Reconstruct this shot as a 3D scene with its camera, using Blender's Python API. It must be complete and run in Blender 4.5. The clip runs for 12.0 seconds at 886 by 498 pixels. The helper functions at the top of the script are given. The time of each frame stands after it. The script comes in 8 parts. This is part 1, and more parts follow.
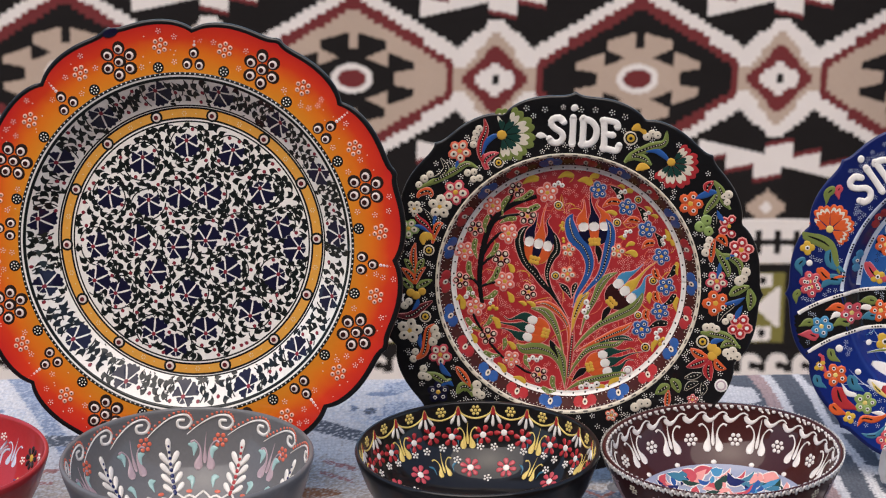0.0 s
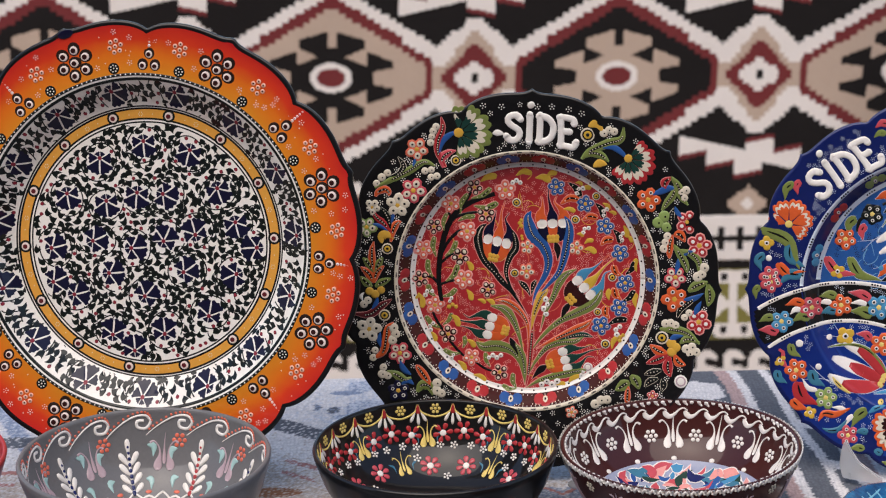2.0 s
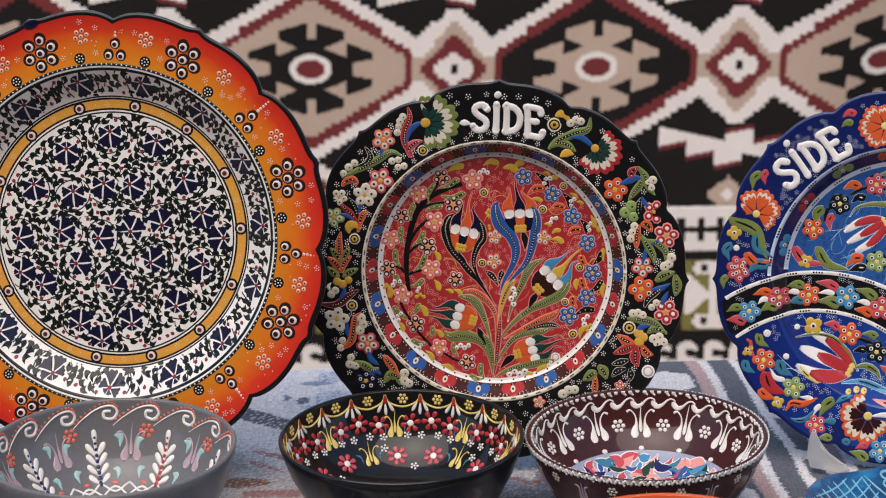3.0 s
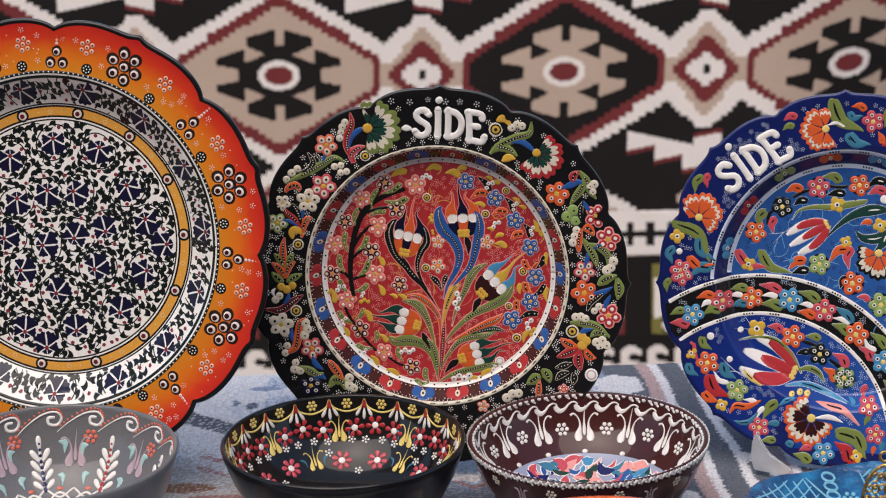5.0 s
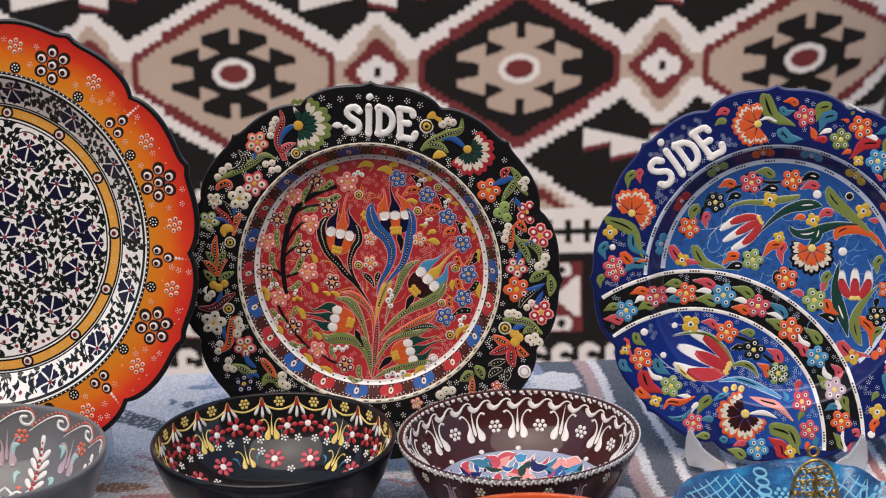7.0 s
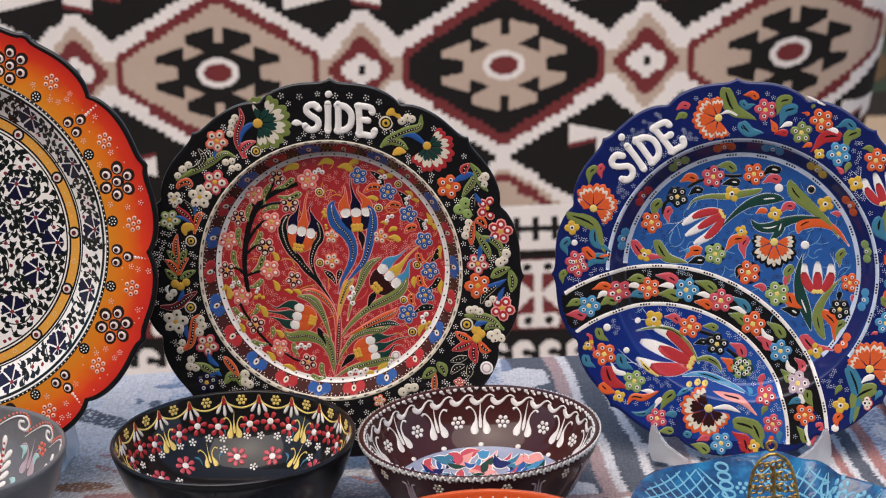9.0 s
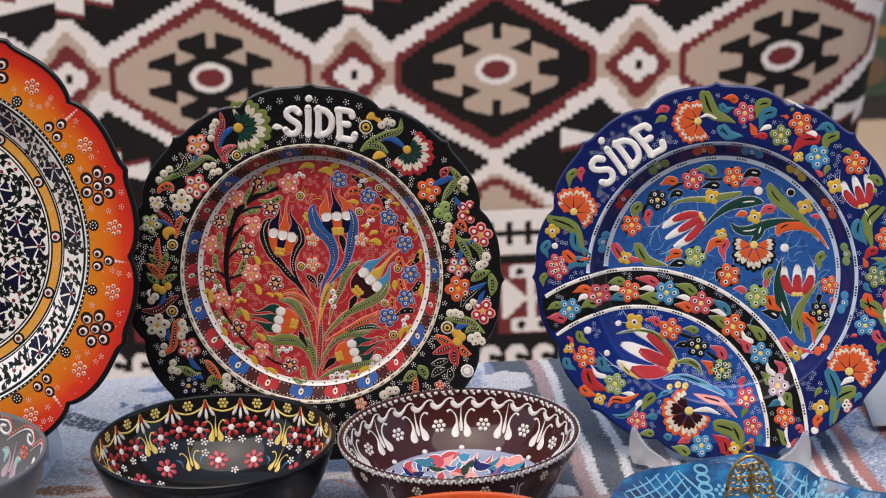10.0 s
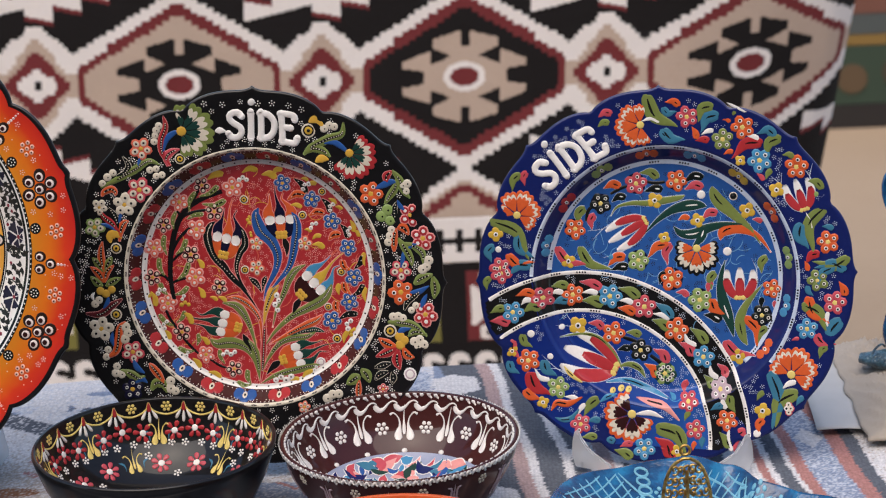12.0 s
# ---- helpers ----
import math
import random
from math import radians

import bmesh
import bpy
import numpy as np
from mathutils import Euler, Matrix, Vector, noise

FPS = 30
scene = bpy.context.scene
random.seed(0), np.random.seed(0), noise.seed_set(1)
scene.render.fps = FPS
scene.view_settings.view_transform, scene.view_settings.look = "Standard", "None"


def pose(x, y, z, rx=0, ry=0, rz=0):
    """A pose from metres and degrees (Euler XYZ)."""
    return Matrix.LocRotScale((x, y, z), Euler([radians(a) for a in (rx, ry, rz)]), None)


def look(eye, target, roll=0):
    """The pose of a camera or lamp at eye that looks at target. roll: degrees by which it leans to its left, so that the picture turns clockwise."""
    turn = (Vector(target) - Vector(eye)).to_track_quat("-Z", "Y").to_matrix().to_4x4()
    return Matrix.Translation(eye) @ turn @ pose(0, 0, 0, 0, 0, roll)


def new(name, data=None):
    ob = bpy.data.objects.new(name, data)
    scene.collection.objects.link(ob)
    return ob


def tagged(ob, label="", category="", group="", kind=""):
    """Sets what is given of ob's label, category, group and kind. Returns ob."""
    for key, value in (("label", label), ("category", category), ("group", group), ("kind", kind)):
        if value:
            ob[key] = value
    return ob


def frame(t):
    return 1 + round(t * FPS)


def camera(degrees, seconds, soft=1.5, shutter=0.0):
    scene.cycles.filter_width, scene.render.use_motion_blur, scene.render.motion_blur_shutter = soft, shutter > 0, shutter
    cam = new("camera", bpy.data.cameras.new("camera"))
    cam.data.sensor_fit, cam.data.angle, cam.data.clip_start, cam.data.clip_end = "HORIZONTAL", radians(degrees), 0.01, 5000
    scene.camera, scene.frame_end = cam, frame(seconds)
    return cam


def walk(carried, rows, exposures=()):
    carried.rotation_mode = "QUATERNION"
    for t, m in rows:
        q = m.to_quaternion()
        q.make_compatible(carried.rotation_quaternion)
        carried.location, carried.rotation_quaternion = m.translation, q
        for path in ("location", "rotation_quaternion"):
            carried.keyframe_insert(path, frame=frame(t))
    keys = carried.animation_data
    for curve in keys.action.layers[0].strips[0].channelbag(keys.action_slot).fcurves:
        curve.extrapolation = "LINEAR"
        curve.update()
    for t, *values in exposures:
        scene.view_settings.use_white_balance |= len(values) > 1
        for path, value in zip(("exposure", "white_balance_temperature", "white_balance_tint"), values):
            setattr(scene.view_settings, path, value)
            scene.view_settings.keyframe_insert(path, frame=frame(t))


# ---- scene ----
cam = camera(20.0, 12.0, soft=1.15)
# focus on the plates; the hanging behind them is slightly out of focus
cam.data.dof.use_dof, cam.data.dof.focus_distance, cam.data.dof.aperture_fstop = True, 1.93, 13.0
# seconds, place of the eye in metres, yaw, pitch and roll in degrees
PATH = [
    (0, 0.0002, -1.6000, 0.7961, -0.066, -18.237, -0.735),
    (0.5, 0.0103, -1.6005, 0.7954, -0.025, -18.186, -0.829),
    (1, 0.0192, -1.6005, 0.7950, 0.052, -18.200, -1.011),
    (1.5, 0.0292, -1.6006, 0.7956, 0.138, -18.205, -1.137),
    (2, 0.0401, -1.5997, 0.7942, 0.166, -18.245, -1.312),
    (2.5, 0.0518, -1.6001, 0.7925, 0.122, -18.308, -1.319),
    (3, 0.0624, -1.5996, 0.7917, 0.072, -18.419, -1.342),
    (5, 0.1086, -1.6066, 0.7921, 0.127, -18.289, -1.678),
    (5.5, 0.1193, -1.6072, 0.7910, 0.025, -18.306, -1.726),
    (6, 0.1289, -1.6062, 0.7913, -0.103, -18.331, -1.737),
    (6.5, 0.1405, -1.6045, 0.7907, -0.158, -18.317, -1.800),
    (7, 0.1514, -1.6035, 0.7886, -0.181, -18.336, -1.868),
    (9, 0.1957, -1.6020, 0.7851, 0.255, -18.362, -2.488),
    (9.5, 0.2068, -1.6050, 0.7849, 0.390, -18.329, -2.624),
    (10, 0.2171, -1.6085, 0.7849, 0.441, -18.237, -2.659),
    (10.5, 0.2287, -1.6133, 0.7835, 0.488, -18.111, -2.710),
    (11, 0.2413, -1.6154, 0.7816, 0.520, -18.058, -2.704),
    (11.5, 0.2540, -1.6141, 0.7788, 0.514, -18.065, -2.684),
    (12, 0.2626, -1.6143, 0.7787, 0.465, -17.992, -2.660),
]


def eye_pose(x, y, z, yaw, pitch, roll):
    ya, pi = radians(yaw), radians(pitch)
    ahead = Vector((-math.sin(ya) * math.cos(pi), math.cos(ya) * math.cos(pi), math.sin(pi)))
    return look(Vector((x, y, z)), Vector((x, y, z)) + ahead, roll)


walk(cam, [(t, eye_pose(*row)) for t, *row in PATH], exposures=[(0.0, 0.72, 6400, 10), (12.0, 0.72, 6400, 10)])

# ---- light: open shade under a bright, hazy sky ----
world = bpy.data.worlds.new("sky")
scene.world = world
world.use_nodes = True
wn = world.node_tree.nodes
sky = wn.new("ShaderNodeTexSky")
sky.sky_type, sky.sun_disc = "NISHITA", False
sky.sun_elevation, sky.sun_rotation = radians(59), radians(200)
sky.air_density, sky.dust_density, sky.ozone_density = 1.0, 1.5, 0.6
wn["Background"].inputs["Strength"].default_value = 0.15
world.node_tree.links.new(sky.outputs[0], wn["Background"].inputs["Color"])
sun = new("sun", bpy.data.lights.new("sun", "SUN"))
sun.data.energy, sun.data.angle, sun.data.color = 1.9, radians(66), (1.0, 0.868, 0.725)
sun.matrix_world = look((-0.9, -3.1, 5.6), (0.1, 0.2, 0.1))


# ---- materials ----
def shader(name, rough=0.5, coat=0.0, metal=0.0):
    m = bpy.data.materials.new(name)
    m.use_nodes = True
    b = m.node_tree.nodes["Principled BSDF"]
    b.inputs["Roughness"].default_value, b.inputs["Metallic"].default_value = rough, metal
    b.inputs["Coat Weight"].default_value, b.inputs["Coat Roughness"].default_value = coat, 0.04
    return m, m.node_tree.nodes, m.node_tree.links, b


def mixed(nodes, links, fac, a, b):
    mx = nodes.new("ShaderNodeMix")
    mx.data_type = "RGBA"
    if isinstance(fac, float):
        mx.inputs[0].default_value = fac
    else:
        links.new(fac, mx.inputs[0])
    for sock, val in ((mx.inputs[6], a), (mx.inputs[7], b)):
        if isinstance(val, tuple):
            sock.default_value = (*val, 1)
        else:
            links.new(val, sock)
    return mx.outputs[2]


def noise_tex(nodes, links, scale, detail=4.0, rough=0.55, coord="Object", stretch=(1, 1, 1)):
    co, mp, tx = nodes.new("ShaderNodeTexCoord"), nodes.new("ShaderNodeMapping"), nodes.new("ShaderNodeTexNoise")
    mp.inputs["Scale"].default_value = stretch
    tx.inputs["Scale"].default_value, tx.inputs["Detail"].default_value, tx.inputs["Roughness"].default_value = scale, detail, rough
    links.new(co.outputs[coord], mp.inputs[0])
    links.new(mp.outputs[0], tx.inputs["Vector"])
    return tx.outputs["Fac"]


def ramp(nodes, links, fac, stops):
    r = nodes.new("ShaderNodeValToRGB")
    e = r.color_ramp.elements
    while len(e) < len(stops):
        e.new(0.5)
    for el, (p, c) in zip(e, stops):
        el.position, el.color = p, (*c, 1)
    links.new(fac, r.inputs[0])
    return r.outputs[0]


def bumped(nodes, links, b, height, strength, distance, coat=True):
    bp = nodes.new("ShaderNodeBump")
    bp.inputs["Strength"].default_value, bp.inputs["Distance"].default_value = strength, distance
    links.new(height, bp.inputs["Height"])
    links.new(bp.outputs[0], b.inputs["Normal"])
    if coat:
        links.new(bp.outputs[0], b.inputs["Coat Normal"])


def glaze(name, col, rough=0.4, coat=0.55, vary=0.27):
    """Painted earthenware under a clear glaze: uneven pigment, faintly wavy gloss."""
    m, n, l, b = shader(name, rough, coat)
    b.inputs["Specular IOR Level"].default_value = 0.05
    fine, wide = noise_tex(n, l, 340, 4, 0.65), noise_tex(n, l, 60, 3)
    dark = tuple(c * (1 - vary) for c in col)
    pale = tuple(min(1, c * (1 + vary) + 0.004) for c in col)
    c1 = mixed(n, l, fine, dark, pale)
    l.new(mixed(n, l, wide, c1, col), b.inputs["Base Color"])
    bumped(n, l, b, noise_tex(n, l, 70, 2), 0.06, 0.0012)
    return m


COLS = dict(
    black=(0.0075, 0.0072, 0.0078), ink=(0.006, 0.0085, 0.0078), white=(0.78, 0.74, 0.69), cream=(0.66, 0.59, 0.47),
    red=(0.38, 0.028, 0.032), crimson=(0.41, 0.034, 0.040), maroon=(0.11, 0.014, 0.018), brown=(0.030, 0.008, 0.008),
    coral=(0.68, 0.15, 0.09), orange=(0.60, 0.100, 0.026), pink=(0.72, 0.30, 0.27), rose=(0.50, 0.07, 0.09), yellow=(0.58, 0.37, 0.045),
    straw=(0.72, 0.55, 0.16), green=(0.17, 0.21, 0.055), deepgreen=(0.012, 0.045, 0.035), teal=(0.045, 0.17, 0.26), blue=(0.023, 0.088, 0.29),
    sky=(0.06, 0.24, 0.42), navy=(0.007, 0.0065, 0.026), cobalt=(0.0075, 0.0145, 0.098), grey=(0.145, 0.142, 0.145), lilac=(0.44, 0.33, 0.36), mint=(0.34, 0.52, 0.50),
    palegreen=(0.24, 0.33, 0.10), peach=(0.74, 0.42, 0.31), soot=(0.020, 0.011, 0.008), reflected_blue=(0.30, 0.33, 0.44), umber=(0.052, 0.013, 0.012), berry=(0.22, 0.020, 0.034), pale=(0.13, 0.30, 0.50), lily=(0.72, 0.60, 0.55), ice=(0.50, 0.56, 0.66), gold=(0.62, 0.36, 0.05), amber=(0.68, 0.325, 0.055),
)
PAINT = {k: glaze("paint_" + k, v) for k, v in COLS.items()}


def cloth_mat(name, col, vary=0.22, scale=700, bump=0.5):
    """Wool yarn: flecked colour, ribs along the weft, dry."""
    m, n, l, b = shader(name, 0.95)
    b.inputs["Specular IOR Level"].default_value = 0.12
    fleck, wide = noise_tex(n, l, scale, 5, 0.7, stretch=(0.3, 1, 1)), noise_tex(n, l, 14, 3)
    rib = noise_tex(n, l, 260, 2, 0.5, stretch=(0.06, 1, 1))
    lo, hi = tuple(c * (1 - vary) for c in col), tuple(min(1, c * (1 + vary)) for c in col)
    c1 = mixed(n, l, fleck, lo, hi)
    c2 = mixed(n, l, rib, c1, tuple(c * 1.05 + 0.004 for c in col))
    l.new(mixed(n, l, wide, c2, tuple(c * 0.88 for c in col)), b.inputs["Base Color"])
    bumped(n, l, b, fleck, bump, 0.0012, coat=False)
    return m


def rag_mat():
    """Rag weave: the thread colours lie on the mesh, with flecks, stitch relief and its gap shade painted on top."""
    m, n, l, b = shader("rag_weave", 0.95)
    b.inputs["Specular IOR Level"].default_value = 0.12
    at = n.new("ShaderNodeVertexColor")
    at.layer_name = "thread"
    dark = n.new("ShaderNodeMix")
    dark.data_type, dark.blend_type = "RGBA", "MULTIPLY"
    dark.inputs[0].default_value = 1.0
    l.new(at.outputs["Color"], dark.inputs[6])
    co, mp, st = n.new("ShaderNodeTexCoord"), n.new("ShaderNodeMapping"), n.new("ShaderNodeTexVoronoi")
    mp.inputs["Scale"].default_value = (1.0, 0.62, 1.0)
    st.inputs["Scale"].default_value, st.inputs["Randomness"].default_value = 330, 0.55
    l.new(co.outputs["Object"], mp.inputs[0])
    l.new(mp.outputs[0], st.inputs["Vector"])
    # colour darkens between stitches: gap shade painted in, mixed with random flecks
    gap_shade_fleck = mixed(n, l, 0.45, ramp(n, l, st.outputs["Distance"], [(0.15, (1.04, 1.03, 1.02)), (0.75, (0.66, 0.66, 0.68))]), ramp(n, l, noise_tex(n, l, 700, 4, 0.7), [(0.30, (0.62, 0.61, 0.62)), (0.62, (1.1, 1.08, 1.06))]))
    l.new(gap_shade_fleck, dark.inputs[7])
    l.new(dark.outputs[2], b.inputs["Base Color"])
    inv = n.new("ShaderNodeMath")
    inv.operation = "SUBTRACT"
    inv.inputs[0].default_value = 1.0
    l.new(st.outputs["Distance"], inv.inputs[1])
    bumped(n, l, b, inv.outputs[0], 0.7, 0.0016, coat=False)
    return m


# ---- mesh tools ----
def link_mesh(name, verts, faces, mats, parent=None, idx=None, smooth=True, label=""):
    me = bpy.data.meshes.new(name)
    me.from_pydata(verts, [], faces)
    for m in mats:
        me.materials.append(m)
    if idx is not None:
        me.polygons.foreach_set("material_index", idx)
    if smooth:
        me.polygons.foreach_set("use_smooth", [True] * len(me.polygons))
    me.update()
    ob = new(name, me)
    if parent is not None:
        ob.parent = parent
    if label:
        ob["label"] = label
    return ob


def empty(name, m):
    ob = new(name)
    ob.empty_display_size = 0.02
    ob.matrix_basis = m
    return ob


def lathe(profile, steps, outline=None, flare=None):
    """Rings of vertices from rows of (r, z); outline(angle) scales the radius by its weight in flare(r)."""
    verts, faces = [], []
    for r, z in profile:
        for k in range(steps):
            a = 2 * math.pi * k / steps
            w = 1.0 if outline is None else 1 + (outline(a) - 1) * flare(r)
            verts.append((r * w * math.cos(a), r * w * math.sin(a), z))
    for i in range(len(profile) - 1):
        for k in range(steps):
            k2 = (k + 1) % steps
            faces.append((i * steps + k, i * steps + k2, (i + 1) * steps + k2, (i + 1) * steps + k))
    return verts, faces


def cuboid(name, size, at, mat, parent=None, bevel=0.003, label=""):
    bm = bmesh.new()
    bmesh.ops.create_cube(bm, size=1.0)
    bmesh.ops.scale(bm, vec=size, verts=bm.verts)
    if bevel:
        bmesh.ops.bevel(bm, geom=bm.edges[:], offset=bevel, segments=2, affect="EDGES")
    bmesh.ops.translate(bm, vec=at, verts=bm.verts)
    me = bpy.data.meshes.new(name)
    bm.to_mesh(me)
    bm.free()
    me.materials.append(mat)
    ob = new(name, me)
    if parent is not None:
        ob.parent = parent
    if label:
        ob["label"] = label
    return ob


# ---- setting: ground, far wall, wall behind the camera ----
def sand_mat():
    m, n, l, b = shader("dusty_paving", 0.9)
    a, f = noise_tex(n, l, 1.6, 5), noise_tex(n, l, 60, 4)
    c = ramp(n, l, a, [(0.3, (0.27, 0.190, 0.120)), (0.7, (0.36, 0.265, 0.175))])
    l.new(mixed(n, l, f, c, (0.315, 0.230, 0.150)), b.inputs["Base Color"])
    bumped(n, l, b, f, 0.4, 0.004, coat=False)
    return m


def plaster_mat(name, col):
    m, n, l, b = shader(name, 0.9)
    a, f = noise_tex(n, l, 1.2, 5), noise_tex(n, l, 45, 4)
    c = mixed(n, l, a, tuple(x * 0.85 for x in col), col)
    l.new(c, b.inputs["Base Color"])
    bumped(n, l, b, f, 0.3, 0.004, coat=False)
    return m


FLOOR_Z = -0.75
SAND = sand_mat()
g = link_mesh("ground", [(-400, -400, FLOOR_Z), (400, -400, FLOOR_Z), (400, 400, FLOOR_Z), (-400, 400, FLOOR_Z)], [(0, 1, 2, 3)], [SAND])
tagged(g, "sandy beige paved ground behind the stall", "ground", kind="structure")
# unseen wall, coloured dark so that the glazes reflect a shaded side
wall = cuboid("wall_south", (12, 0.3, 4.0), (0, -3.7, FLOOR_Z + 2.0), plaster_mat("shaded_plaster_tone", (0.065, 0.05, 0.04)), bevel=0.01)
tagged(wall, "plain unseen wall behind the camera, dark brown for dark reflections", "wall", kind="structure")
# pale colour stands in for sunlight on the wall's top
cuboid("sunlit_top_band", (12, 0.36, 0.5), (0, -3.7, FLOOR_Z + 4.25), plaster_mat("sunlit_plaster_tone", (0.70, 0.58, 0.44)), wall, 0.01, "pale beige top band, coloured as sunlit plaster")


# ---- painted bench front on the far side of the yard ----
def far_bench():
    e = tagged(empty("painted_bench", pose(1.55, 3.89, FLOOR_Z)), "far painted bench front in green, yellow and red bands", "bench")
    cols = (("plinth", 0.0, 0.055, (0.018, 0.014, 0.012)), ("green_panel", 0.055, 0.190, (0.030, 0.050, 0.030)), ("yellow_band", 0.190, 0.215, (0.21, 0.125, 0.03)), ("grey_band", 0.215, 0.262, (0.065, 0.075, 0.072)), ("red_band", 0.262, 0.45, (0.15, 0.06, 0.04)))
    for name, lo, hi, c in cols:
        cuboid(name, (1.5, 0.10 + 0.004 * (name == "plinth"), hi - lo), (0, 0, (lo + hi) / 2), plaster_mat("bench_" + name, c), e, 0.002)
    for i in range(9):
        bm = bmesh.new()
        bmesh.ops.create_circle(bm, cap_ends=True, segments=14, radius=0.034)
        bmesh.ops.rotate(bm, matrix=Matrix.Rotation(math.pi / 2, 3, "X"), verts=bm.verts)
        bmesh.ops.solidify(bm, geom=bm.faces[:], thickness=0.004)
        bmesh.ops.translate(bm, vec=(-0.40 + 0.10 * i, -0.053, 0.115 + 0.012 * (i % 2)), verts=bm.verts)
        me = bpy.data.meshes.new("ornament")
        bm.to_mesh(me)
        bm.free()
        me.materials.append(ORN[i % 2])
        ob = new("ornament", me)
        ob.parent = e


ORN = (plaster_mat("bench_tan", (0.10, 0.062, 0.03)), plaster_mat("bench_brown", (0.055, 0.045, 0.025)))
far_bench()

# ---- kilim ----
KIL = {k: cloth_mat("kilim_" + k, c) for k, c in dict(
    black=(0.014, 0.012, 0.012), white=(0.78, 0.725, 0.69), maroon=(0.165, 0.032, 0.034), beige=(0.49, 0.378, 0.302), olive=(0.20, 0.18, 0.05)).items()}
KNOTS = list(KIL)
PER, HALF = 0.393, 0.1965


def eye_motif(x, z):
    """The stepped eye of a large diamond: 1 figure, 2 white ring, 3 centre, 0 ground."""
    ax, az = abs(x), abs(z)
    if (x / 0.0192) ** 2 + (z / 0.0135) ** 2 < 1:
        return 3
    if (x / 0.0293) ** 2 + (z / 0.0210) ** 2 < 1:
        return 2
    if ax < 0.0565 and az < 0.0371 - 0.41 * ax:
        return 1
    # four wings at the sides
    if 0.048 < ax < 0.086:
        low = 0.0087 + (ax - 0.0565) * 0.18 if ax > 0.0565 else 0.0
        if low < az < 0.0377 - (ax - 0.048) * 0.368:
            return 1
    # crowns above and below, split by a slot
    if ax < 0.0447 and 0.029 + max(0.0, ax - 0.0185) * 0.49 < az < 0.0656 - (ax - 0.0057) * 0.295:
        return 0 if ax < 0.0057 and az > 0.042 else 1
    return 0


def snap(v, g):
    """The middle of the woven step in which v lies."""
    return (math.floor(v / g) + 0.5) * g


def flag(v, z):
    """A saw-toothed bar beside the axis of a small diamond: 2 bar, 1 its shadow line, 0 ground."""
    if not -0.106 < v < 0.013:
        return 0
    k = min(2, int((v + 0.106) / 0.0395))
    top = -0.087 - 0.24 * (v + 0.106)
    low = -0.116 - 0.0145 * k + 0.21 * (v + 0.106 - 0.0395 * k)
    if low < z < top:
        return 2
    return 1 if low - 0.0065 < z < top else 0


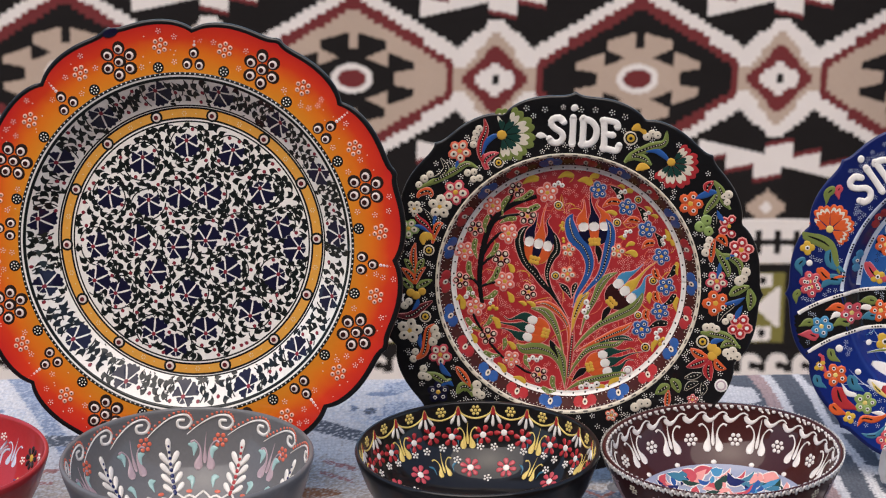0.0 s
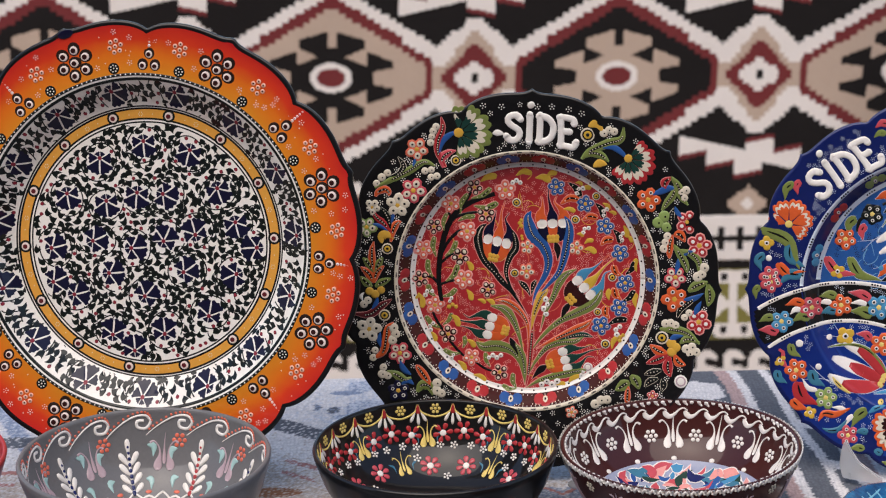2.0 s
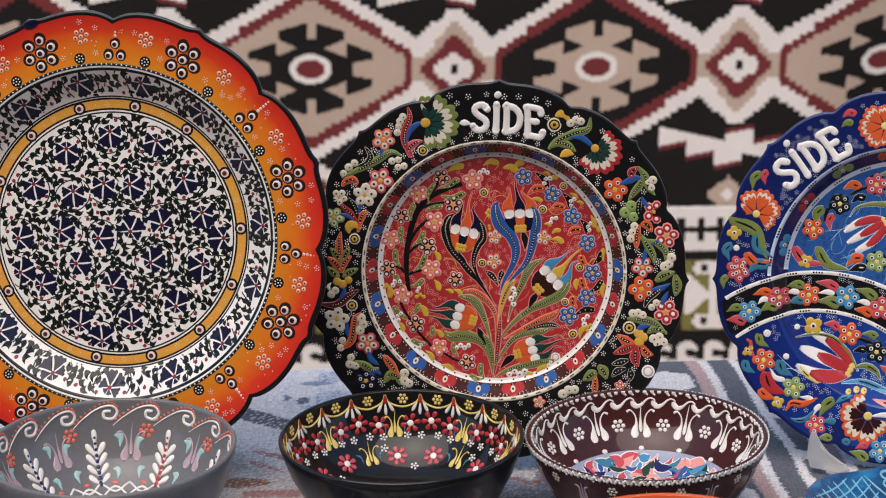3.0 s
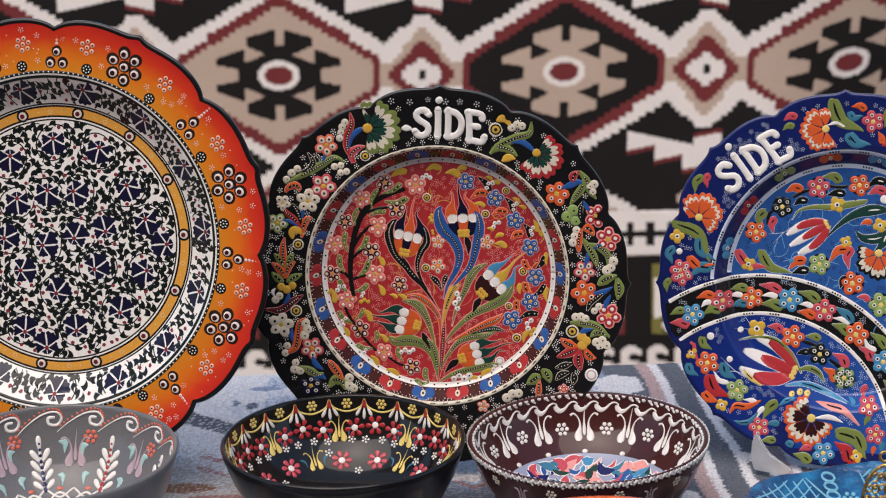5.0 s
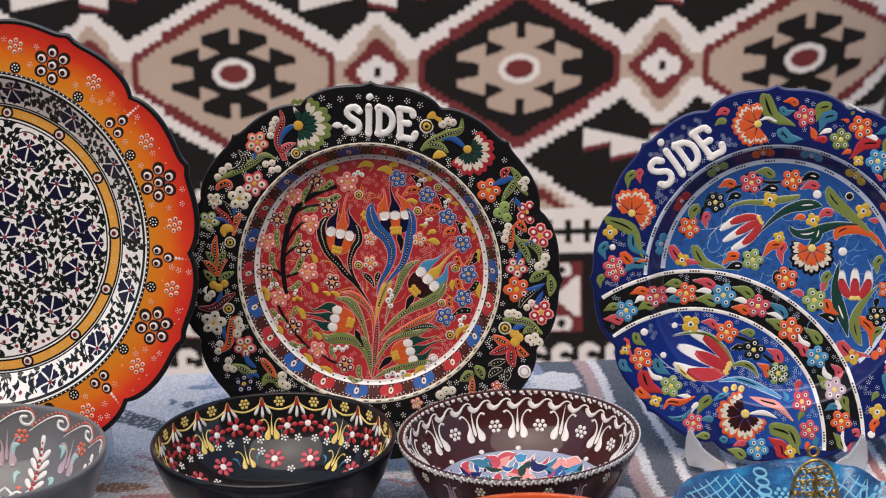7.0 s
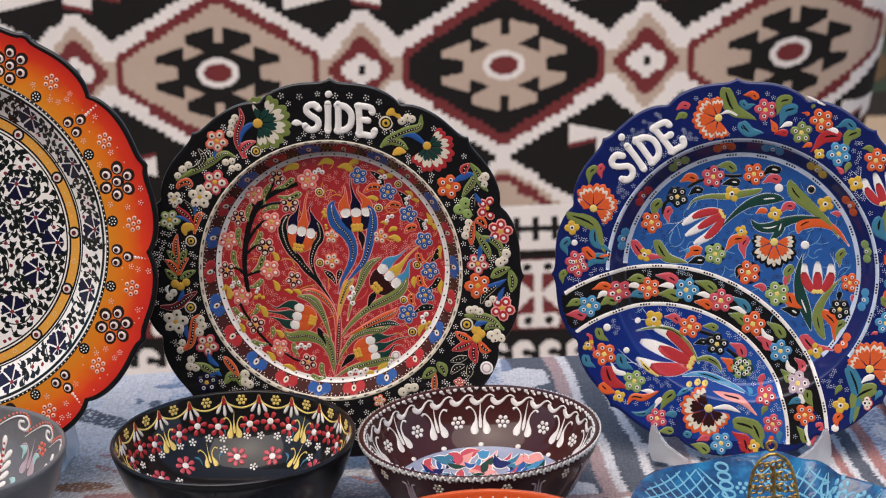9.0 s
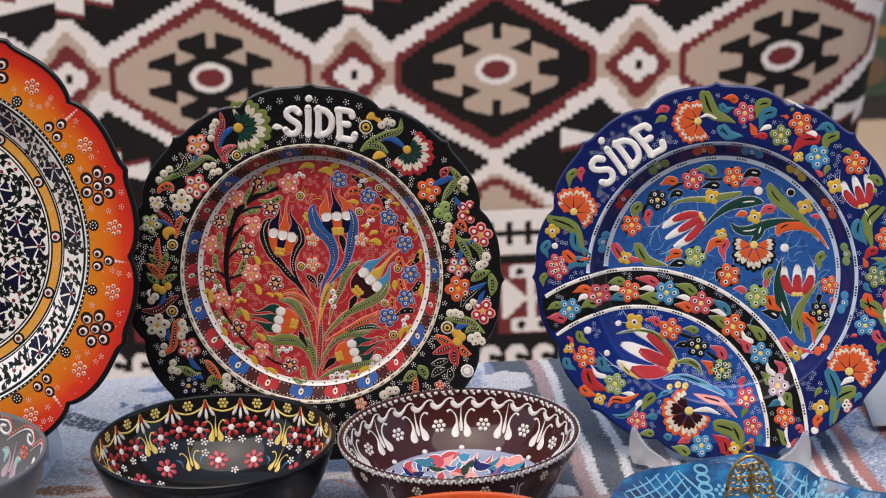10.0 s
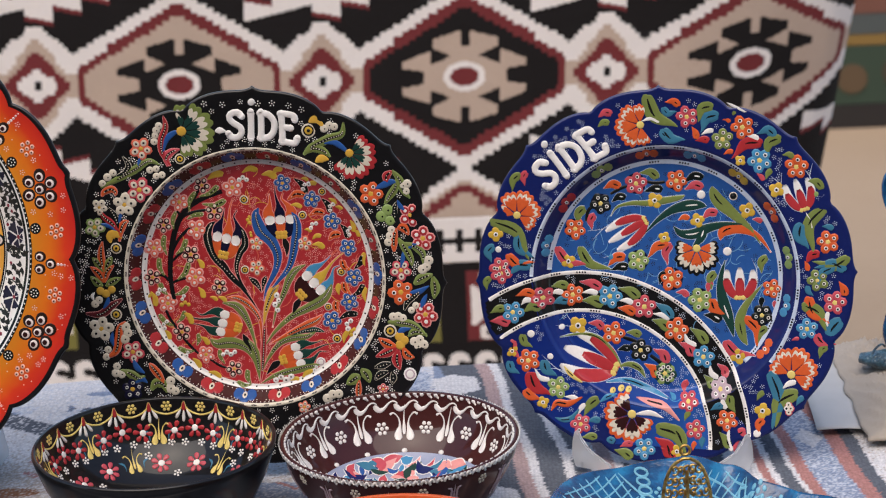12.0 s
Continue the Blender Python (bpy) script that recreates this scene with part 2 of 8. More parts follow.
def kilim_key(x, z):
    """The colour of a knot, x along the weave from a black diamond's centre, z up from the row of diamonds."""
    n = math.floor(x / PER + 0.5)
    u = x - n * PER
    dark = n % 2 == 0
    fine_x, fine_z = abs(u), abs(z)
    ax, az = snap(fine_x, 0.0097), snap(fine_z, 0.0060)
    s, sz = snap(HALF - fine_x, 0.0056), snap(fine_z, 0.0060)
    if z > -0.205:
        band = 0.118 - 0.66 * ax if fine_x < 0.139 else None
        if band is not None and az < band:
            if az > band - 0.0165 or fine_x > 0.130:
                return "maroon"
            k = eye_motif(u, z)
            if k == 3:
                return "maroon"
            if k == 2:
                return "white"
            if k == 1:
                return "beige" if dark else "black"
            return "black" if dark else "beige"
        # small diamond between two large ones
        if HALF - fine_x < 0.0042 and fine_z < 0.0062:
            return "black"
        if s + sz * 1.2 < 0.0318:
            return "white"
        if s < 0.0440 and s + sz * 0.97 < 0.0490:
            return "maroon"
        wob = max(0.018, 0.068 - 1.15 * s)
        if sz < wob:
            return "beige"
        zig = 0.138 - 0.66 * ax if fine_x < 0.143 else min(0.0855, 0.0945 - 1.02 * s)
        if az < zig:
            return "white"
        # saw-toothed bars in the black ground, the one turned half round against the other
        v = u - HALF if u > 0 else u + HALF
        k = max(flag(v, -fine_z), flag(-v, fine_z - 0.236))
        if k:
            return "white" if k == 2 else "maroon"
        if z < 0 and abs(v + 0.006) + 1.15 * snap(abs(z + 0.187), 0.0055) < 0.030:
            return "white" if abs(v + 0.006) + abs(z + 0.187) < 0.010 else "beige"
        if z < 0 and ax < (az - 0.128) / 0.70:
            d = (az - 0.128) / 0.70 - ax
            return "white" if d < 0.024 else ("beige" if d < 0.034 else ("maroon" if d < 0.055 else "beige"))
        return "black"
    # the borders below: comb band, panels, running hooks
    d = -0.205 - z
    if d < 0.016 or 0.050 < d < 0.066:
        return "white"
    if d < 0.050:
        return "black" if 0.0285 < d < 0.038 or (x + 0.4) % 0.0275 < 0.0095 else "white"
    if d < 0.195:
        cell = math.floor((x + 0.02) / 0.131)
        u, v = (x + 0.02) - cell * 0.131 - 0.0655, d - 0.131
        tint = "maroon" if cell % 2 == 0 else "olive"
        au, av = abs(u), abs(v)
        if av > 0.053 or au > 0.052:
            return "black"
        if av < 0.030 and 0.006 < au < 0.042 and av < (au - 0.004) * 0.95:
            return "white"
        if au < 0.006 and av < 0.045:
            return "white"
        if 0.030 < av < 0.050 and au < 0.030:
            q = math.hypot(au - 0.015, av - 0.040)
            return "white" if 0.006 < q < 0.0155 else ("black" if au > 0.006 else "white")
        return tint if au < 0.046 else "black"
    if d < 0.243:
        t, w = (x + 0.3) % 0.0385, d - 0.195
        if w < 0.006:
            return "black"
        if w > 0.034:
            return "white"
        q = math.hypot((t - 0.015) * 0.95, w - 0.021)
        hole = math.hypot(t - 0.0185, w - 0.0245) < 0.0062 or (t > 0.0185 and 0.0215 < w < 0.0305)
        return "white" if q < 0.0150 and not hole or w > 0.026 and t < 0.012 else "black"
    if d < 0.268:
        return "white"
    return "black"


def build_kilim():
    cw, ch = 0.0030, 0.00215
    x0, x1, z0, z1 = -0.98, 0.545, -0.66, 0.32
    nx, nz = int((x1 - x0) / cw), int((z1 - z0) / ch)
    verts = []
    rng = random.Random(4)
    for j in range(nz + 1):
        for i in range(nx + 1):
            x, z = x0 + i * cw, z0 + j * ch
            y = 0.006 * math.sin(3.1 * x + 1.2) + 0.004 * math.sin(7.3 * x + 2.0 * z) + rng.uniform(-0.0003, 0.0003)
            y += 1.9 * max(0.0, x - 0.25) ** 2
            e = max(0.0, x - (x1 - 0.05))
            y += e * e * 18
            sx = x + rng.uniform(-0.0005, 0.0005) + 0.0022 * math.sin(9 * z + 2 * x) + (z * 0.16 - 0.005) * max(0.0, (x - 0.25) / 0.3) + 0.10 * max(0.0, x - 0.25) ** 1.3
            verts.append((sx, y, z + rng.uniform(-0.0005, 0.0005) + 0.002 * math.sin(5.2 * x)))
    top = tagged(empty("kilim", pose(0.276, 1.772, -0.0715, 0, 1.4, 0)), "hanging flat-woven kilim with stepped black, white, maroon and beige diamonds", "rug")
    bands = (("hem_band", z0, -0.475), ("hook_border", -0.475, -0.400), ("panel_border", -0.400, -0.271), ("comb_border", -0.271, -0.205), ("diamond_field", -0.205, 9.0))
    for name, lo, hi in bands:
        use, faces, idx = {}, [], []
        for j in range(nz):
            zc = z0 + (j + 0.5) * ch
            if not lo <= zc < hi:
                continue
            for i in range(nx):
                a = j * (nx + 1) + i
                faces.append(tuple(use.setdefault(q, len(use)) for q in (a, a + 1, a + nx + 2, a + nx + 1)))
                idx.append(KNOTS.index(kilim_key(x0 + (i + 0.5) * cw, zc)))
        ob = link_mesh(name, [verts[q] for q in use], faces, [KIL[q] for q in KNOTS], top, idx)
        sol = ob.modifiers.new("thickness", "SOLIDIFY")
        sol.thickness, sol.offset = 0.004, 1
    return top


build_kilim()


def hanging_rack():
    """Two uprights on feet and a rail behind the kilim's upper edge."""
    e = tagged(empty("hanging_rack", pose(-0.15, 1.812, FLOOR_Z)), "plain wooden rack behind the hanging kilim", "rack")
    wood = plaster_mat("rack_wood", (0.16, 0.10, 0.06))
    for sx in (-0.48, 0.48):
        cuboid("upright", (0.03, 0.03, 0.97), (sx, 0, 0.485), wood, e)
        cuboid("foot", (0.05, 0.36, 0.03), (sx, 0.12, 0.015), wood, e)
    cuboid("rail", (1.02, 0.024, 0.024), (0, 0, 0.982), wood, e)
    return e


hanging_rack()

# ---- the stall table and its woven cloth ----
WOOD = plaster_mat("table_wood", (0.20, 0.12, 0.07))
table = empty("stall_table", pose(0.1, 0.0, FLOOR_Z))
cuboid("table_top", (2.0, 0.94, 0.03), (0, 0, 0.728), WOOD, table)
for sx in (-0.93, 0.93):
    for sy in (-0.38, 0.38):
        cuboid("leg", (0.05, 0.05, 0.713), (sx, sy, 0.3565), WOOD, table)
tagged(table, "plain wooden stall table under a woven cloth", "table")
CLO = dict(
    white=(0.74, 0.71, 0.69), ice=(0.56, 0.59, 0.65), blue=(0.27, 0.32, 0.42), grey=(0.13, 0.14, 0.16), pink=(0.48, 0.34, 0.315), sand=(0.54, 0.46, 0.385), rust=(0.32, 0.15, 0.08), rose=(0.46, 0.22, 0.19))


STRIPES = ((0.010, "white"), (0.026, "blue"), (0.058, "grey"), (0.070, "pink"), (0.078, "white"), (0.098, "grey"), (0.106, "white"), (0.120, "grey"), (0.126, "white"), (0.139, "pink"), (0.145, "white"),
           (0.176, "grey"), (0.184, "white"), (0.204, "rose"), (0.212, "white"), (0.226, "grey"), (0.248, "white"), (0.255, "rose"), (0.260, "white"), (0.271, "grey"), (0.275, "white"), (0.285, "rose"),
           (0.311, "blue"), (0.323, "rose"), (0.334, "grey"))


def cloth_key(x, y, rng):
    """Rag-weave pattern: banded on one side, pale with short dashes on the other; single threads stray across the edges."""
    x, y = x + rng.gauss(0, 0.0006), y + rng.gauss(0, 0.0006)
    wave = 0.004 * math.sin(17 * x + 3 * y) + 0.003 * math.sin(41 * y)
    fleck = rng.random()
    if y + wave < 0.06:
        # unseen front part: dark bands added so the plates' glaze reflects less light
        return "white" if (y + wave) % 0.09 < 0.012 else ("blue" if fleck < 0.3 else "grey")
    if x > 0.232 + 0.10 * max(0.0, 0.2 - y):
        u = x - 0.235 + (y - 0.25) * 0.12 + wave * 0.5
        for lim, key in STRIPES:
            if u < lim:
                if key == "grey" and abs(((y + 0.4 * u) % 0.085) - 0.04) < 0.009 and 0.1 < u < 0.24:
                    key = "white"
                if key in ("blue", "grey") and abs((y % 0.12) - 0.052) < 0.024 - 0.5 * abs(u - 0.034) and 0.014 < u < 0.054:
                    key = "white"
                if key == "blue" and u > 0.28:
                    star = abs(u - 0.298) / 0.011 + abs((y - 0.186) % 0.15 - 0.075) / 0.022
                    key = "white" if star < 1 else ("ice" if fleck < 0.45 else "blue")
                if y < 0.205 and u < 0.20 and (abs((y % 0.048) - 0.02) < 0.004):
                    key = "pink"
                return key
        return "sand" if fleck < 0.12 else "white"
    if abs(x - 0.118) < 0.062 and y < 0.215:
        k = abs(((y + 1) % 0.07) - 0.03) + abs(((x + 1) % 0.05) - 0.024)
        return "white" if k < 0.010 else ("rose" if 0.017 < k < 0.022 else ("ice" if fleck < 0.25 else "blue"))
    c = y + wave - (0.337 if x < -0.28 else (0.342 - 0.6 * (x + 0.1) if x < -0.02 else 0.294))
    if abs(c) < 0.0115:
        return "white" if fleck < 0.15 else "grey"
    if abs(x + 0.361 - 0.405 * (0.44 - y)) < 0.008:
        return "blue" if fleck < 0.7 else "ice"
    if c > 0:
        u, v = (x + 0.077) % 0.112, y - 0.371
        if (u / 0.006) ** 2 + (v / 0.0055) ** 2 < 1 or ((u - 0.016) / 0.006) ** 2 + ((v + 0.006) / 0.0055) ** 2 < 1:
            return "grey" if fleck < 0.5 else "blue"
        if ((u - 0.026) / 0.013) ** 2 + ((v - 0.027) / 0.005) ** 2 < 1:
            return "blue"
        patch = (-0.4 if x < -0.28 else 0.0) + noise.noise((x * 16, y * 24, 3.0)) + (0.25 if (x + 0.05) % 0.112 < 0.055 else -0.15)
        if patch > 0.26:
            return "blue" if fleck < 0.34 else "ice"
        return "ice" if fleck < (0.45 if patch > 0.0 else 0.12) else "white"
    if -0.070 < c < -0.062 and (x * 12.5 + 0.2) % 1.0 < 0.33 or -0.092 < c < -0.086 and (x * 12.5 + 0.25) % 1.0 < 0.36:
        return "rose" if fleck < 0.75 else "white"
    if ((x + 0.106) / 0.026) ** 2 + ((y - 0.217 + 0.4 * wave) / 0.009) ** 2 < 1:
        return "rust" if fleck < 0.8 else "sand"
    if 0.190 < y < 0.203 and (x * 11 + 0.1) % 1.0 < 0.5:
        return "rose" if fleck < 0.7 else "pink"
    if c > -0.20:
        return "sand" if fleck < min(0.75, max(0.06, (-c - 0.035) * 11)) else "white"
    return ("white", "pink", "ice", "sand")[int((y * 22) % 4)] if fleck < 0.8 else "white"


def build_cloth():
    def spread(lo, hi, a, b, fine, wide):
        """Steps from lo to hi, fine between a and b, wide elsewhere."""
        out = [lo]
        while out[-1] < hi:
            out.append(out[-1] + (fine if a <= out[-1] < b else wide))
        return out

    xs, ys = spread(-0.66, 0.86, -0.46, 0.66, 0.0017, 0.010), spread(-0.47, 0.512, 0.09, 0.52, 0.0015, 0.010)
    verts, faces = [], []
    rng = random.Random(12)
    for y in ys:
        for x in xs:
            z = -0.004 + 0.0025 * noise.noise((x * 5, y * 5, 0)) + rng.uniform(-0.0002, 0.0002)
            z += 0.012 * math.exp(-((x + 0.05) / 0.16) ** 2) * math.exp(-((y - 0.40) / 0.07) ** 2)
            d = max(0.0, y - 0.435 - 0.02 * math.sin(4 * x + 0.4) - 0.055 * min(1.0, max(0.0, (-0.24 - x) / 0.1)), -0.43 - y)
            verts.append((x, y, z - d * d * 22))
    nx = len(xs)
    for j in range(len(ys) - 1):
        for i in range(nx - 1):
            a = j * nx + i
            faces.append((a, a + 1, a + nx + 1, a + nx))
    ob = link_mesh("tablecloth", verts, faces, [rag_mat()])
    thread = ob.data.color_attributes.new("thread", "FLOAT_COLOR", "POINT")
    flat = []
    for x, y, _ in verts:
        k = rng.uniform(0.88, 1.08)
        flat += [c * k for c in CLO[cloth_key(x, y, rng)]] + [1.0]
    thread.data.foreach_set("color", flat)
    return tagged(ob, "woven rag tablecloth in pale blue, white, grey and pink", "tablecloth")


build_cloth()


# ---- raised slip painting ----
def smooth_path(pts, n):
    """A smooth line through a few points, in n steps."""
    if len(pts) == 2:
        return [(pts[0][0] + (pts[1][0] - pts[0][0]) * k / n, pts[0][1] + (pts[1][1] - pts[0][1]) * k / n) for k in range(n + 1)]
    q = [(2 * pts[0][0] - pts[1][0], 2 * pts[0][1] - pts[1][1])] + list(pts) + [(2 * pts[-1][0] - pts[-2][0], 2 * pts[-1][1] - pts[-2][1])]
    out, seg = [], len(pts) - 1
    for k in range(n + 1):
        t = min(seg - 1e-9, seg * k / n)
        i, f = int(t), t - int(t)
        p0, p1, p2, p3 = q[i:i + 4]
        out.append(tuple(0.5 * (2 * p1[c] + (p2[c] - p0[c]) * f + (2 * p0[c] - 5 * p1[c] + 4 * p2[c] - p3[c]) * f * f + (3 * p1[c] - p0[c] - 3 * p2[c] + p3[c]) * f ** 3) for c in (0, 1)))
    return out


class Ink:
    """Collects raised blobs, dots and strokes in millimetres on a surface, and makes one mesh of them."""

    def __init__(self, surf):
        self.surf, self.v, self.f, self.m, self.cols = surf, [], [], [], []
        self.thick = 0.8 if isinstance(surf, Dish) else 1.0

    def _p(self, x, y, h):
        self.v.append(self.surf.at(x / 1000, y / 1000, h * self.thick / 1000))
        return len(self.v) - 1

    def _c(self, col):
        if col not in self.cols:
            self.cols.append(col)
        return self.cols.index(col)

    def blob(self, pts, col, h=0.6, base=0.06):
        n, c = len(pts), self._c(col)
        cx, cy = sum(p[0] for p in pts) / n, sum(p[1] for p in pts) / n
        rings = []
        for k, hh in ((1.0, base), (0.93, base + h * 0.6), (0.62, base + h)):
            rings.append([self._p(cx + (x - cx) * k, cy + (y - cy) * k, hh) for x, y in pts])
        for a, b in zip(rings, rings[1:]):
            for i in range(n):
                j = (i + 1) % n
                self.f.append((a[i], a[j], b[j], b[i]))
                self.m.append(c)
        mid = self._p(cx, cy, base + h * 1.08)
        for i in range(n):
            self.f.append((rings[-1][i], rings[-1][(i + 1) % n], mid))
            self.m.append(c)

    def dot(self, x, y, r, col, h=None, base=0.06, n=8, sx=1.0, turn=0.0):
        ca, sa = math.cos(turn), math.sin(turn)
        pts = []
        for k in range(n):
            u, w = r * sx * math.cos(2 * math.pi * k / n), r * math.sin(2 * math.pi * k / n)
            pts.append((x + u * ca - w * sa, y + u * sa + w * ca))
        self.blob(pts, col, r * 0.45 if h is None else h, base)

    def bead(self, x, y, r, col, base=0.06):
        """A small dot of few faces."""
        c = self._c(col)
        a = [self._p(x + r * math.cos(k * math.pi / 3), y + r * math.sin(k * math.pi / 3), base) for k in range(6)]
        b = [self._p(x + 0.7 * r * math.cos(k * math.pi / 3), y + 0.7 * r * math.sin(k * math.pi / 3), base + r * 0.5) for k in range(6)]
        for k in range(6):
            self.f.append((a[k], a[(k + 1) % 6], b[(k + 1) % 6], b[k]))
            self.m.append(c)
        self.f.append(tuple(b))
        self.m.append(c)

    def stroke(self, pts, ws, col, h=0.5, base=0.06):
        c = self._c(col)
        wide = max(ws)
        if wide > 1.3:
            p2, w2 = [], []
            for i in range(len(pts) - 1):
                m = max(1, int(math.hypot(pts[i + 1][0] - pts[i][0], pts[i + 1][1] - pts[i][1]) / 1.6))
                for j in range(m):
                    p2.append((pts[i][0] + (pts[i + 1][0] - pts[i][0]) * j / m, pts[i][1] + (pts[i + 1][1] - pts[i][1]) * j / m))
                    w2.append(ws[i] + (ws[i + 1] - ws[i]) * j / m)
            pts, ws = p2 + [pts[-1]], w2 + [ws[-1]]
        n = len(pts)
        cut = ((1, 0), (0.8, 0.62), (0, 1), (-0.8, 0.62), (-1, 0)) if wide < 1.8 else ((1, 0), (0.88, 0.55), (0.6, 0.85), (0.3, 0.96), (0, 1), (-0.3, 0.96), (-0.6, 0.85), (-0.88, 0.55), (-1, 0))
        rows = []
        for i, (x, y) in enumerate(pts):
            ax, ay = pts[max(0, i - 1)]
            bx, by = pts[min(n - 1, i + 1)]
            q = math.hypot(bx - ax, by - ay) or 1.0
            nx, ny = -(by - ay) / q, (bx - ax) / q
            w = max(ws[i], 0.04)
            k = min(1.0, w / 0.8)
            rows.append([self._p(x + nx * w * e, y + ny * w * e, base + h * k * hh) for e, hh in cut])
        for a, b in zip(rows, rows[1:]):
            for e in range(len(cut) - 1):
                self.f.append((a[e + 1], b[e + 1], b[e], a[e]))
                self.m.append(c)
        for row, flip in ((rows[0], False), (rows[-1], True)):
            self.f.append(tuple(row if not flip else row[::-1]))
            self.m.append(c)

    def done(self, name, parent, label="", stuff=False):
        if not self.v:
            return None
        ob = link_mesh(name, self.v, self.f, [PAINT[k] for k in self.cols], parent, self.m, label=label)
        if stuff:
            ob["kind"] = "stuff"
        return ob


def teardrop(x, y, ang, length, w, n=12):
    """Outline of a drop whose round end lies length away from its point."""
    pts = []
    for k in range(n):
        a = 2 * math.pi * k / n
        t = (1 - math.cos(a)) / 2
        u, s = length * t, w * math.sin(a) * (0.35 + 0.65 * t)
        pts.append((x + u * math.cos(ang) - s * math.sin(ang), y + u * math.sin(ang) + s * math.cos(ang)))
    return pts


class Painter:
    """Paints motifs onto one vessel; every motif is a part of its own."""

    def __init__(self, surf, parent, style, seed):
        self.surf, self.parent, self.style, self.rng, self.taken = surf, parent, style, random.Random(seed), []

    def inside(self, x, y):
        return math.hypot(x, y) < self.surf.floor * 1000 * 1.02

    def edge(self, x, y):
        if self.style == "black":
            return "coral" if self.inside(x, y) else None
        return "sky" if self.style == "blue" and self.inside(x, y) else None

    def flower(self, x, y, r, col):
        k = Ink(self.surf)
        rot = self.rng.uniform(0, 6.28)
        n = 5
        plain = col in ("cream", "white")
        for i in range(n):
            a = rot + 2 * math.pi * i / n + self.rng.uniform(-0.08, 0.08)
            px, py = x + 0.60 * r * math.cos(a), y + 0.60 * r * math.sin(a)
            rr = r * self.rng.uniform(0.39, 0.44)
            if self.style == "black" and col == "ink":
                k.dot(px, py, rr * 1.08, "pink", 0.42, turn=a, sx=1.12)
                k.dot(px, py, rr * 0.82, "brown", 0.15, 0.38, turn=a, sx=1.1)
                k.dot(px + 0.06 * r * math.cos(a), py + 0.06 * r * math.sin(a), rr * 0.46, "cream", 0.20, 0.48, 7)
            elif self.style == "black" and col == "pink":
                k.dot(px, py, rr * 1.08, "pink", 0.40, turn=a, sx=1.12)
                k.dot(px, py, rr * 0.80, "coral", 0.15, 0.36, turn=a, sx=1.1)
                k.dot(px, py, rr * 0.42, "white", 0.20, 0.48, 6)
            elif self.style == "black" and col == "rose":
                k.dot(px, py, rr * 1.08, "pink", 0.40, turn=a, sx=1.1)
                k.dot(px, py, rr * 0.84, "red", 0.15, 0.36, turn=a, sx=1.1)
                k.dot(px, py, rr * 0.42, "white", 0.20, 0.48, 6)
            elif plain:
                k.dot(px, py, rr * 1.05, "cream", 0.6, turn=a, sx=1.15)
                k.bead(px, py, rr * 0.30, "black", 0.62)
            elif self.style == "black" and col in ("coral", "palegreen", "maroon"):
                k.dot(px, py, rr * 1.10, col if col != "maroon" else "rose", 0.40, turn=a, sx=1.15)
                k.dot(px, py, rr * 0.72, "cream", 0.22, 0.36, turn=a, sx=1.15)
                k.bead(px, py, rr * 0.28, "black", 0.60)
            else:
                if self.style == "black" and self.inside(px, py):
                    k.dot(px, py, rr * 1.22, "lilac", 0.30, turn=a, sx=1.1)
                k.dot(px, py, rr * 1.02, col, 0.55, turn=a, sx=1.1)
                k.dot(px + 0.05 * r, py, rr * 0.52, "white", 0.20, 0.48, 7)
                k.bead(px + 0.05 * r, py, rr * 0.26, "black", 0.68)
        k.dot(x, y, r * 0.23, "gold" if self.style == "black" else "straw", 0.5)
        e = self.edge(x, y)
        if e:
            k.dot(x, y, r * (0.55 if self.style == "black" else 0.98), e if self.style == "black" else "navy", 0.03, 0.02, 14)
        self.taken.append((x, y, r * 1.05))
        k.done("painted_flower", self.parent)

    def bloom(self, x, y, r, col):
        k = Ink(self.surf)
        rot = self.rng.uniform(0, 6.28)
        n = 4 if col != "rose" else 3
        for i in range(n):
            a = rot + (2 * math.pi * i / n if n == 4 else (i - 1) * 1.05)
            px, py = x + 0.55 * r * math.cos(a), y + 0.55 * r * math.sin(a)
            k.dot(px, py, r * 0.50, col, 0.5, turn=a)
            if col == "rose":
                k.dot(px, py, r * 0.38, "cream", 0.25, 0.44, turn=a)
                k.bead(px, py, r * 0.12, "black", 0.7)
        if self.style == "blue":
            k.dot(x, y, r * 0.34, "white", 0.2, 0.45)
            k.bead(x, y, r * 0.18, "black", 0.7)
        else:
            k.dot(x, y, r * 0.22, "gold", 0.5)
        self.taken.append((x, y, r))
        k.done("painted_flower", self.parent)

    def leaf(self, x0, y0, x1, y1, w, bend, col):
        """A comma: thin curling tail, full body, pointed tip."""
        k = Ink(self.surf)
        length = math.hypot(x1 - x0, y1 - y0)
        bend *= 0.62 if self.style == "black" else 1.0
        mx, my = (x0 + x1) / 2 - (y1 - y0) * bend, (y0 + y1) / 2 + (x1 - x0) * bend
        t = min(0.12 if self.style == "black" else 0.22, 4.5 / length)
        bx, by = x0 - (mx - x0) * t * 2 - (y1 - y0) * bend * 0.5 * t, y0 - (my - y0) * t * 2 + (x1 - x0) * bend * 0.5 * t
        tx, ty = x1 + (x1 - mx) * 0.16 + (y1 - y0) * bend * 0.12, y1 + (y1 - my) * 0.16 - (x1 - x0) * bend * 0.12
        n = 18
        pts = smooth_path([(bx, by), (x0, y0), (mx, my), (x1, y1), (tx, ty)], n)
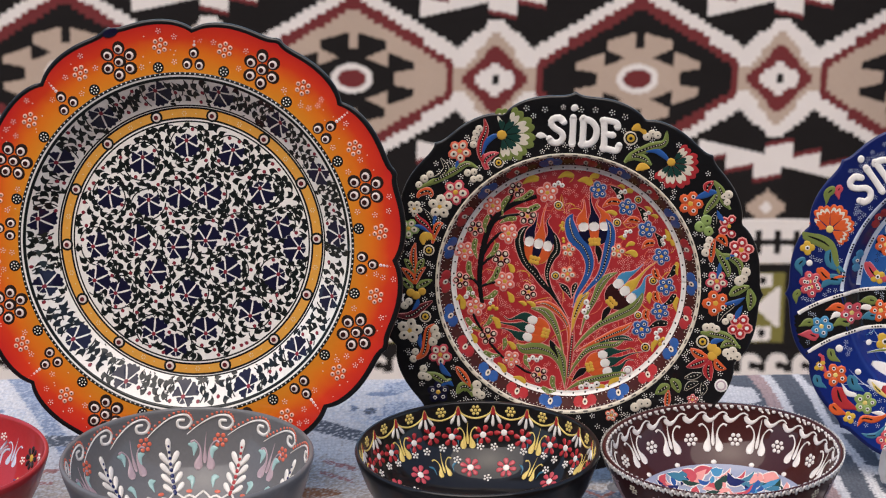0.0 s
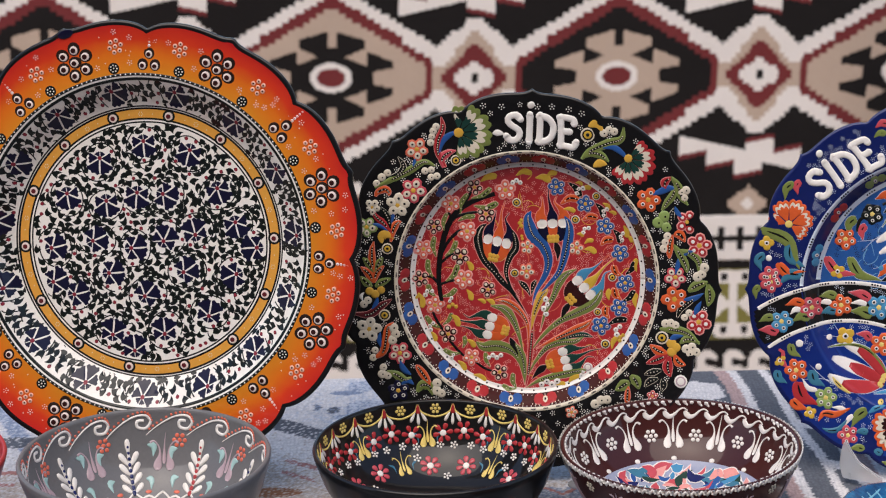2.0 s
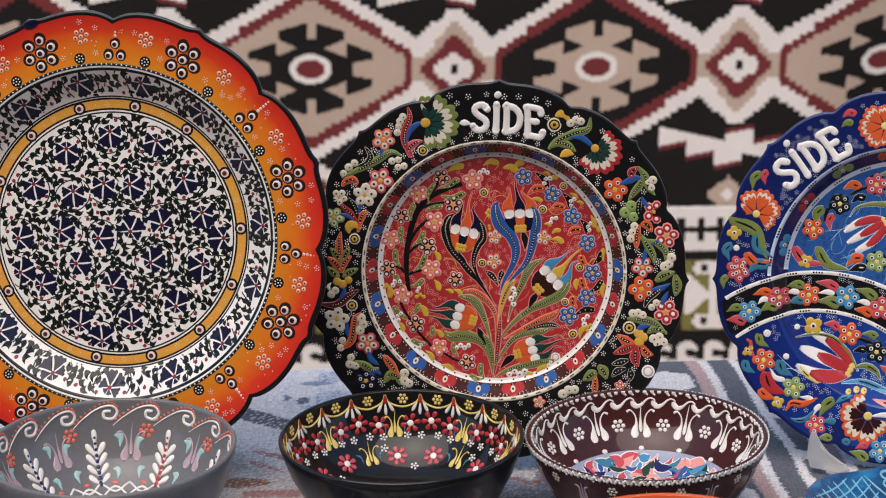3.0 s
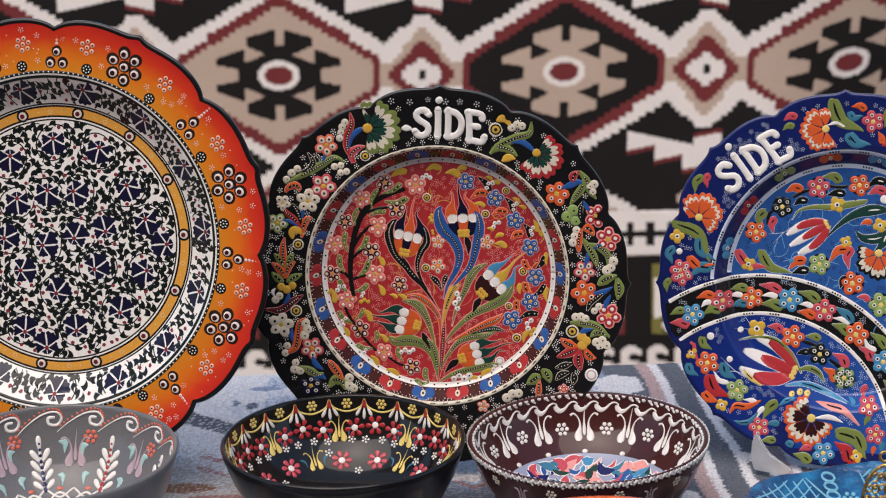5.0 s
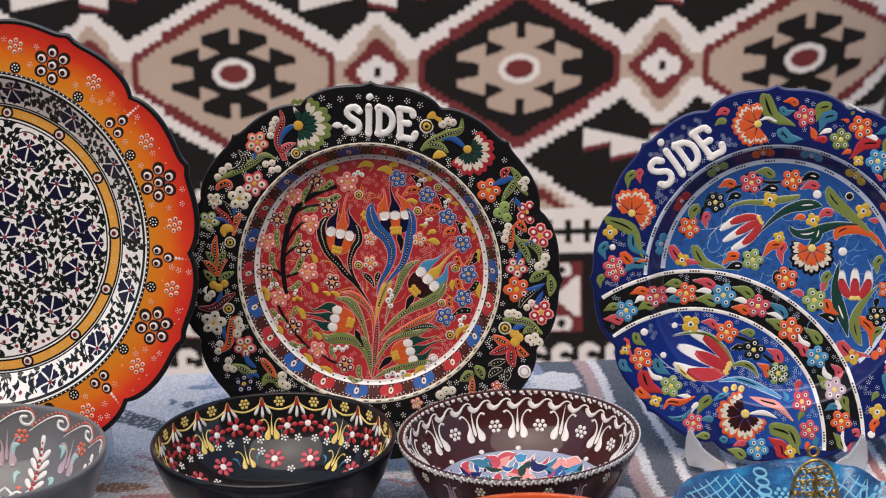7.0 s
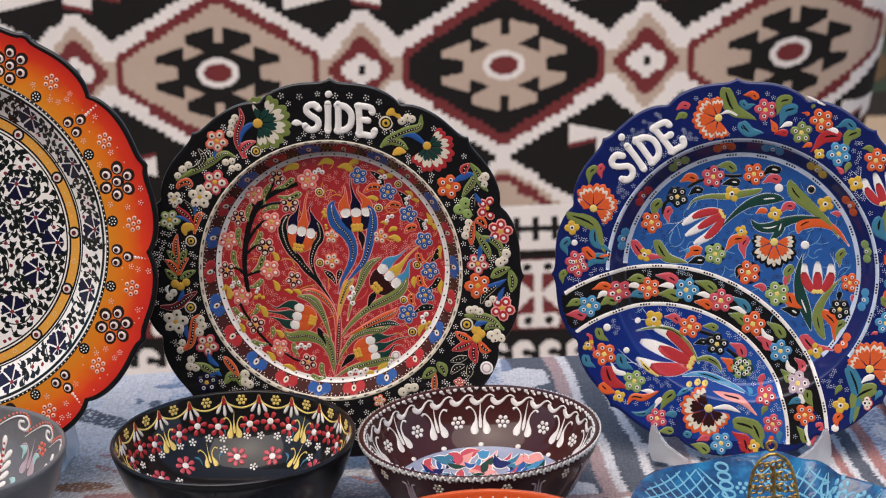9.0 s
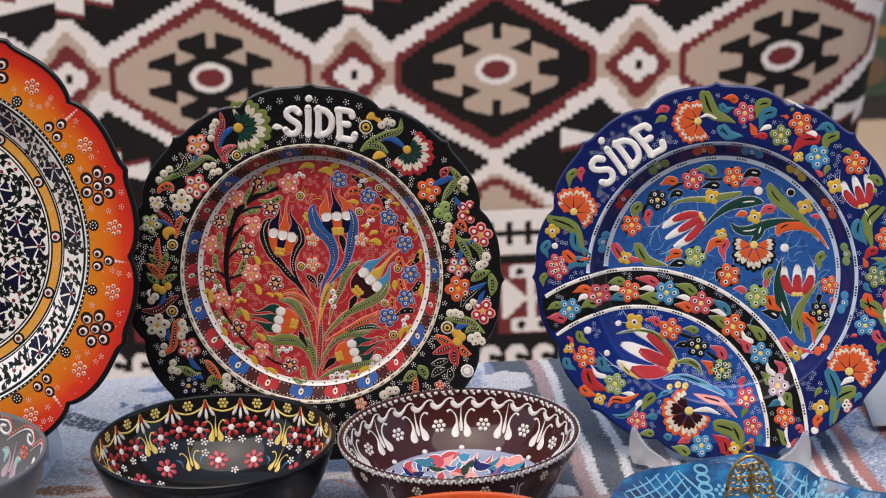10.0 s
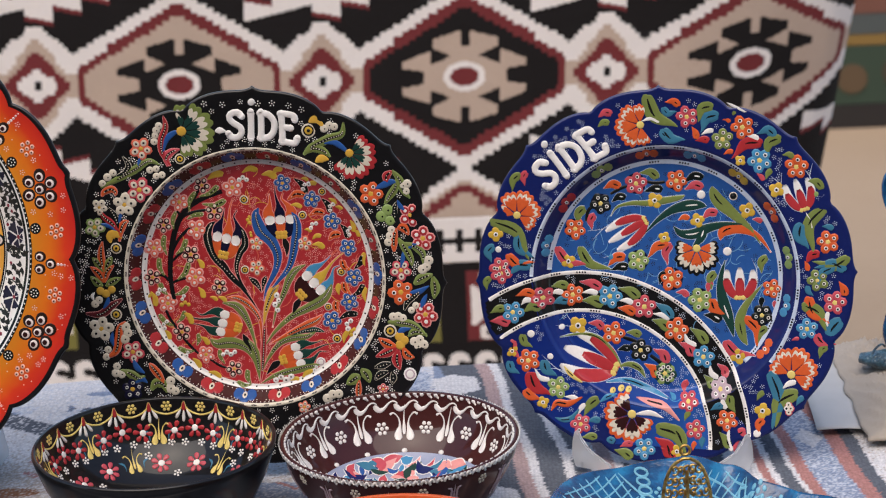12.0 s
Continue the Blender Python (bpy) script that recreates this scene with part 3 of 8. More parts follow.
        prof = [0.05, 0.10, 0.15, 0.20, 0.27, 0.38, 0.52, 0.68, 0.83, 0.94, 1.0, 1.0, 0.94, 0.83, 0.68, 0.50, 0.33, 0.18, 0.04]
        w = min(w, 0.34 * length) * ((0.86 if col in ("yellow", "gold") else 1.08) if self.style == "black" else 1.0)
        e = self.edge(mx, my)
        if e and col not in ("yellow", "white"):
            k.stroke(pts, [w * p + (0.55 if self.style == "black" else 0.36) for p in prof], "pink" if self.style == "black" else "ice", 0.10, 0.01)
        elif self.style == "black" and col not in ("yellow", "white", "gold", "blue"):
            k.stroke(pts, [w * p + 0.48 for p in prof], "cream" if col in ("ink", "deepgreen") else ("palegreen" if "green" in col else "pink"), 0.10, 0.01)
        k.stroke(pts, [w * p for p in prof], col, 0.5)
        if col in ("white", "yellow", "gold"):
            pass
        elif self.style == "black":
            if col != "blue" or self.inside(mx, my):
                slit = [w * p * 0.30 for p in prof[6:16]]
                k.stroke(pts[6:16], [0.1] + slit[1:-1] + [0.1], "black", 0.08, 0.50)
                m = max(3, int(length * 0.62 / 1.7))
                for i in range(m):
                    f = 6.6 + 8.2 * i / max(1, m - 1)
                    j = int(f)
                    px, py = pts[j]
                    qx, qy = pts[j + 1]
                    k.bead(px + (qx - px) * (f - j), py + (qy - py) * (f - j), min(0.50, w * 0.26), "cream", 0.55)
        else:
            k.stroke(pts[8:15], [0.05, w * 0.16, w * 0.24, w * 0.26, w * 0.22, w * 0.14, 0.05], "black" if col not in ("ink", "deepgreen") else "white", 0.1, 0.48)
        for q in (2, 8, 11, 15):
            self.taken.append((*pts[q], w * 1.2))
        k.done("painted_leaf", self.parent)

    def plume(self, w, col, *pts):
        """A long curving leaf from its thin root to its tip."""
        k, n = Ink(self.surf), 28
        path = smooth_path(list(pts), n)
        prof = []
        for i in range(n + 1):
            t = i / n
            prof.append(max(0.06, (t / 0.60) ** 0.9 if t < 0.60 else math.cos((t - 0.60) / 0.40 * math.pi / 2) ** 0.8))
        w *= 1.18 if self.style == "black" else 1.0
        k.stroke(path, [w * p + (0.55 if self.style == "black" else 0.38) for p in prof], "pink" if self.style == "black" else "ice", 0.10, 0.01)
        k.stroke(path, [w * p for p in prof], col, 0.5)
        if self.style == "black" and col != "black":
            length = sum(math.hypot(b[0] - a[0], b[1] - a[1]) for a, b in zip(path, path[1:]))
            k.stroke(path[7:26], [0.1] + [0.55 + 0.10 * w * p for p in prof[8:25]] + [0.1], "black", 0.08, 0.5)
            m = max(4, int(length * 0.66 / 1.75))
            for i in range(m):
                f = 7.5 + 17.5 * i / (m - 1)
                j = int(f)
                k.bead(path[j][0] + (path[j + 1][0] - path[j][0]) * (f - j), path[j][1] + (path[j + 1][1] - path[j][1]) * (f - j), 0.46, "cream", 0.56)
        elif self.style == "blue":
            k.stroke(path[15:25], [0.05, 0.10 * w, 0.16 * w, 0.19 * w, 0.2 * w, 0.2 * w, 0.18 * w, 0.14 * w, 0.09 * w, 0.05], "black" if col not in ("ink", "deepgreen") else "white", 0.1, 0.48)
        for q in range(2, n, 4):
            self.taken.append((*path[q], w * prof[q] + 0.5))
        k.done("painted_plume", self.parent)

    def comma(self, w, col, *pts):
        """A leaf from its thin tail over a full belly to its tip, with a dotted dark slit."""
        k, n = Ink(self.surf), 24
        path = smooth_path(list(pts), n)
        prof = [max(0.10, math.sin(math.pi * min(1.0, 0.06 + 0.94 * (i / n) ** 0.85)) ** 0.75) * (0.62 + 0.38 * min(1.0, 2.2 * i / n)) for i in range(n + 1)]
        prof[-1] = 0.10
        plain = col in ("white", "gold") or self.style == "black" and col == "blue"
        if self.style == "blue":
            if self.inside(*path[12]):
                k.stroke(path, [w * p + 0.4 for p in prof], "ice", 0.12, 0.05)
            k.stroke(path, [w * p for p in prof], col, 0.62, 0.08)
            if not plain:
                k.stroke(path[9:19], [0.05] + [0.22 * w * p for p in prof[10:18]] + [0.05], "black", 0.1, 0.68)
            plain = True
        elif not plain:
            rim = "cream" if col in ("ink", "deepgreen") else ("palegreen" if "green" in col else "pink")
            k.stroke(path, [w * p + 0.34 for p in prof], rim, 0.12, 0.01)
        if self.style == "black":
            k.stroke(path, [w * p for p in prof], col, 0.62)
        if not plain:
            length = sum(math.hypot(b[0] - a[0], b[1] - a[1]) for a, b in zip(path, path[1:]))
            k.stroke(path[5:21], [0.1] + [0.20 * w * p + 0.34 for p in prof[6:20]] + [0.1], "black", 0.08, 0.66)
            m = max(3, int(length * 0.62 / 1.9))
            for i in range(m):
                f = 6.0 + 13.5 * i / (m - 1)
                j = int(f)
                k.bead(path[j][0] + (path[j + 1][0] - path[j][0]) * (f - j), path[j][1] + (path[j + 1][1] - path[j][1]) * (f - j), 0.50, "cream", 0.70)
        for q in range(1, n, 3):
            self.taken.append((*path[q], w * prof[q] + 0.4))
        k.done("painted_leaf", self.parent)

    def cluster(self, col, r, *spots):
        """Plump buds side by side, most with a dark eye."""
        k = Ink(self.surf)
        for x, y in spots:
            rr = r * self.rng.uniform(0.92, 1.08)
            k.dot(x, y, rr, col, 0.7, n=12)
            if col != "gold":
                k.dot(x + 0.15 * r, y - 0.05 * r, rr * 0.24, "black", 0.1, 0.72, 7)
            self.taken.append((x, y, rr))
        k.done("painted_bud_spray", self.parent)

    def buds(self, x, y, r, n, ang, col):
        k = Ink(self.surf)
        a = radians(ang)
        for i in range(n):
            t = (i - (n - 1) / 2) * r * 0.72
            o = r * 0.22 * (1 if i % 2 else -1)
            px, py = x + t * math.cos(a) - o * math.sin(a), y + t * math.sin(a) + o * math.cos(a)
            rr = r * self.rng.uniform(0.42, 0.52)
            k.dot(px, py, rr, col, 0.6)
            if col in ("cream", "white"):
                k.bead(px, py, rr * 0.30, "black", 0.62)
        self.taken.append((x, y, r * (0.5 + 0.35 * n)))
        k.done("painted_bud_spray", self.parent)

    def eye(self, x, y, r, col):
        k = Ink(self.surf)
        k.dot(x, y, r, "white" if col == "white" else "cream", 0.35, n=12)
        k.dot(x, y, r * 0.78, "black" if col != "white" else "lilac", 0.12, 0.33, 12)
        k.dot(x, y, r * 0.56, col, 0.18, 0.42, 10)
        if col != "white":
            k.bead(x, y, r * 0.26, "black", 0.60)
        self.taken.append((x, y, r))
        k.done("painted_eye_dot", self.parent)

    def carnation(self, x, y, r, ang, fan, col):
        outer, inner = {"green": ("green", "deepgreen"), "red": ("red", "deepgreen"), "ember": ("orange", "brown"), "orange": ("orange", "orange"), "edged": ("black", "orange")}[col]
        n = 6 if self.style == "black" else 5
        spread = radians(fan)
        k = Ink(self.surf)
        k.dot(x, y, r * 0.15, "gold" if self.style == "black" else "straw", 0.5, 0.55)
        heart = k.done("painted_carnation", self.parent)
        for i in range(n):
            k = Ink(self.surf)
            a = radians(ang) + spread * (2 * i / (n - 1) - 1)
            da = spread / (n - 1) * 1.04
            body = 0.70 if outer == inner else (0.62 if self.style == "blue" else 0.54)
            for rad, col2, base, h in ((1.0, outer, 0.03, 0.40), (0.82 if self.style == "blue" else 0.77, "cream", 0.42, 0.12), (body, inner, 0.54, 0.12)):
                pts = [(x + 0.16 * r * math.cos(a - da * 0.6), y + 0.16 * r * math.sin(a - da * 0.6))]
                for j in range(13):
                    f = j / 6 - 1
                    b = a + da * f * (1.0 if rad == 1.0 else 0.90)
                    lobe = abs(math.sin((1.5 if self.style == "blue" else 1.0) * math.pi * (f + 1)))
                    q = r * rad * (0.93 + (0.09 if rad == 1.0 else 0.17) * lobe) * (1 - 0.10 * f * f) * (1 - 0.20 * (2 * i / (n - 1) - 1) ** 2)
                    pts.append((x + q * math.cos(b), y + q * math.sin(b)))
                pts.append((x + 0.16 * r * math.cos(a + da * 0.6), y + 0.16 * r * math.sin(a + da * 0.6)))
                k.blob(pts, col2, h, base)
            k.done("petal", heart)
        a = radians(ang)
        for t in (0.0, 0.55):
            self.taken.append((x + r * t * math.cos(a), y + r * t * math.sin(a), r * 0.6))

    def tulip(self, x0, y0, x1, y1, w, col):
        k = Ink(self.surf)
        a, ln = math.atan2(y1 - y0, x1 - x0), math.hypot(x1 - x0, y1 - y0)
        c, s = math.cos(a), math.sin(a)

        def to(u, v):
            return (x0 + u * c - v * s, y0 + u * s + v * c)

        if self.style == "blue":
            w *= 0.70
            for i in (-1, 1, 0):
                path = smooth_path([to(0.0, 0.10 * w * i), to(0.28 * ln, 0.50 * w * i), to(0.66 * ln, 0.74 * w * i), to((1.16 - 0.08 * abs(i)) * ln, 0.70 * w * i)], 12)
                full = (0.25, 0.50, 0.72, 0.88, 0.97, 1.0, 1.0, 1.0, 0.97, 0.90, 0.78, 0.58, 0.20)
                k.stroke(path, [0.25 * w * p + 0.5 for p in full], "ice", 0.10, 0.04)
                k.stroke(path[6:], [0.25 * w * p for p in full[6:]], "white", 0.45, 0.10)
                k.stroke(path[:10], [0.25 * w * p for p in (0.25, 0.50, 0.72, 0.88, 0.97, 1.0, 1.0, 0.97, 0.85, 0.5)], "crimson" if col == "red" else col, 0.45, 0.26)
                for d in (-1, 1):
                    if abs(i) == 1:
                        fl = [to(0.75 * ln, 0.95 * w * i), to(1.1 * ln, 0.92 * w * i), to(1.5 * ln, (1.0 + 0.35 * d) * w * i)]
                        k.stroke(smooth_path(fl, 8), [0.22, 0.3, 0.3, 0.28, 0.26, 0.24, 0.2, 0.15, 0.08], "ice", 0.2)
        else:
            w *= 0.86
            cup, tip, mid = {"navy": ("orange", "navy", "navy"), "blue": ("navy", "navy", "orange"), "ink": ("orange", "deepgreen", "orange"), "maroon": ("brown", "sky", "brown"), "coral": ("orange", "deepgreen", "orange")}[col]
            tips = {"navy": ("navy", "orange", "navy"), "blue": ("orange", "navy", "orange"), "maroon": ("sky", "yellow", "sky")}.get(col, (tip, tip, tip))
            for i, tc in zip((-1, 0, 1), tips):
                lower = smooth_path([to(0.0, 0.08 * w * i), to(0.25 * ln, 0.42 * w * i), to(0.58 * ln, 0.62 * w * i)], 8)
                cupw = [0.33 * w * p for p in (0.15, 0.4, 0.62, 0.8, 0.92, 1.0, 1.0, 0.95, 0.8)]
                top = (2.15 if i == 0 else 1.75) * ln
                flame = smooth_path([to(0.80 * ln, 0.62 * w * i), to(1.05 * ln, 0.66 * w * i), to(1.28 * ln, 0.50 * w * i + 0.04 * w), to(0.5 * (1.28 * ln + top), 0.34 * w * i + 0.16 * w), to(top, 0.42 * w * i + 0.10 * w)], 14)
                flamew = [w * p for p in (0.29, 0.31, 0.31, 0.29, 0.25, 0.21, 0.16, 0.12, 0.09, 0.065, 0.05, 0.04, 0.03, 0.025, 0.02)]
                k.stroke(lower, [p + 0.5 for p in cupw], "pink", 0.08, 0.01)
                k.stroke(flame, [p + 0.45 for p in flamew], "pink", 0.08, 0.01)
                k.stroke(lower, cupw, cup if i else mid, 0.40)
                k.stroke(flame, flamew, tc, 0.40)
                k.stroke([to((0.54 + 0.058 * q) * ln, 0.60 * w * i) for q in range(7)], [0.17 * w, 0.25 * w, 0.285 * w, 0.29 * w, 0.285 * w, 0.25 * w, 0.15 * w], "white", 0.30, 0.20)
            for j in (-1, 0, 1):
                k.dot(*to(0.20 * ln, 0.22 * w * j), w * 0.15, "gold", 0.4, 0.40)
        for j in (-1, 0, 1):
            k.dot(*to(0.06 * ln, 0.20 * w * j), w * 0.15, "straw" if self.style == "blue" else "gold", 0.4, 0.38)
        for t in (0.2, 0.7, 1.2):
            self.taken.append((*to(t * ln, 0), w * 0.8))
        k.done("painted_tulip", self.parent)

    def stem(self, w, col, *pts):
        k = Ink(self.surf)
        path = smooth_path(list(pts), 14)
        k.stroke(path, [w * (0.5 + 0.5 * math.sin(math.pi * (0.15 + 0.7 * i / 14))) for i in range(15)], col, 0.4)
        for p in path[::2]:
            self.taken.append((*p, w))
        k.done("painted_stem", self.parent)

    def spot(self, x, y, r, col):
        k = Ink(self.surf)
        k.dot(x, y, r, col, 0.5, n=10)
        self.taken.append((x, y, r))
        k.done("painted_dot", self.parent)

    def tendrils(self, r1, count, col, test=None):
        """Fine trailed lines that curl between the motifs."""
        k = Ink(self.surf)
        for _ in range(count):
            a, r, t = self.rng.uniform(0, 6.2832), r1 * math.sqrt(self.rng.random()), self.rng.uniform(0, 6.28)
            x, y, ln, turn = r * math.cos(a), r * math.sin(a), self.rng.uniform(7, 17), self.rng.uniform(-0.34, 0.34)
            if test and not test(x, y):
                continue
            pts = []
            for i in range(9):
                pts.append((x, y))
                x, y, t = x + ln / 8 * math.cos(t), y + ln / 8 * math.sin(t), t + turn
            if max(math.hypot(*p) for p in pts) < r1:
                k.stroke(pts, [0.10, 0.2, 0.26, 0.28, 0.28, 0.28, 0.26, 0.22, 0.15], col, 0.2)
        k.done("trailed_line_work", self.parent, "fine curling lines of slip", stuff=True)

    def free(self, x, y, r):
        return all((x - a) ** 2 + (y - b) ** 2 > (c + r) ** 2 for a, b, c in self.taken)

    def sprinkle(self, r0, r1, count, col, size=1.5, bead=0.34, gap=0.6, test=None):
        """Six-dot clusters wherever the painting leaves room between two radii."""
        k, made = Ink(self.surf), 0
        for _ in range(count * 40):
            if made >= count:
                break
            a, r = self.rng.uniform(0, 6.2832), math.sqrt(self.rng.uniform(r0 * r0, r1 * r1))
            x, y = r * math.cos(a), r * math.sin(a)
            if not self.free(x, y, size + gap) or (test and not test(x, y)):
                continue
            t = self.rng.uniform(0, 1)
            for i in range(6):
                q = 0 if i == 5 else size
                k.bead(x + q * math.cos(t + i * 1.2566), y + q * math.sin(t + i * 1.2566), bead, col)
            self.taken.append((x, y, size + 0.3))
            made += 1
        k.done("slip_dotting", self.parent, "tiny six-dot clusters of slip", stuff=True)

    def row(self, r, step, col, size, bead):
        """Six-dot clusters at even steps along a circle, where there is room."""
        k, a = Ink(self.surf), self.rng.uniform(0, step)
        while a < 360:
            x, y = r * math.cos(radians(a)), r * math.sin(radians(a))
            if self.free(x, y, size * 0.5):
                t = self.rng.uniform(0, 1)
                for i in range(6):
                    q = 0 if i == 5 else size
                    k.bead(x + q * math.cos(t + i * 1.2566), y + q * math.sin(t + i * 1.2566), bead, col)
                self.taken.append((x, y, size + 0.4))
            a += step
        k.done("slip_dotting", self.parent, "tiny six-dot clusters of slip", stuff=True)

    def ring(self, r, w, col, a0=0.0, a1=360.0, dashes=0, dash_col="black", name="painted_ring", cx=0.0, cy=0.0, bead=0.0, inside=None, pairs=False):
        k = Ink(self.surf)
        n = max(8, int((a1 - a0) / 2.5))
        pts = [(cx + r * math.cos(radians(a0 + (a1 - a0) * i / n)), cy + r * math.sin(radians(a0 + (a1 - a0) * i / n))) for i in range(n + 1)]
        if inside:
            pts = [p for p in pts if math.hypot(*p) < inside]
        if w:
            k.stroke(pts, [w] * len(pts), col, 0.35)
        for i in range(dashes):
            a = radians(a0 + (a1 - a0) * (i + 0.5) / dashes)
            for j in ((0,) if not pairs else (-1.5, -0.5, 0.5, 1.5)):
                b = a + j * 2.2 / r
                x, y = cx + r * math.cos(b), cy + r * math.sin(b)
                if inside and math.hypot(x, y) > inside - 1:
                    continue
                if bead:
                    k.bead(x, y, bead, dash_col, 0.36 if w else 0.03)
                else:
                    d = 2.0 / r
                    k.stroke([(cx + r * math.cos(b + e * d), cy + r * math.sin(b + e * d)) for e in (-1, 0, 1)], [0.42, 0.45, 0.42], dash_col, 0.12, 0.33)
        k.done(name, self.parent)
        return pts


GLYPHS = {
    "S": (((13, 19), (9, 22.5), (3.5, 21), (2.6, 16.8), (6.5, 13), (11.5, 10), (12.6, 5.5), (9.5, 1.6), (4.5, 1.4), (1.5, 4.6)),),
    "I": (((20.5, 23.5), (20.7, 12), (20.5, 0.5)), ((20.9, 31.2), (21.5, 31.8))),
    "D": (((29.0, 23.5), (29.2, 12), (29.0, 0.5)), ((28, 22.3), (35, 21.2), (39.4, 16.5), (40.3, 11.5), (38.8, 5.5), (34.5, 1.8), (28, 1.2))),
    "E": (((46, 22.5), (46.8, 10), (47, -2)), ((45, 22.3), (51, 22), (56.5, 20.5), (57.5, 17)), ((46.5, 11), (50, 10.6), (54, 10.2)), ((46, -1), (52, -2), (57.5, -2.4), (59.5, 2))),
}


def lettering(parent, surf, x, y, turn, scale):
    """The word SİDE trailed in fat white slip; x, y: the foot of its first letter."""
    c, d = math.cos(radians(turn)) * scale, math.sin(radians(turn)) * scale
    for name, strokes in GLYPHS.items():
        k = Ink(surf)
        for pts in strokes:
            path = smooth_path([(x + u * c - v * d, y + u * d + v * c) for u, v in pts], 18)
            ends = [abs(2 * i / 18 - 1) for i in range(19)]
            k.stroke(path, [(2.55 + 0.85 * e ** 5) * (1.0 if 0 < i < 18 else 0.72) for i, e in enumerate(ends)], "white", 1.3, 0.10)
            for px, py in (path[0], path[-1]):
                k.dot(px, py, 2.6, "white", 1.1, 0.10, 14)
        k.done("letter", parent, "raised white letter of slip")


# ---- plates ----
def scallop(turn, tip=0.034, notch=0.028, bulge=0.018):
    """Eight bracket-shaped lobes: a point every 45 degrees, a nick half way."""
    def f(a):
        p = ((math.degrees(a) - turn) % 45.0) / 45.0
        q = min(p, 1 - p) * 2
        return 1 + tip * math.exp(-q / 0.085) - notch * math.exp(-(1 - q) / 0.13) + bulge * math.sin(math.pi * q) - 0.006
    return f


class Dish:
    """A plate's surface in its own plane: x right, y up, z out of the face."""

    def __init__(self, rim, well, floor, depth, turn, lift=0.004):
        self.rim, self.well, self.floor, self.depth, self.lift = rim, well, floor, depth, lift
        self.outline = scallop(turn)

    def z(self, r):
        if r >= self.well:
            return self.lift * ((r - self.well) / (self.rim - self.well)) ** 2
        if r <= self.floor:
            return -self.depth - 0.0012 * (1 - (r / self.floor) ** 2)
        t = (r - self.floor) / (self.well - self.floor)
        return -self.depth * (1 - t * t * (3 - 2 * t) * 0.7 - 0.3 * t)

    def at(self, x, y, h=0.0):
        r = math.hypot(x, y)
        e = 0.0006
        dz = (self.z(r + e) - self.z(r - e)) / (2 * e)
        nx, ny = (-dz * x / r, -dz * y / r) if r > 1e-6 else (0, 0)
        k = 1 / math.sqrt(nx * nx + ny * ny + 1)
        return (x + h * nx * k, y + h * ny * k, self.z(r) + h * k)


def plate_body(dish, bands, parent, name="plate_body"):
    """The turned body; bands are rows of (outer radius, material) from the middle outwards; the last also covers edge and back."""
    R = dish.rim
    rs = sorted(set([0.012, 0.03, 0.045, 0.06] + [dish.floor + (dish.well - dish.floor) * k / 8 for k in range(9)]
                    + [dish.well + (R - dish.well) * k / 7 for k in range(8)] + [r for r, _ in bands if r < R] + [R - 0.0025]))
    prof = [(r, dish.z(r)) for r in rs]
    zt = prof[-1][1]
    n_front = len(prof)
    prof += [(R + 0.0006, zt - 0.0022), (R - 0.001, zt - 0.0052), (R - 0.008, zt - 0.0062), (dish.well, -0.008), (dish.floor * 0.9, -dish.depth - 0.007), (dish.floor * 0.86, -dish.depth - 0.012),
             (dish.floor * 0.80, -dish.depth - 0.011), (0.002, -dish.depth - 0.008)]
    steps = 360
    verts, faces = lathe(prof, steps, dish.outline, lambda r: max(0.0, min(1.0, (r - dish.well - 0.006) / (R - dish.well - 0.012))) ** 1.5)
    faces = [f[::-1] for f in faces]
    mats = [m for _, m in bands]
    idx = []
    for i in range(len(prof) - 1):
        mid = (prof[i][0] + prof[i + 1][0]) / 2
        k = len(bands) - 1
        if i < n_front - 1:
            k = next((q for q, (r, _) in enumerate(bands) if mid < r), len(bands) - 1)
        idx += [k] * steps
    verts += [(0, 0, dish.z(0))]
    faces += [(len(verts) - 1, k, (k + 1) % steps) for k in range(steps)]
    idx += [0] * steps
    return link_mesh(name, verts, faces, mats, parent, idx)


def plate_pose(cx, cy, cz, lean, yaw):
    l, y = radians(lean), radians(yaw)
    n = Vector((math.sin(y) * math.cos(l), -math.cos(y) * math.cos(l), math.sin(l)))
    r = Vector((math.cos(y), math.sin(y), 0))
    u = n.cross(r)
    m = Matrix((r, u, n)).transposed().to_4x4()
    return Matrix.Translation((cx, cy, cz)) @ m


def sunset_mat():
    """Rim wash that runs from yellow orange at the well to red at the edge."""
    m, n, l, b = shader("orange_red_wash", 0.4, 0.8)
    b.inputs["Specular IOR Level"].default_value = 0.05
    co, le = n.new("ShaderNodeTexCoord"), n.new("ShaderNodeVectorMath")
    le.operation = "LENGTH"
    l.new(co.outputs["Object"], le.inputs[0])
    ad = n.new("ShaderNodeMath")
    ad.operation = "MULTIPLY_ADD"
    l.new(noise_tex(n, l, 30, 3), ad.inputs[0])
    ad.inputs[1].default_value = 0.012
    l.new(le.outputs["Value"], ad.inputs[2])
    mr = n.new("ShaderNodeMapRange")
    mr.inputs["From Min"].default_value, mr.inputs["From Max"].default_value = 0.135, 0.180
    l.new(ad.outputs[0], mr.inputs[0])
    c = ramp(n, l, mr.outputs[0], [(0.0, (0.60, 0.23, 0.018)), (0.38, (0.66, 0.15, 0.012)), (0.66, (0.60, 0.042, 0.014)), (1.0, (0.46, 0.012, 0.018))])
    l.new(c, b.inputs["Base Color"])
    bumped(n, l, b, noise_tex(n, l, 70, 2), 0.10, 0.0012)
    return m


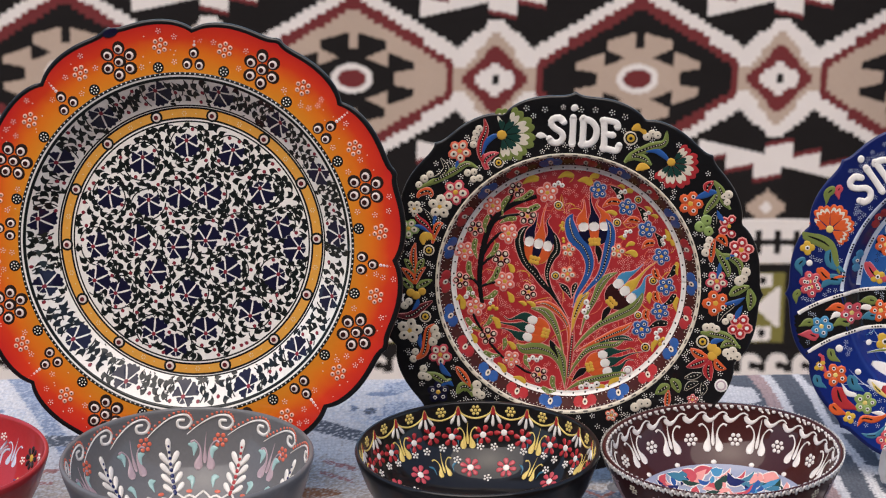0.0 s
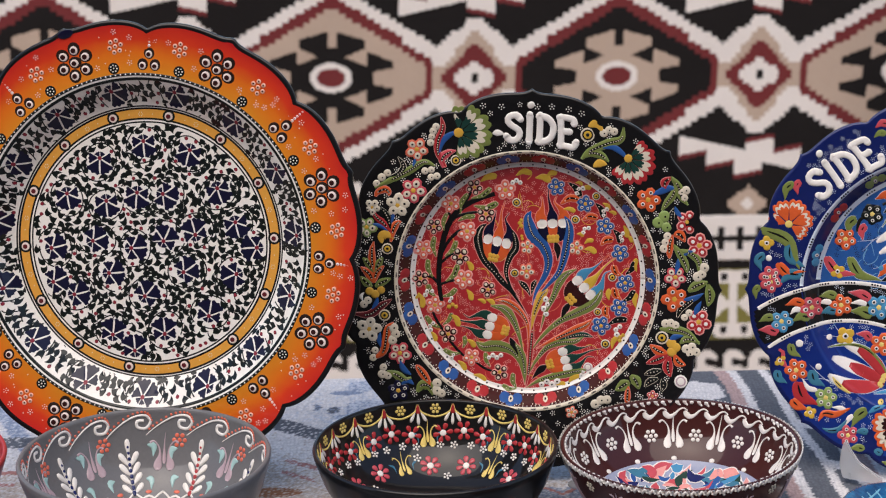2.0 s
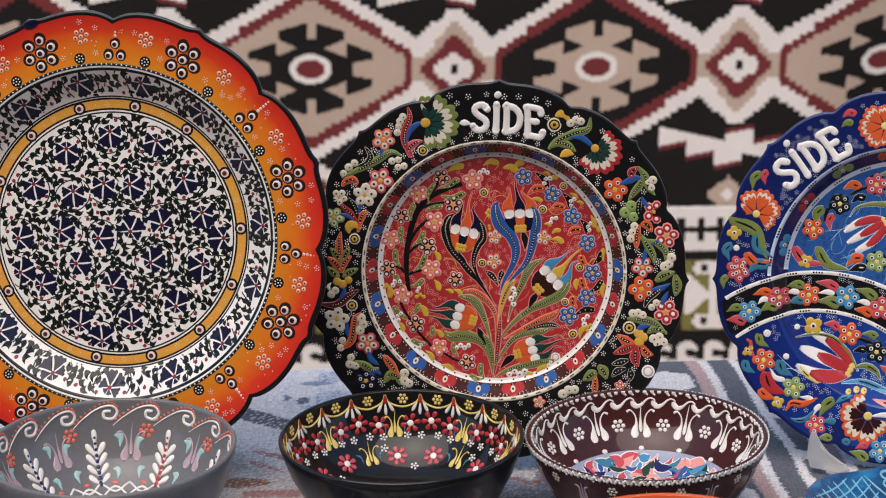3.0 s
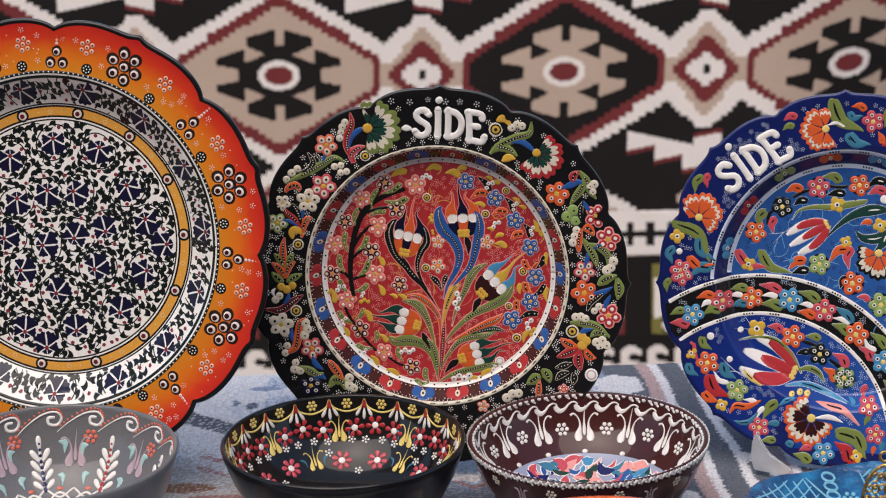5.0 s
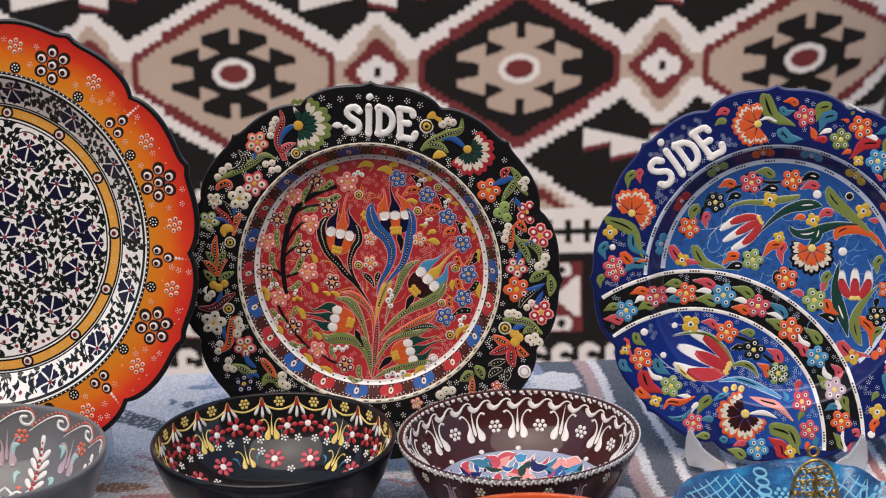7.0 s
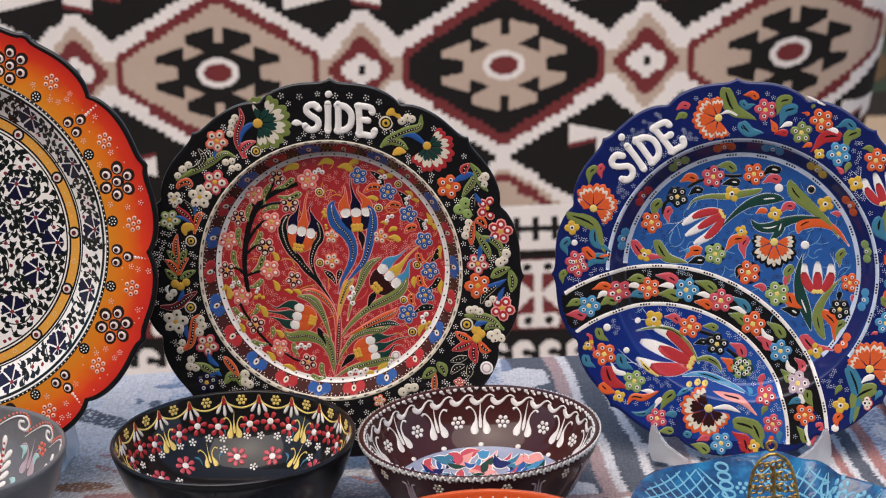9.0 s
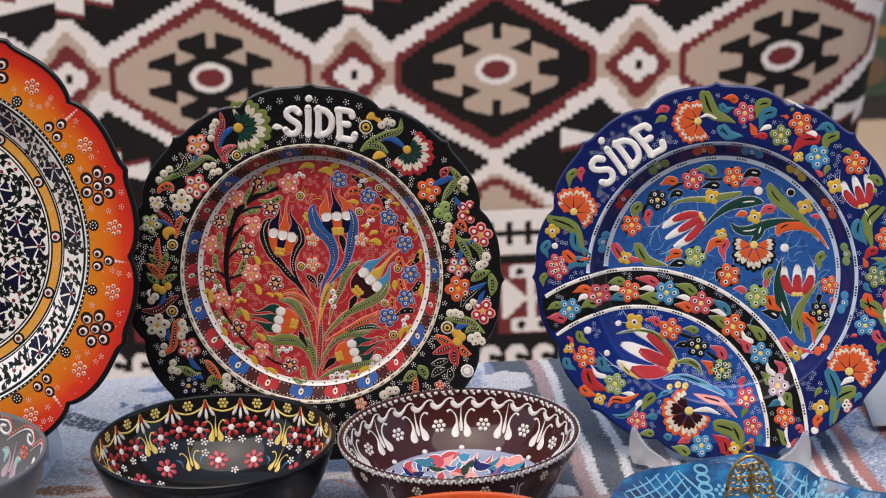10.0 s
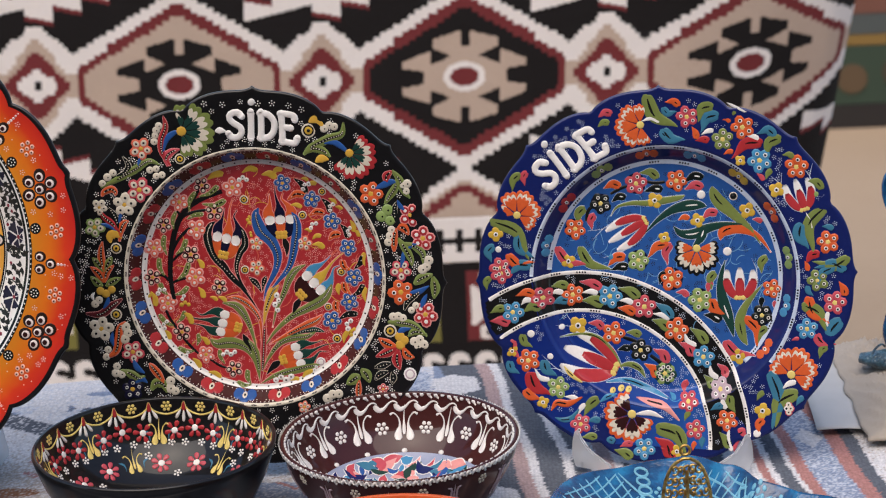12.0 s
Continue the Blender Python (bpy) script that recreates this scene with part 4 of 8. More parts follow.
SUNSET = sunset_mat()


def segment_mat():
    """Blue wash that lightens across the segment."""
    m, n, l, b = shader("blue_segment_wash", 0.4, 0.6)
    b.inputs["Specular IOR Level"].default_value = 0.05
    co, sp = n.new("ShaderNodeTexCoord"), n.new("ShaderNodeSeparateXYZ")
    l.new(co.outputs["Object"], sp.inputs[0])
    ad = n.new("ShaderNodeMath")
    ad.operation = "MULTIPLY_ADD"
    l.new(noise_tex(n, l, 40, 4), ad.inputs[0])
    ad.inputs[1].default_value = 0.05
    l.new(sp.outputs["X"], ad.inputs[2])
    mr = n.new("ShaderNodeMapRange")
    mr.inputs["From Min"].default_value, mr.inputs["From Max"].default_value = -0.10, 0.06
    l.new(ad.outputs[0], mr.inputs[0])
    l.new(ramp(n, l, mr.outputs[0], [(0.0, (0.007, 0.016, 0.13)), (0.5, (0.009, 0.032, 0.20)), (1.0, (0.022, 0.090, 0.33))]), b.inputs["Base Color"])
    return m


PAINT["segment"] = segment_mat()
ORANGE = Dish(0.1709, 0.1308, 0.1035, 0.0200, 65.4)
BLACK = Dish(0.1470, 0.1025, 0.0900, 0.0160, 88.0)
BLUE = Dish(0.1450, 0.1045, 0.0905, 0.0155, 92.0)
P = PAINT
orange_plate = tagged(empty("plate", plate_pose(-0.1955, 0.2281, 0.1998, 11, -9)), "large scalloped plate with orange-red rim and black-and-white floral centre", "plate", "display plates")
plate_body(ORANGE, [(0.095, P["white"]), (0.0965, P["black"]), (0.1030, P["amber"]), (0.1045, P["black"]), (0.130, P["white"]), (0.1322, P["black"]), (0.1675, SUNSET), (0.18, P["black"])], orange_plate)
black_plate = tagged(empty("plate", plate_pose(0.099, 0.2491, 0.1561, 8, -5)), "black scalloped souvenir plate with raised flowers and red centre", "plate", "display plates")
plate_body(BLACK, [(0.0905, P["red"]), (0.1018, P["umber"]), (0.16, P["black"])], black_plate)
blue_plate = tagged(empty("plate", plate_pose(0.4197, 0.2500, 0.1428, 14.5, -10)), "cobalt blue scalloped souvenir plate with raised flowers", "plate", "display plates")
plate_body(BLUE, [(0.0912, P["blue"]), (0.16, P["cobalt"])], blue_plate)


# ---- painting of the orange plate ----
op = Painter(ORANGE, orange_plate, "orange", 11)


def eye_drop(k, x, y, r, ang=0.0):
    k.dot(x + 0.10 * r * math.cos(ang), y + 0.10 * r * math.sin(ang), r * 0.98, "soot", 0.3, n=12, sx=1.10, turn=ang)
    k.dot(x - 0.02 * r, y - 0.10 * r, r * 0.64, "lily", 0.45, 0.30, 10, sx=1.08, turn=ang)
    k.dot(x - 0.10 * r, y - 0.14 * r, r * 0.42, "brown", 0.15, 0.72, 8)


def polar(r, deg):
    return r * math.cos(radians(deg)), r * math.sin(radians(deg))


for base in (66.3, 110.3, 155.9, 200.4, 245.2, 290.0, 335.3, 378.8):
    k = Ink(ORANGE)
    x, y = polar(148.2, base)
    eye_drop(k, x, y, 4.8)
    t0 = op.rng.uniform(0, 1)
    for i in range(6):
        dx, dy = polar(9.8, 60 * i + 57 * t0)
        eye_drop(k, x + dx, y + dy, 5.0, math.atan2(dy, dx))
    op.taken.append((x, y, 14.5))
    k.done("painted_rosette", orange_plate)
    k = Ink(ORANGE)
    tb = base + 21.0
    for r, d in ((147.0, 0), (138.2, 2.0), (138.2, -2.0)):
        x, y = polar(r, tb + d)
        eye_drop(k, x, y, 4.3, radians(tb))
        op.taken.append((x, y, 4.5))
    for i in range(5):
        x, y = polar(153.2 + 2.7 * i, tb)
        k.dot(x, y, 1.3 - 0.12 * i, "white", 0.5, n=7)
        k.bead(x, y, 0.5, "coral", 0.5)
        op.taken.append((x, y, 1.5))
    k.done("painted_trefoil", orange_plate)
    for d in (12.0, -13.0):
        k = Ink(ORANGE)
        x, y = polar(153.0, base + d)
        for i in range(7):
            dx, dy = polar(0 if i == 6 else 4.6, 60 * i + 20)
            k.dot(x + dx, y + dy, 1.85, "peach", 0.5, n=8)
            k.dot(x + dx, y + dy, 0.90, "brown", 0.1, 0.5, 6)
        op.taken.append((x, y, 6.5))
        k.done("painted_dot_flower", orange_plate)
    for d in (11.0, -11.5):
        k = Ink(ORANGE)
        x, y = polar(136.6, base + d)
        k.dot(x, y, 4.4, "ink", 0.25, n=14)
        for i in range(8):
            dx, dy = polar(0 if i == 7 else 2.5, 51.4 * i)
            k.bead(x + dx, y + dy, 0.62, "white", 0.27)
        op.taken.append((x, y, 4.6))
        k.done("painted_dotted_disc", orange_plate)
op.sprinkle(137, 165, 80, "lily", 1.75, 0.50, 0.8)
k = Ink(ORANGE)
for i in range(150):
    x, y = polar(op.rng.uniform(136, 165), op.rng.uniform(0, 360))
    if op.free(x, y, 1.0):
        k.bead(x, y, 0.5, "cream")
        op.taken.append((x, y, 1.2))
k.done("slip_speckle", orange_plate, "scattered single dots of slip", stuff=True)
op.ring(131.2, 0.95, "ink", dashes=210, dash_col="white", bead=0.62, name="beaded_ring")
op.ring(105.6, 0.60, "ink")
op.ring(93.3, 0.60, "ink")
for i in range(14):
    k = Ink(ORANGE)
    x, y = polar(99.2, 80.5 + 25.714 * i)
    k.dot(x, y, 4.9, "ink", 0.2, n=14)
    k.dot(x, y, 3.3, "lily", 0.3, 0.2, 12)
    k.dot(x - 0.3, y - 0.2, 1.9, "maroon", 0.12, 0.48, 10)
    k.done("painted_eye_dot", orange_plate)
k = Ink(ORANGE)
for i in range(14):
    for d, n in ((12.86, 6), (7.5, 1), (18.2, 1)):
        x, y = polar(99.4, 80.5 + 25.714 * i + d)
        for j in range(n):
            dx, dy = polar(1.5 if n > 1 else 0, 60 * j)
            k.bead(x + dx, y + dy, 0.42, "cream")
k.done("slip_dotting", orange_plate, stuff=True)


def pinwheel(painter, x, y, r, ang):
    """A navy fan-petalled flower whose heart sits off its middle."""
    k = Ink(painter.surf)
    a0 = radians(ang)
    hx, hy = x - 0.30 * r * math.cos(a0), y - 0.30 * r * math.sin(a0)
    for i in range(6):
        a = a0 + 2 * math.pi * (i + 0.5) / 6
        da = 0.50
        reach = r * (0.86 + 0.42 * math.cos(a - a0))
        pts = [(hx + 0.10 * r * math.cos(a), hy + 0.10 * r * math.sin(a))]
        for q, f in [(0.40, -0.80), (0.70, -0.90)] + [(0.98 if j % 2 else 0.89, j / 3 - 1) for j in range(7)] + [(0.70, 0.90), (0.40, 0.80)]:
            b = a + da * f + 0.10 * q
            pts.append((hx + reach * q * math.cos(b), hy + reach * q * math.sin(b)))
        k.blob(pts, "navy", 0.10, 0.05)
    k.dot(hx, hy, 1.7, "berry", 0.2, 0.08)
    painter.taken.append((x, y, r * 0.88))
    k.done("painted_pinwheel_flower", painter.parent)


def scrollwork(painter, r0, r1, gap, seed):
    """A thin stem coils round every flower; small thorn-shaped leaves and red buds ride on it and fill the ground between."""
    rng = random.Random(seed)
    flowers = [f for f in painter.taken if f[2] > 8 and r0 < math.hypot(f[0], f[1]) < r1]
    k, spots, vine = Ink(painter.surf), [], []

    def clear(x, y, room, edge=1.3):
        return r0 + edge < math.hypot(x, y) < r1 - edge and all((x - a) ** 2 + (y - b) ** 2 > (c + room) ** 2 for a, b, c in flowers)

    def thorn(x, y, t, side):
        """x, y: the middle; t: where the curled tip points."""
        ln = rng.uniform(1.20, 1.40) * gap
        if not clear(x, y, 0.30 * gap, 1.7) or any((x - p) ** 2 + (y - q) ** 2 < 0.96 * gap * gap for p, q in spots):
            return False
        spots.append((x, y))
        c, n = math.cos(t), math.sin(t)
        if len(spots) % 7 == 0:
            k.dot(x, y, 0.34 * gap, "berry", 0.12, n=8)
            k.bead(x - 0.3 * gap * c, y - 0.3 * gap * n, 0.55, "ink")
            return True

        def at(f, b):
            return x + ln * (f * c - side * b * n), y + ln * (f * n + side * b * c)

        fin = ((-0.48, -0.40), (-0.12, -0.48), (0.20, -0.40), (0.46, -0.12), (0.64, 0.38), (0.36, 0.20), (0.08, 0.19), (-0.14, 0.30), (-0.36, 0.50), (-0.46, 0.05))
        k.blob([at(f + rng.uniform(-0.05, 0.05), b + rng.uniform(-0.05, 0.05)) for f, b in fin], "ink", 0.05, 0.05)
        if rng.random() < 0.4:
            k.stroke(smooth_path([at(-0.45, -0.1), at(-0.75, 0.0), at(-0.98, 0.22)], 3), [0.42] * 7, "ink", 0.05)
        return True

    for fx, fy, fr in flowers:
        a0, q, run, way = rng.uniform(0, 6.28), fr + rng.uniform(3.3, 4.4), [], rng.choice((-1, 1))
        trail = [(fx + (q + 1.3 * math.sin(0.31 * i + fx)) * math.cos(a0 + way * 0.17 * i), fy + (q + 1.3 * math.sin(0.31 * i + fx)) * math.sin(a0 + way * 0.17 * i)) for i in range(36)]
        for p in trail + [(9e3, 9e3)]:
            if clear(*p, 1.1) and all((p[0] - a) ** 2 + (p[1] - b) ** 2 > 3.2 for a, b in vine):
                run.append(p)
                continue
            if len(run) > 3:
                k.stroke(run, [0.50] * len(run), "ink", 0.05)
            vine.extend(run)
            run = []
        for i in range(0, 36, 2):
            out = 1 if i % 4 else -1
            b = a0 + way * 0.17 * i
            thorn(trail[i][0] + out * 0.45 * gap * math.cos(b), trail[i][1] + out * 0.45 * gap * math.sin(b), b + way * (1.57 - 0.5 * out), way * out)
    for i in range(9000):
        x, y = polar(r1 * math.sqrt(rng.random()), rng.uniform(0, 360))
        if math.hypot(x, y) > r0:
            fx, fy, _ = min(flowers, key=lambda f: (f[0] - x) ** 2 + (f[1] - y) ** 2)
            way = 1 if fx * 7 % 2 < 1 else -1
            thorn(x, y, math.atan2(y - fy, x - fx) + way * rng.uniform(0.6, 2.0), way)
    k.done("scrollwork", painter.parent, "dark thorn leaves, thin stems and red buds", stuff=True)


def centre_flowers(painter, *spots):
    for x, y, ang in spots:
        pinwheel(painter, x, y, 11.2, ang)


centre_flowers(op, (-4, 75, 270), (31.6, 69, 250), (-39, 61, 265), (-65, 33, 275), (-34, 28, 270), (-10, 35, 260), (14, 36, 330), (55, 40, 285))
centre_flowers(op, (-42, 1, 20), (-75, -6, 10), (-11, -5, 0), (13, 4, 60), (36, 10, 100), (69, 14, 280), (-29, -25, 0), (-1.5, -40, 45), (30, -21, 30))
centre_flowers(op, (66, -24, 200), (-57, -42, 10), (-29, -70, 80), (12, -68, 90), (48, -53, 75), (82, -2, 180), (-12, -82, 90), (-74, -32, 20))
for i in range(15):
    x, y = polar(116.8, 101.5 + 24 * i)
    pinwheel(op, x, y, 10.8, 101.5 + 24 * i + (150 if i % 2 else 210))
scrollwork(op, 0, 92.5, 4.5, 5)
scrollwork(op, 106.5, 126.5, 4.4, 6)
op.ring(127.6, 1.1, "ink")

# ---- painting of the black plate ----
bp = Painter(BLACK, black_plate, "black", 21)
lettering(black_plate, BLACK, -16.6, 110.6, -2.5, 0.93)
bp.comma(2.6, "white", (-25.5, 116.7), (-21.5, 117.2), (-16.5, 116.2))
for tx in range(-22, 42, 5):
    for ty in (114, 120, 126, 133):
        bp.taken.append((tx, ty, 3.2))
for tx, ty in ((-32.5, 138.5), (-18.4, 137.6), (9.2, 137.6), (20.4, 137.6), (33.4, 135.6), (43.2, 132.4), (56.0, 127.0), (65.0, 123.0)):
    k = Ink(BLACK)
    for i in range(6):
        dx, dy = polar(2.0 if i else 0, 72 * i + tx)
        k.bead(tx + dx, ty + dy, 0.55, "white")
    bp.taken.append((tx, ty, 3.0))
    k.done("slip_dot_star", black_plate)
bp.flower(-84.2, 104.5, 8.5, "coral")
bp.flower(-87.5, 71.9, 9.5, "maroon")
bp.flower(-99.8, 60.4, 9.0, "cream")
bp.cluster("cream", 2.9, (-78.2, 87.3), (-73.5, 82.4), (-69.0, 83.3), (-73.3, 88.2))
bp.cluster("cream", 3.1, (-115.8, 77.8), (-111.7, 82.6), (-107.2, 86.0))
bp.cluster("cream", 2.8, (-73.5, 109.7), (-72.4, 114.6), (-71.3, 118.6), (-69.0, 122.1))
bp.flower(-119.7, 58.9, 6.2, "cream")
bp.flower(-124.2, 43.2, 7.6, "palegreen")
bp.comma(2.8, "orange", (-117.1, 67.4), (-114.8, 71.0), (-109.5, 73.1), (-106.5, 70.8), (-106.6, 67.7))
bp.comma(2.8, "red", (-61.8, 90.3), (-67.6, 100.6), (-67.7, 110.5), (-63.8, 121.6), (-65.1, 130.2))
bp.comma(3.1, "rose", (-64.0, 89.9), (-64.7, 97.0), (-60.1, 101.4), (-53.9, 103.2))
bp.comma(2.4, "blue", (-67.7, 99.7), (-64.2, 110.4), (-57.9, 116.1), (-52.1, 117.4))
bp.comma(2.8, "green", (-117.3, 74.6), (-102.6, 81.4), (-89.2, 88.4), (-78.8, 94.5), (-70.1, 91.3))
bp.comma(2.4, "ink", (-104.7, 83.3), (-97.6, 85.8), (-94.7, 91.6), (-98.8, 98.9))
bp.comma(1.4, "blue", (-87.8, 88.4), (-86.3, 93.7), (-85.3, 98.2))
bp.carnation(-51.7, 117.4, 26.5, 5, 84, "green")
bp.eye(-54.1, 95.6, 4.3, "yellow")
bp.comma(2.6, "red", (-103.6, 37.5), (-110.5, 45.7), (-116.9, 51.6), (-118.9, 57.1))
bp.comma(2.4, "ink", (-105.7, 41.1), (-106.8, 47.9), (-109.3, 53.8), (-112.7, 58.8))
bp.comma(2.8, "orange", (-105.6, 31.3), (-103.5, 41.1), (-100.7, 46.0), (-97.1, 47.3))
bp.comma(1.4, "blue", (-106.1, 44.7), (-103.6, 51.9), (-104.2, 60.9))
bp.comma(1.7, "blue", (-120.2, 45.8), (-113.6, 43.9), (-107.5, 39.8))
bp.comma(3.8, "gold", (-112.7, 30.4), (-112.6, 35.4), (-108.5, 37.1), (-103.3, 33.5))
bp.eye(-108.4, 25.9, 4.5, "yellow")
bp.comma(2.8, "orange", (-118.8, 6.1), (-120.3, 14.7), (-120.5, 23.7), (-118.9, 31.8))
bp.comma(2.8, "green", (-119.2, 7.0), (-123.0, 13.8), (-127.6, 18.9))
bp.comma(2.8, "green", (-118.8, 7.0), (-115.5, 13.8), (-112.2, 19.1))
bp.comma(3.3, "orange", (-119.5, -1.1), (-122.7, 5.7), (-129.6, 11.7))
bp.comma(2.8, "orange", (-119.0, -1.1), (-117.0, 7.0), (-111.0, 12.4))
bp.comma(2.8, "green", (-120.9, -4.3), (-125.1, -1.0), (-129.8, 4.0))
bp.comma(2.8, "green", (-118.2, -4.3), (-112.8, -0.7), (-105.9, 2.3))
bp.cluster("gold", 3.3, (-122.7, -7.9), (-118.4, -10.2), (-113.8, -7.0))
bp.comma(1.9, "blue", (-121.3, -22.3), (-117.7, -17.4), (-116.7, -12.0))
bp.comma(3.1, "maroon", (-135.1, -25.6), (-123.2, -26.3), (-113.3, -19.3), (-105.5, -14.4))
bp.cluster("cream", 3.1, (-127.4, -18.1), (-124.2, -15.1))
bp.comma(1.4, "white", (-128.2, -15.3), (-129.4, -11.7), (-127.1, -8.7))
bp.eye(-111.3, -27.0, 4.7, "yellow")
bp.flower(-123.5, -38.1, 9.5, "cream")
bp.comma(3.3, "orange", (-120.6, -61.6), (-112.9, -56.4), (-110.4, -46.4), (-108.9, -37.4), (-104.0, -32.7))
bp.comma(1.9, "blue", (-114.6, -52.3), (-115.8, -46.3), (-114.7, -40.5))
bp.cluster("cream", 3.8, (-104.5, -37.0), (-102.8, -42.0), (-105.6, -46.9))
bp.cluster("cream", 2.8, (-119.1, -54.9), (-120.6, -60.7))
bp.flower(-99.6, -57.4, 8.5, "maroon")
bp.comma(2.4, "blue", (-91.1, -74.7), (-97.1, -69.7), (-99.7, -61.9))
bp.cluster("cream", 3.3, (-112.7, -68.6), (-113.7, -73.9), (-109.3, -74.9))
bp.comma(3.1, "green", (-110.1, -71.8), (-102.6, -74.6), (-96.0, -78.8), (-90.7, -77.0))
bp.comma(3.1, "orange", (-74.8, -86.1), (-79.6, -76.8), (-84.5, -70.1), (-87.1, -66.6))
bp.comma(3.8, "green", (-86.4, -88.4), (-82.3, -82.9), (-76.5, -83.9), (-74.0, -90.7))
bp.cluster("cream", 3.8, (-70.7, -81.3), (-71.2, -87.1), (-67.3, -89.5))
bp.flower(-101.1, -87.2, 8.5, "navy")
bp.comma(2.4, "blue", (-98.8, -82.4), (-93.8, -79.3), (-88.9, -82.5))
bp.eye(47.7, 115.8, 5.7, "yellow")
bp.comma(3.8, "gold", (48.3, 122.5), (54.4, 124.3), (60.0, 118.0))
bp.cluster("cream", 3.1, (60.0, 117.2), (64.0, 119.8), (67.9, 118.5))
bp.comma(3.3, "green", (42.9, 96.8), (49.6, 103.0), (62.9, 109.1), (73.4, 112.7), (75.4, 122.1))
bp.comma(3.1, "green", (43.8, 98.1), (50.9, 101.6), (58.3, 99.8), (63.9, 94.9))
bp.comma(3.3, "gold", (52.0, 90.9), (56.9, 93.6), (62.6, 92.7))
bp.comma(2.4, "blue", (58.4, 105.6), (67.2, 106.0), (73.7, 102.0), (78.8, 96.3))
bp.carnation(78.9, 97.6, 22.5, -42, 84, "red")
bp.comma(3.1, "red", (107.8, 73.8), (107.0, 79.2), (111.9, 83.3))
bp.comma(2.8, "green", (111.5, 83.7), (117.1, 76.6), (120.0, 67.7), (124.8, 61.6))
bp.comma(2.8, "green", (116.2, 79.3), (113.5, 69.9), (108.6, 63.1), (104.6, 56.9))
bp.cluster("cream", 3.3, (119.6, 71.8), (121.8, 67.3), (123.1, 73.2))
bp.comma(2.8, "blue", (97.3, 69.3), (103.9, 72.0), (110.5, 74.7), (115.3, 73.9))
bp.flower(94.2, 65.3, 9.5, "orange")
bp.comma(2.4, "ink", (113.2, 42.7), (112.0, 51.6), (114.2, 59.2))
bp.cluster("palegreen", 4.3, (101.9, 47.5), (106.7, 52.4), (108.4, 44.0))
bp.comma(1.9, "blue", (121.6, 50.8), (116.8, 55.6), (114.7, 60.5))
bp.flower(124.6, 48.2, 9.0, "rose")
bp.flower(133.7, 30.0, 9.5, "rose")
bp.cluster("cream", 3.3, (109.2, 36.9), (107.8, 32.0), (106.5, 27.1))
bp.comma(3.8, "orange", (114.0, 37.8), (118.9, 38.3), (122.7, 32.5))
bp.comma(3.1, "orange", (110.8, 19.5), (110.9, 29.3), (113.2, 38.2))
bp.comma(2.8, "green", (114.0, 30.2), (118.7, 23.1), (123.5, 14.2), (124.3, 8.4))
bp.comma(2.8, "green", (118.3, 26.2), (127.5, 23.2), (133.1, 17.5), (133.5, 9.0))
bp.comma(1.9, "blue", (115.5, 6.5), (117.3, 13.7), (117.4, 19.5))
bp.comma(1.9, "blue", (121.8, 22.2), (125.7, 24.5), (130.1, 25.9))
bp.flower(115.5, 4.7, 8.1, "maroon")
bp.cluster("cream", 3.8, (137.5, 12.7), (135.7, 7.7), (132.6, 5.4))
bp.flower(114.9, -12.7, 10.0, "orange")
bp.comma(3.6, "green", (125.5, -6.4), (131.7, -1.7), (140.5, 1.7))
bp.comma(3.6, "green", (140.5, -0.1), (142.2, -9.0), (140.8, -17.5))
bp.comma(2.4, "blue", (121.5, -13.1), (129.4, -12.0), (137.4, -7.4))
bp.comma(2.1, "blue", (129.8, -26.8), (132.4, -20.0), (135.6, -13.7))
bp.comma(2.4, "ink", (117.0, -27.0), (120.1, -19.9), (126.3, -14.7), (132.1, -10.6))
bp.cluster("cream", 2.8, (122.7, -26.9), (126.3, -23.3))
bp.flower(133.7, -30.2, 9.5, "rose")
bp.cluster("cream", 3.6, (108.1, -32.0), (112.1, -31.6), (115.6, -33.3))
bp.comma(3.3, "green", (103.6, -36.3), (113.8, -36.9), (124.8, -39.4), (134.5, -47.5))
bp.comma(2.8, "green", (119.5, -47.6), (125.2, -43.9), (134.5, -46.2))
bp.eye(105.4, -43.3, 5.2, "yellow")
bp.comma(2.4, "blue", (111.1, -47.2), (115.1, -42.7), (122.2, -41.2))
bp.cluster("gold", 3.8, (112.8, -47.7), (113.2, -54.4), (116.3, -50.8))
bp.comma(3.8, "orange", (109.7, -55.8), (102.6, -53.6), (95.9, -49.0))
bp.comma(3.6, "red", (110.1, -56.7), (102.6, -60.4), (93.2, -64.0))
bp.comma(4.0, "red", (111.4, -57.6), (110.0, -66.6), (112.2, -74.0))
bp.comma(3.6, "orange", (115.0, -56.2), (118.5, -62.4), (124.2, -64.3))
bp.cluster("cream", 3.8, (124.3, -51.9), (128.7, -50.0), (126.9, -55.3), (131.8, -53.9))
bp.comma(2.6, "ink", (105.1, -68.9), (98.5, -70.8), (91.8, -72.6))
bp.comma(2.6, "ink", (102.9, -75.7), (96.2, -78.0), (92.2, -82.6))
bp.comma(2.6, "ink", (106.0, -75.6), (106.8, -80.4), (105.5, -85.8))
bp.eye(120.2, -77.4, 5.2, "white")
bp.comma(4.3, "green", (80.2, -78.6), (75.7, -81.5), (69.4, -85.9))
bp.comma(3.8, "green", (81.1, -73.6), (85.5, -78.1), (87.7, -84.4))
bp.comma(2.4, "orange", (78.2, -97.5), (78.8, -89.9), (79.3, -81.3))
bp.cluster("cream", 3.8, (53.6, -96.9), (58.1, -93.7), (62.7, -93.3))
bp.flower(35.1, -103.7, 4.7, "coral")
bp.flower(98.3, -89.6, 4.3, "rose")
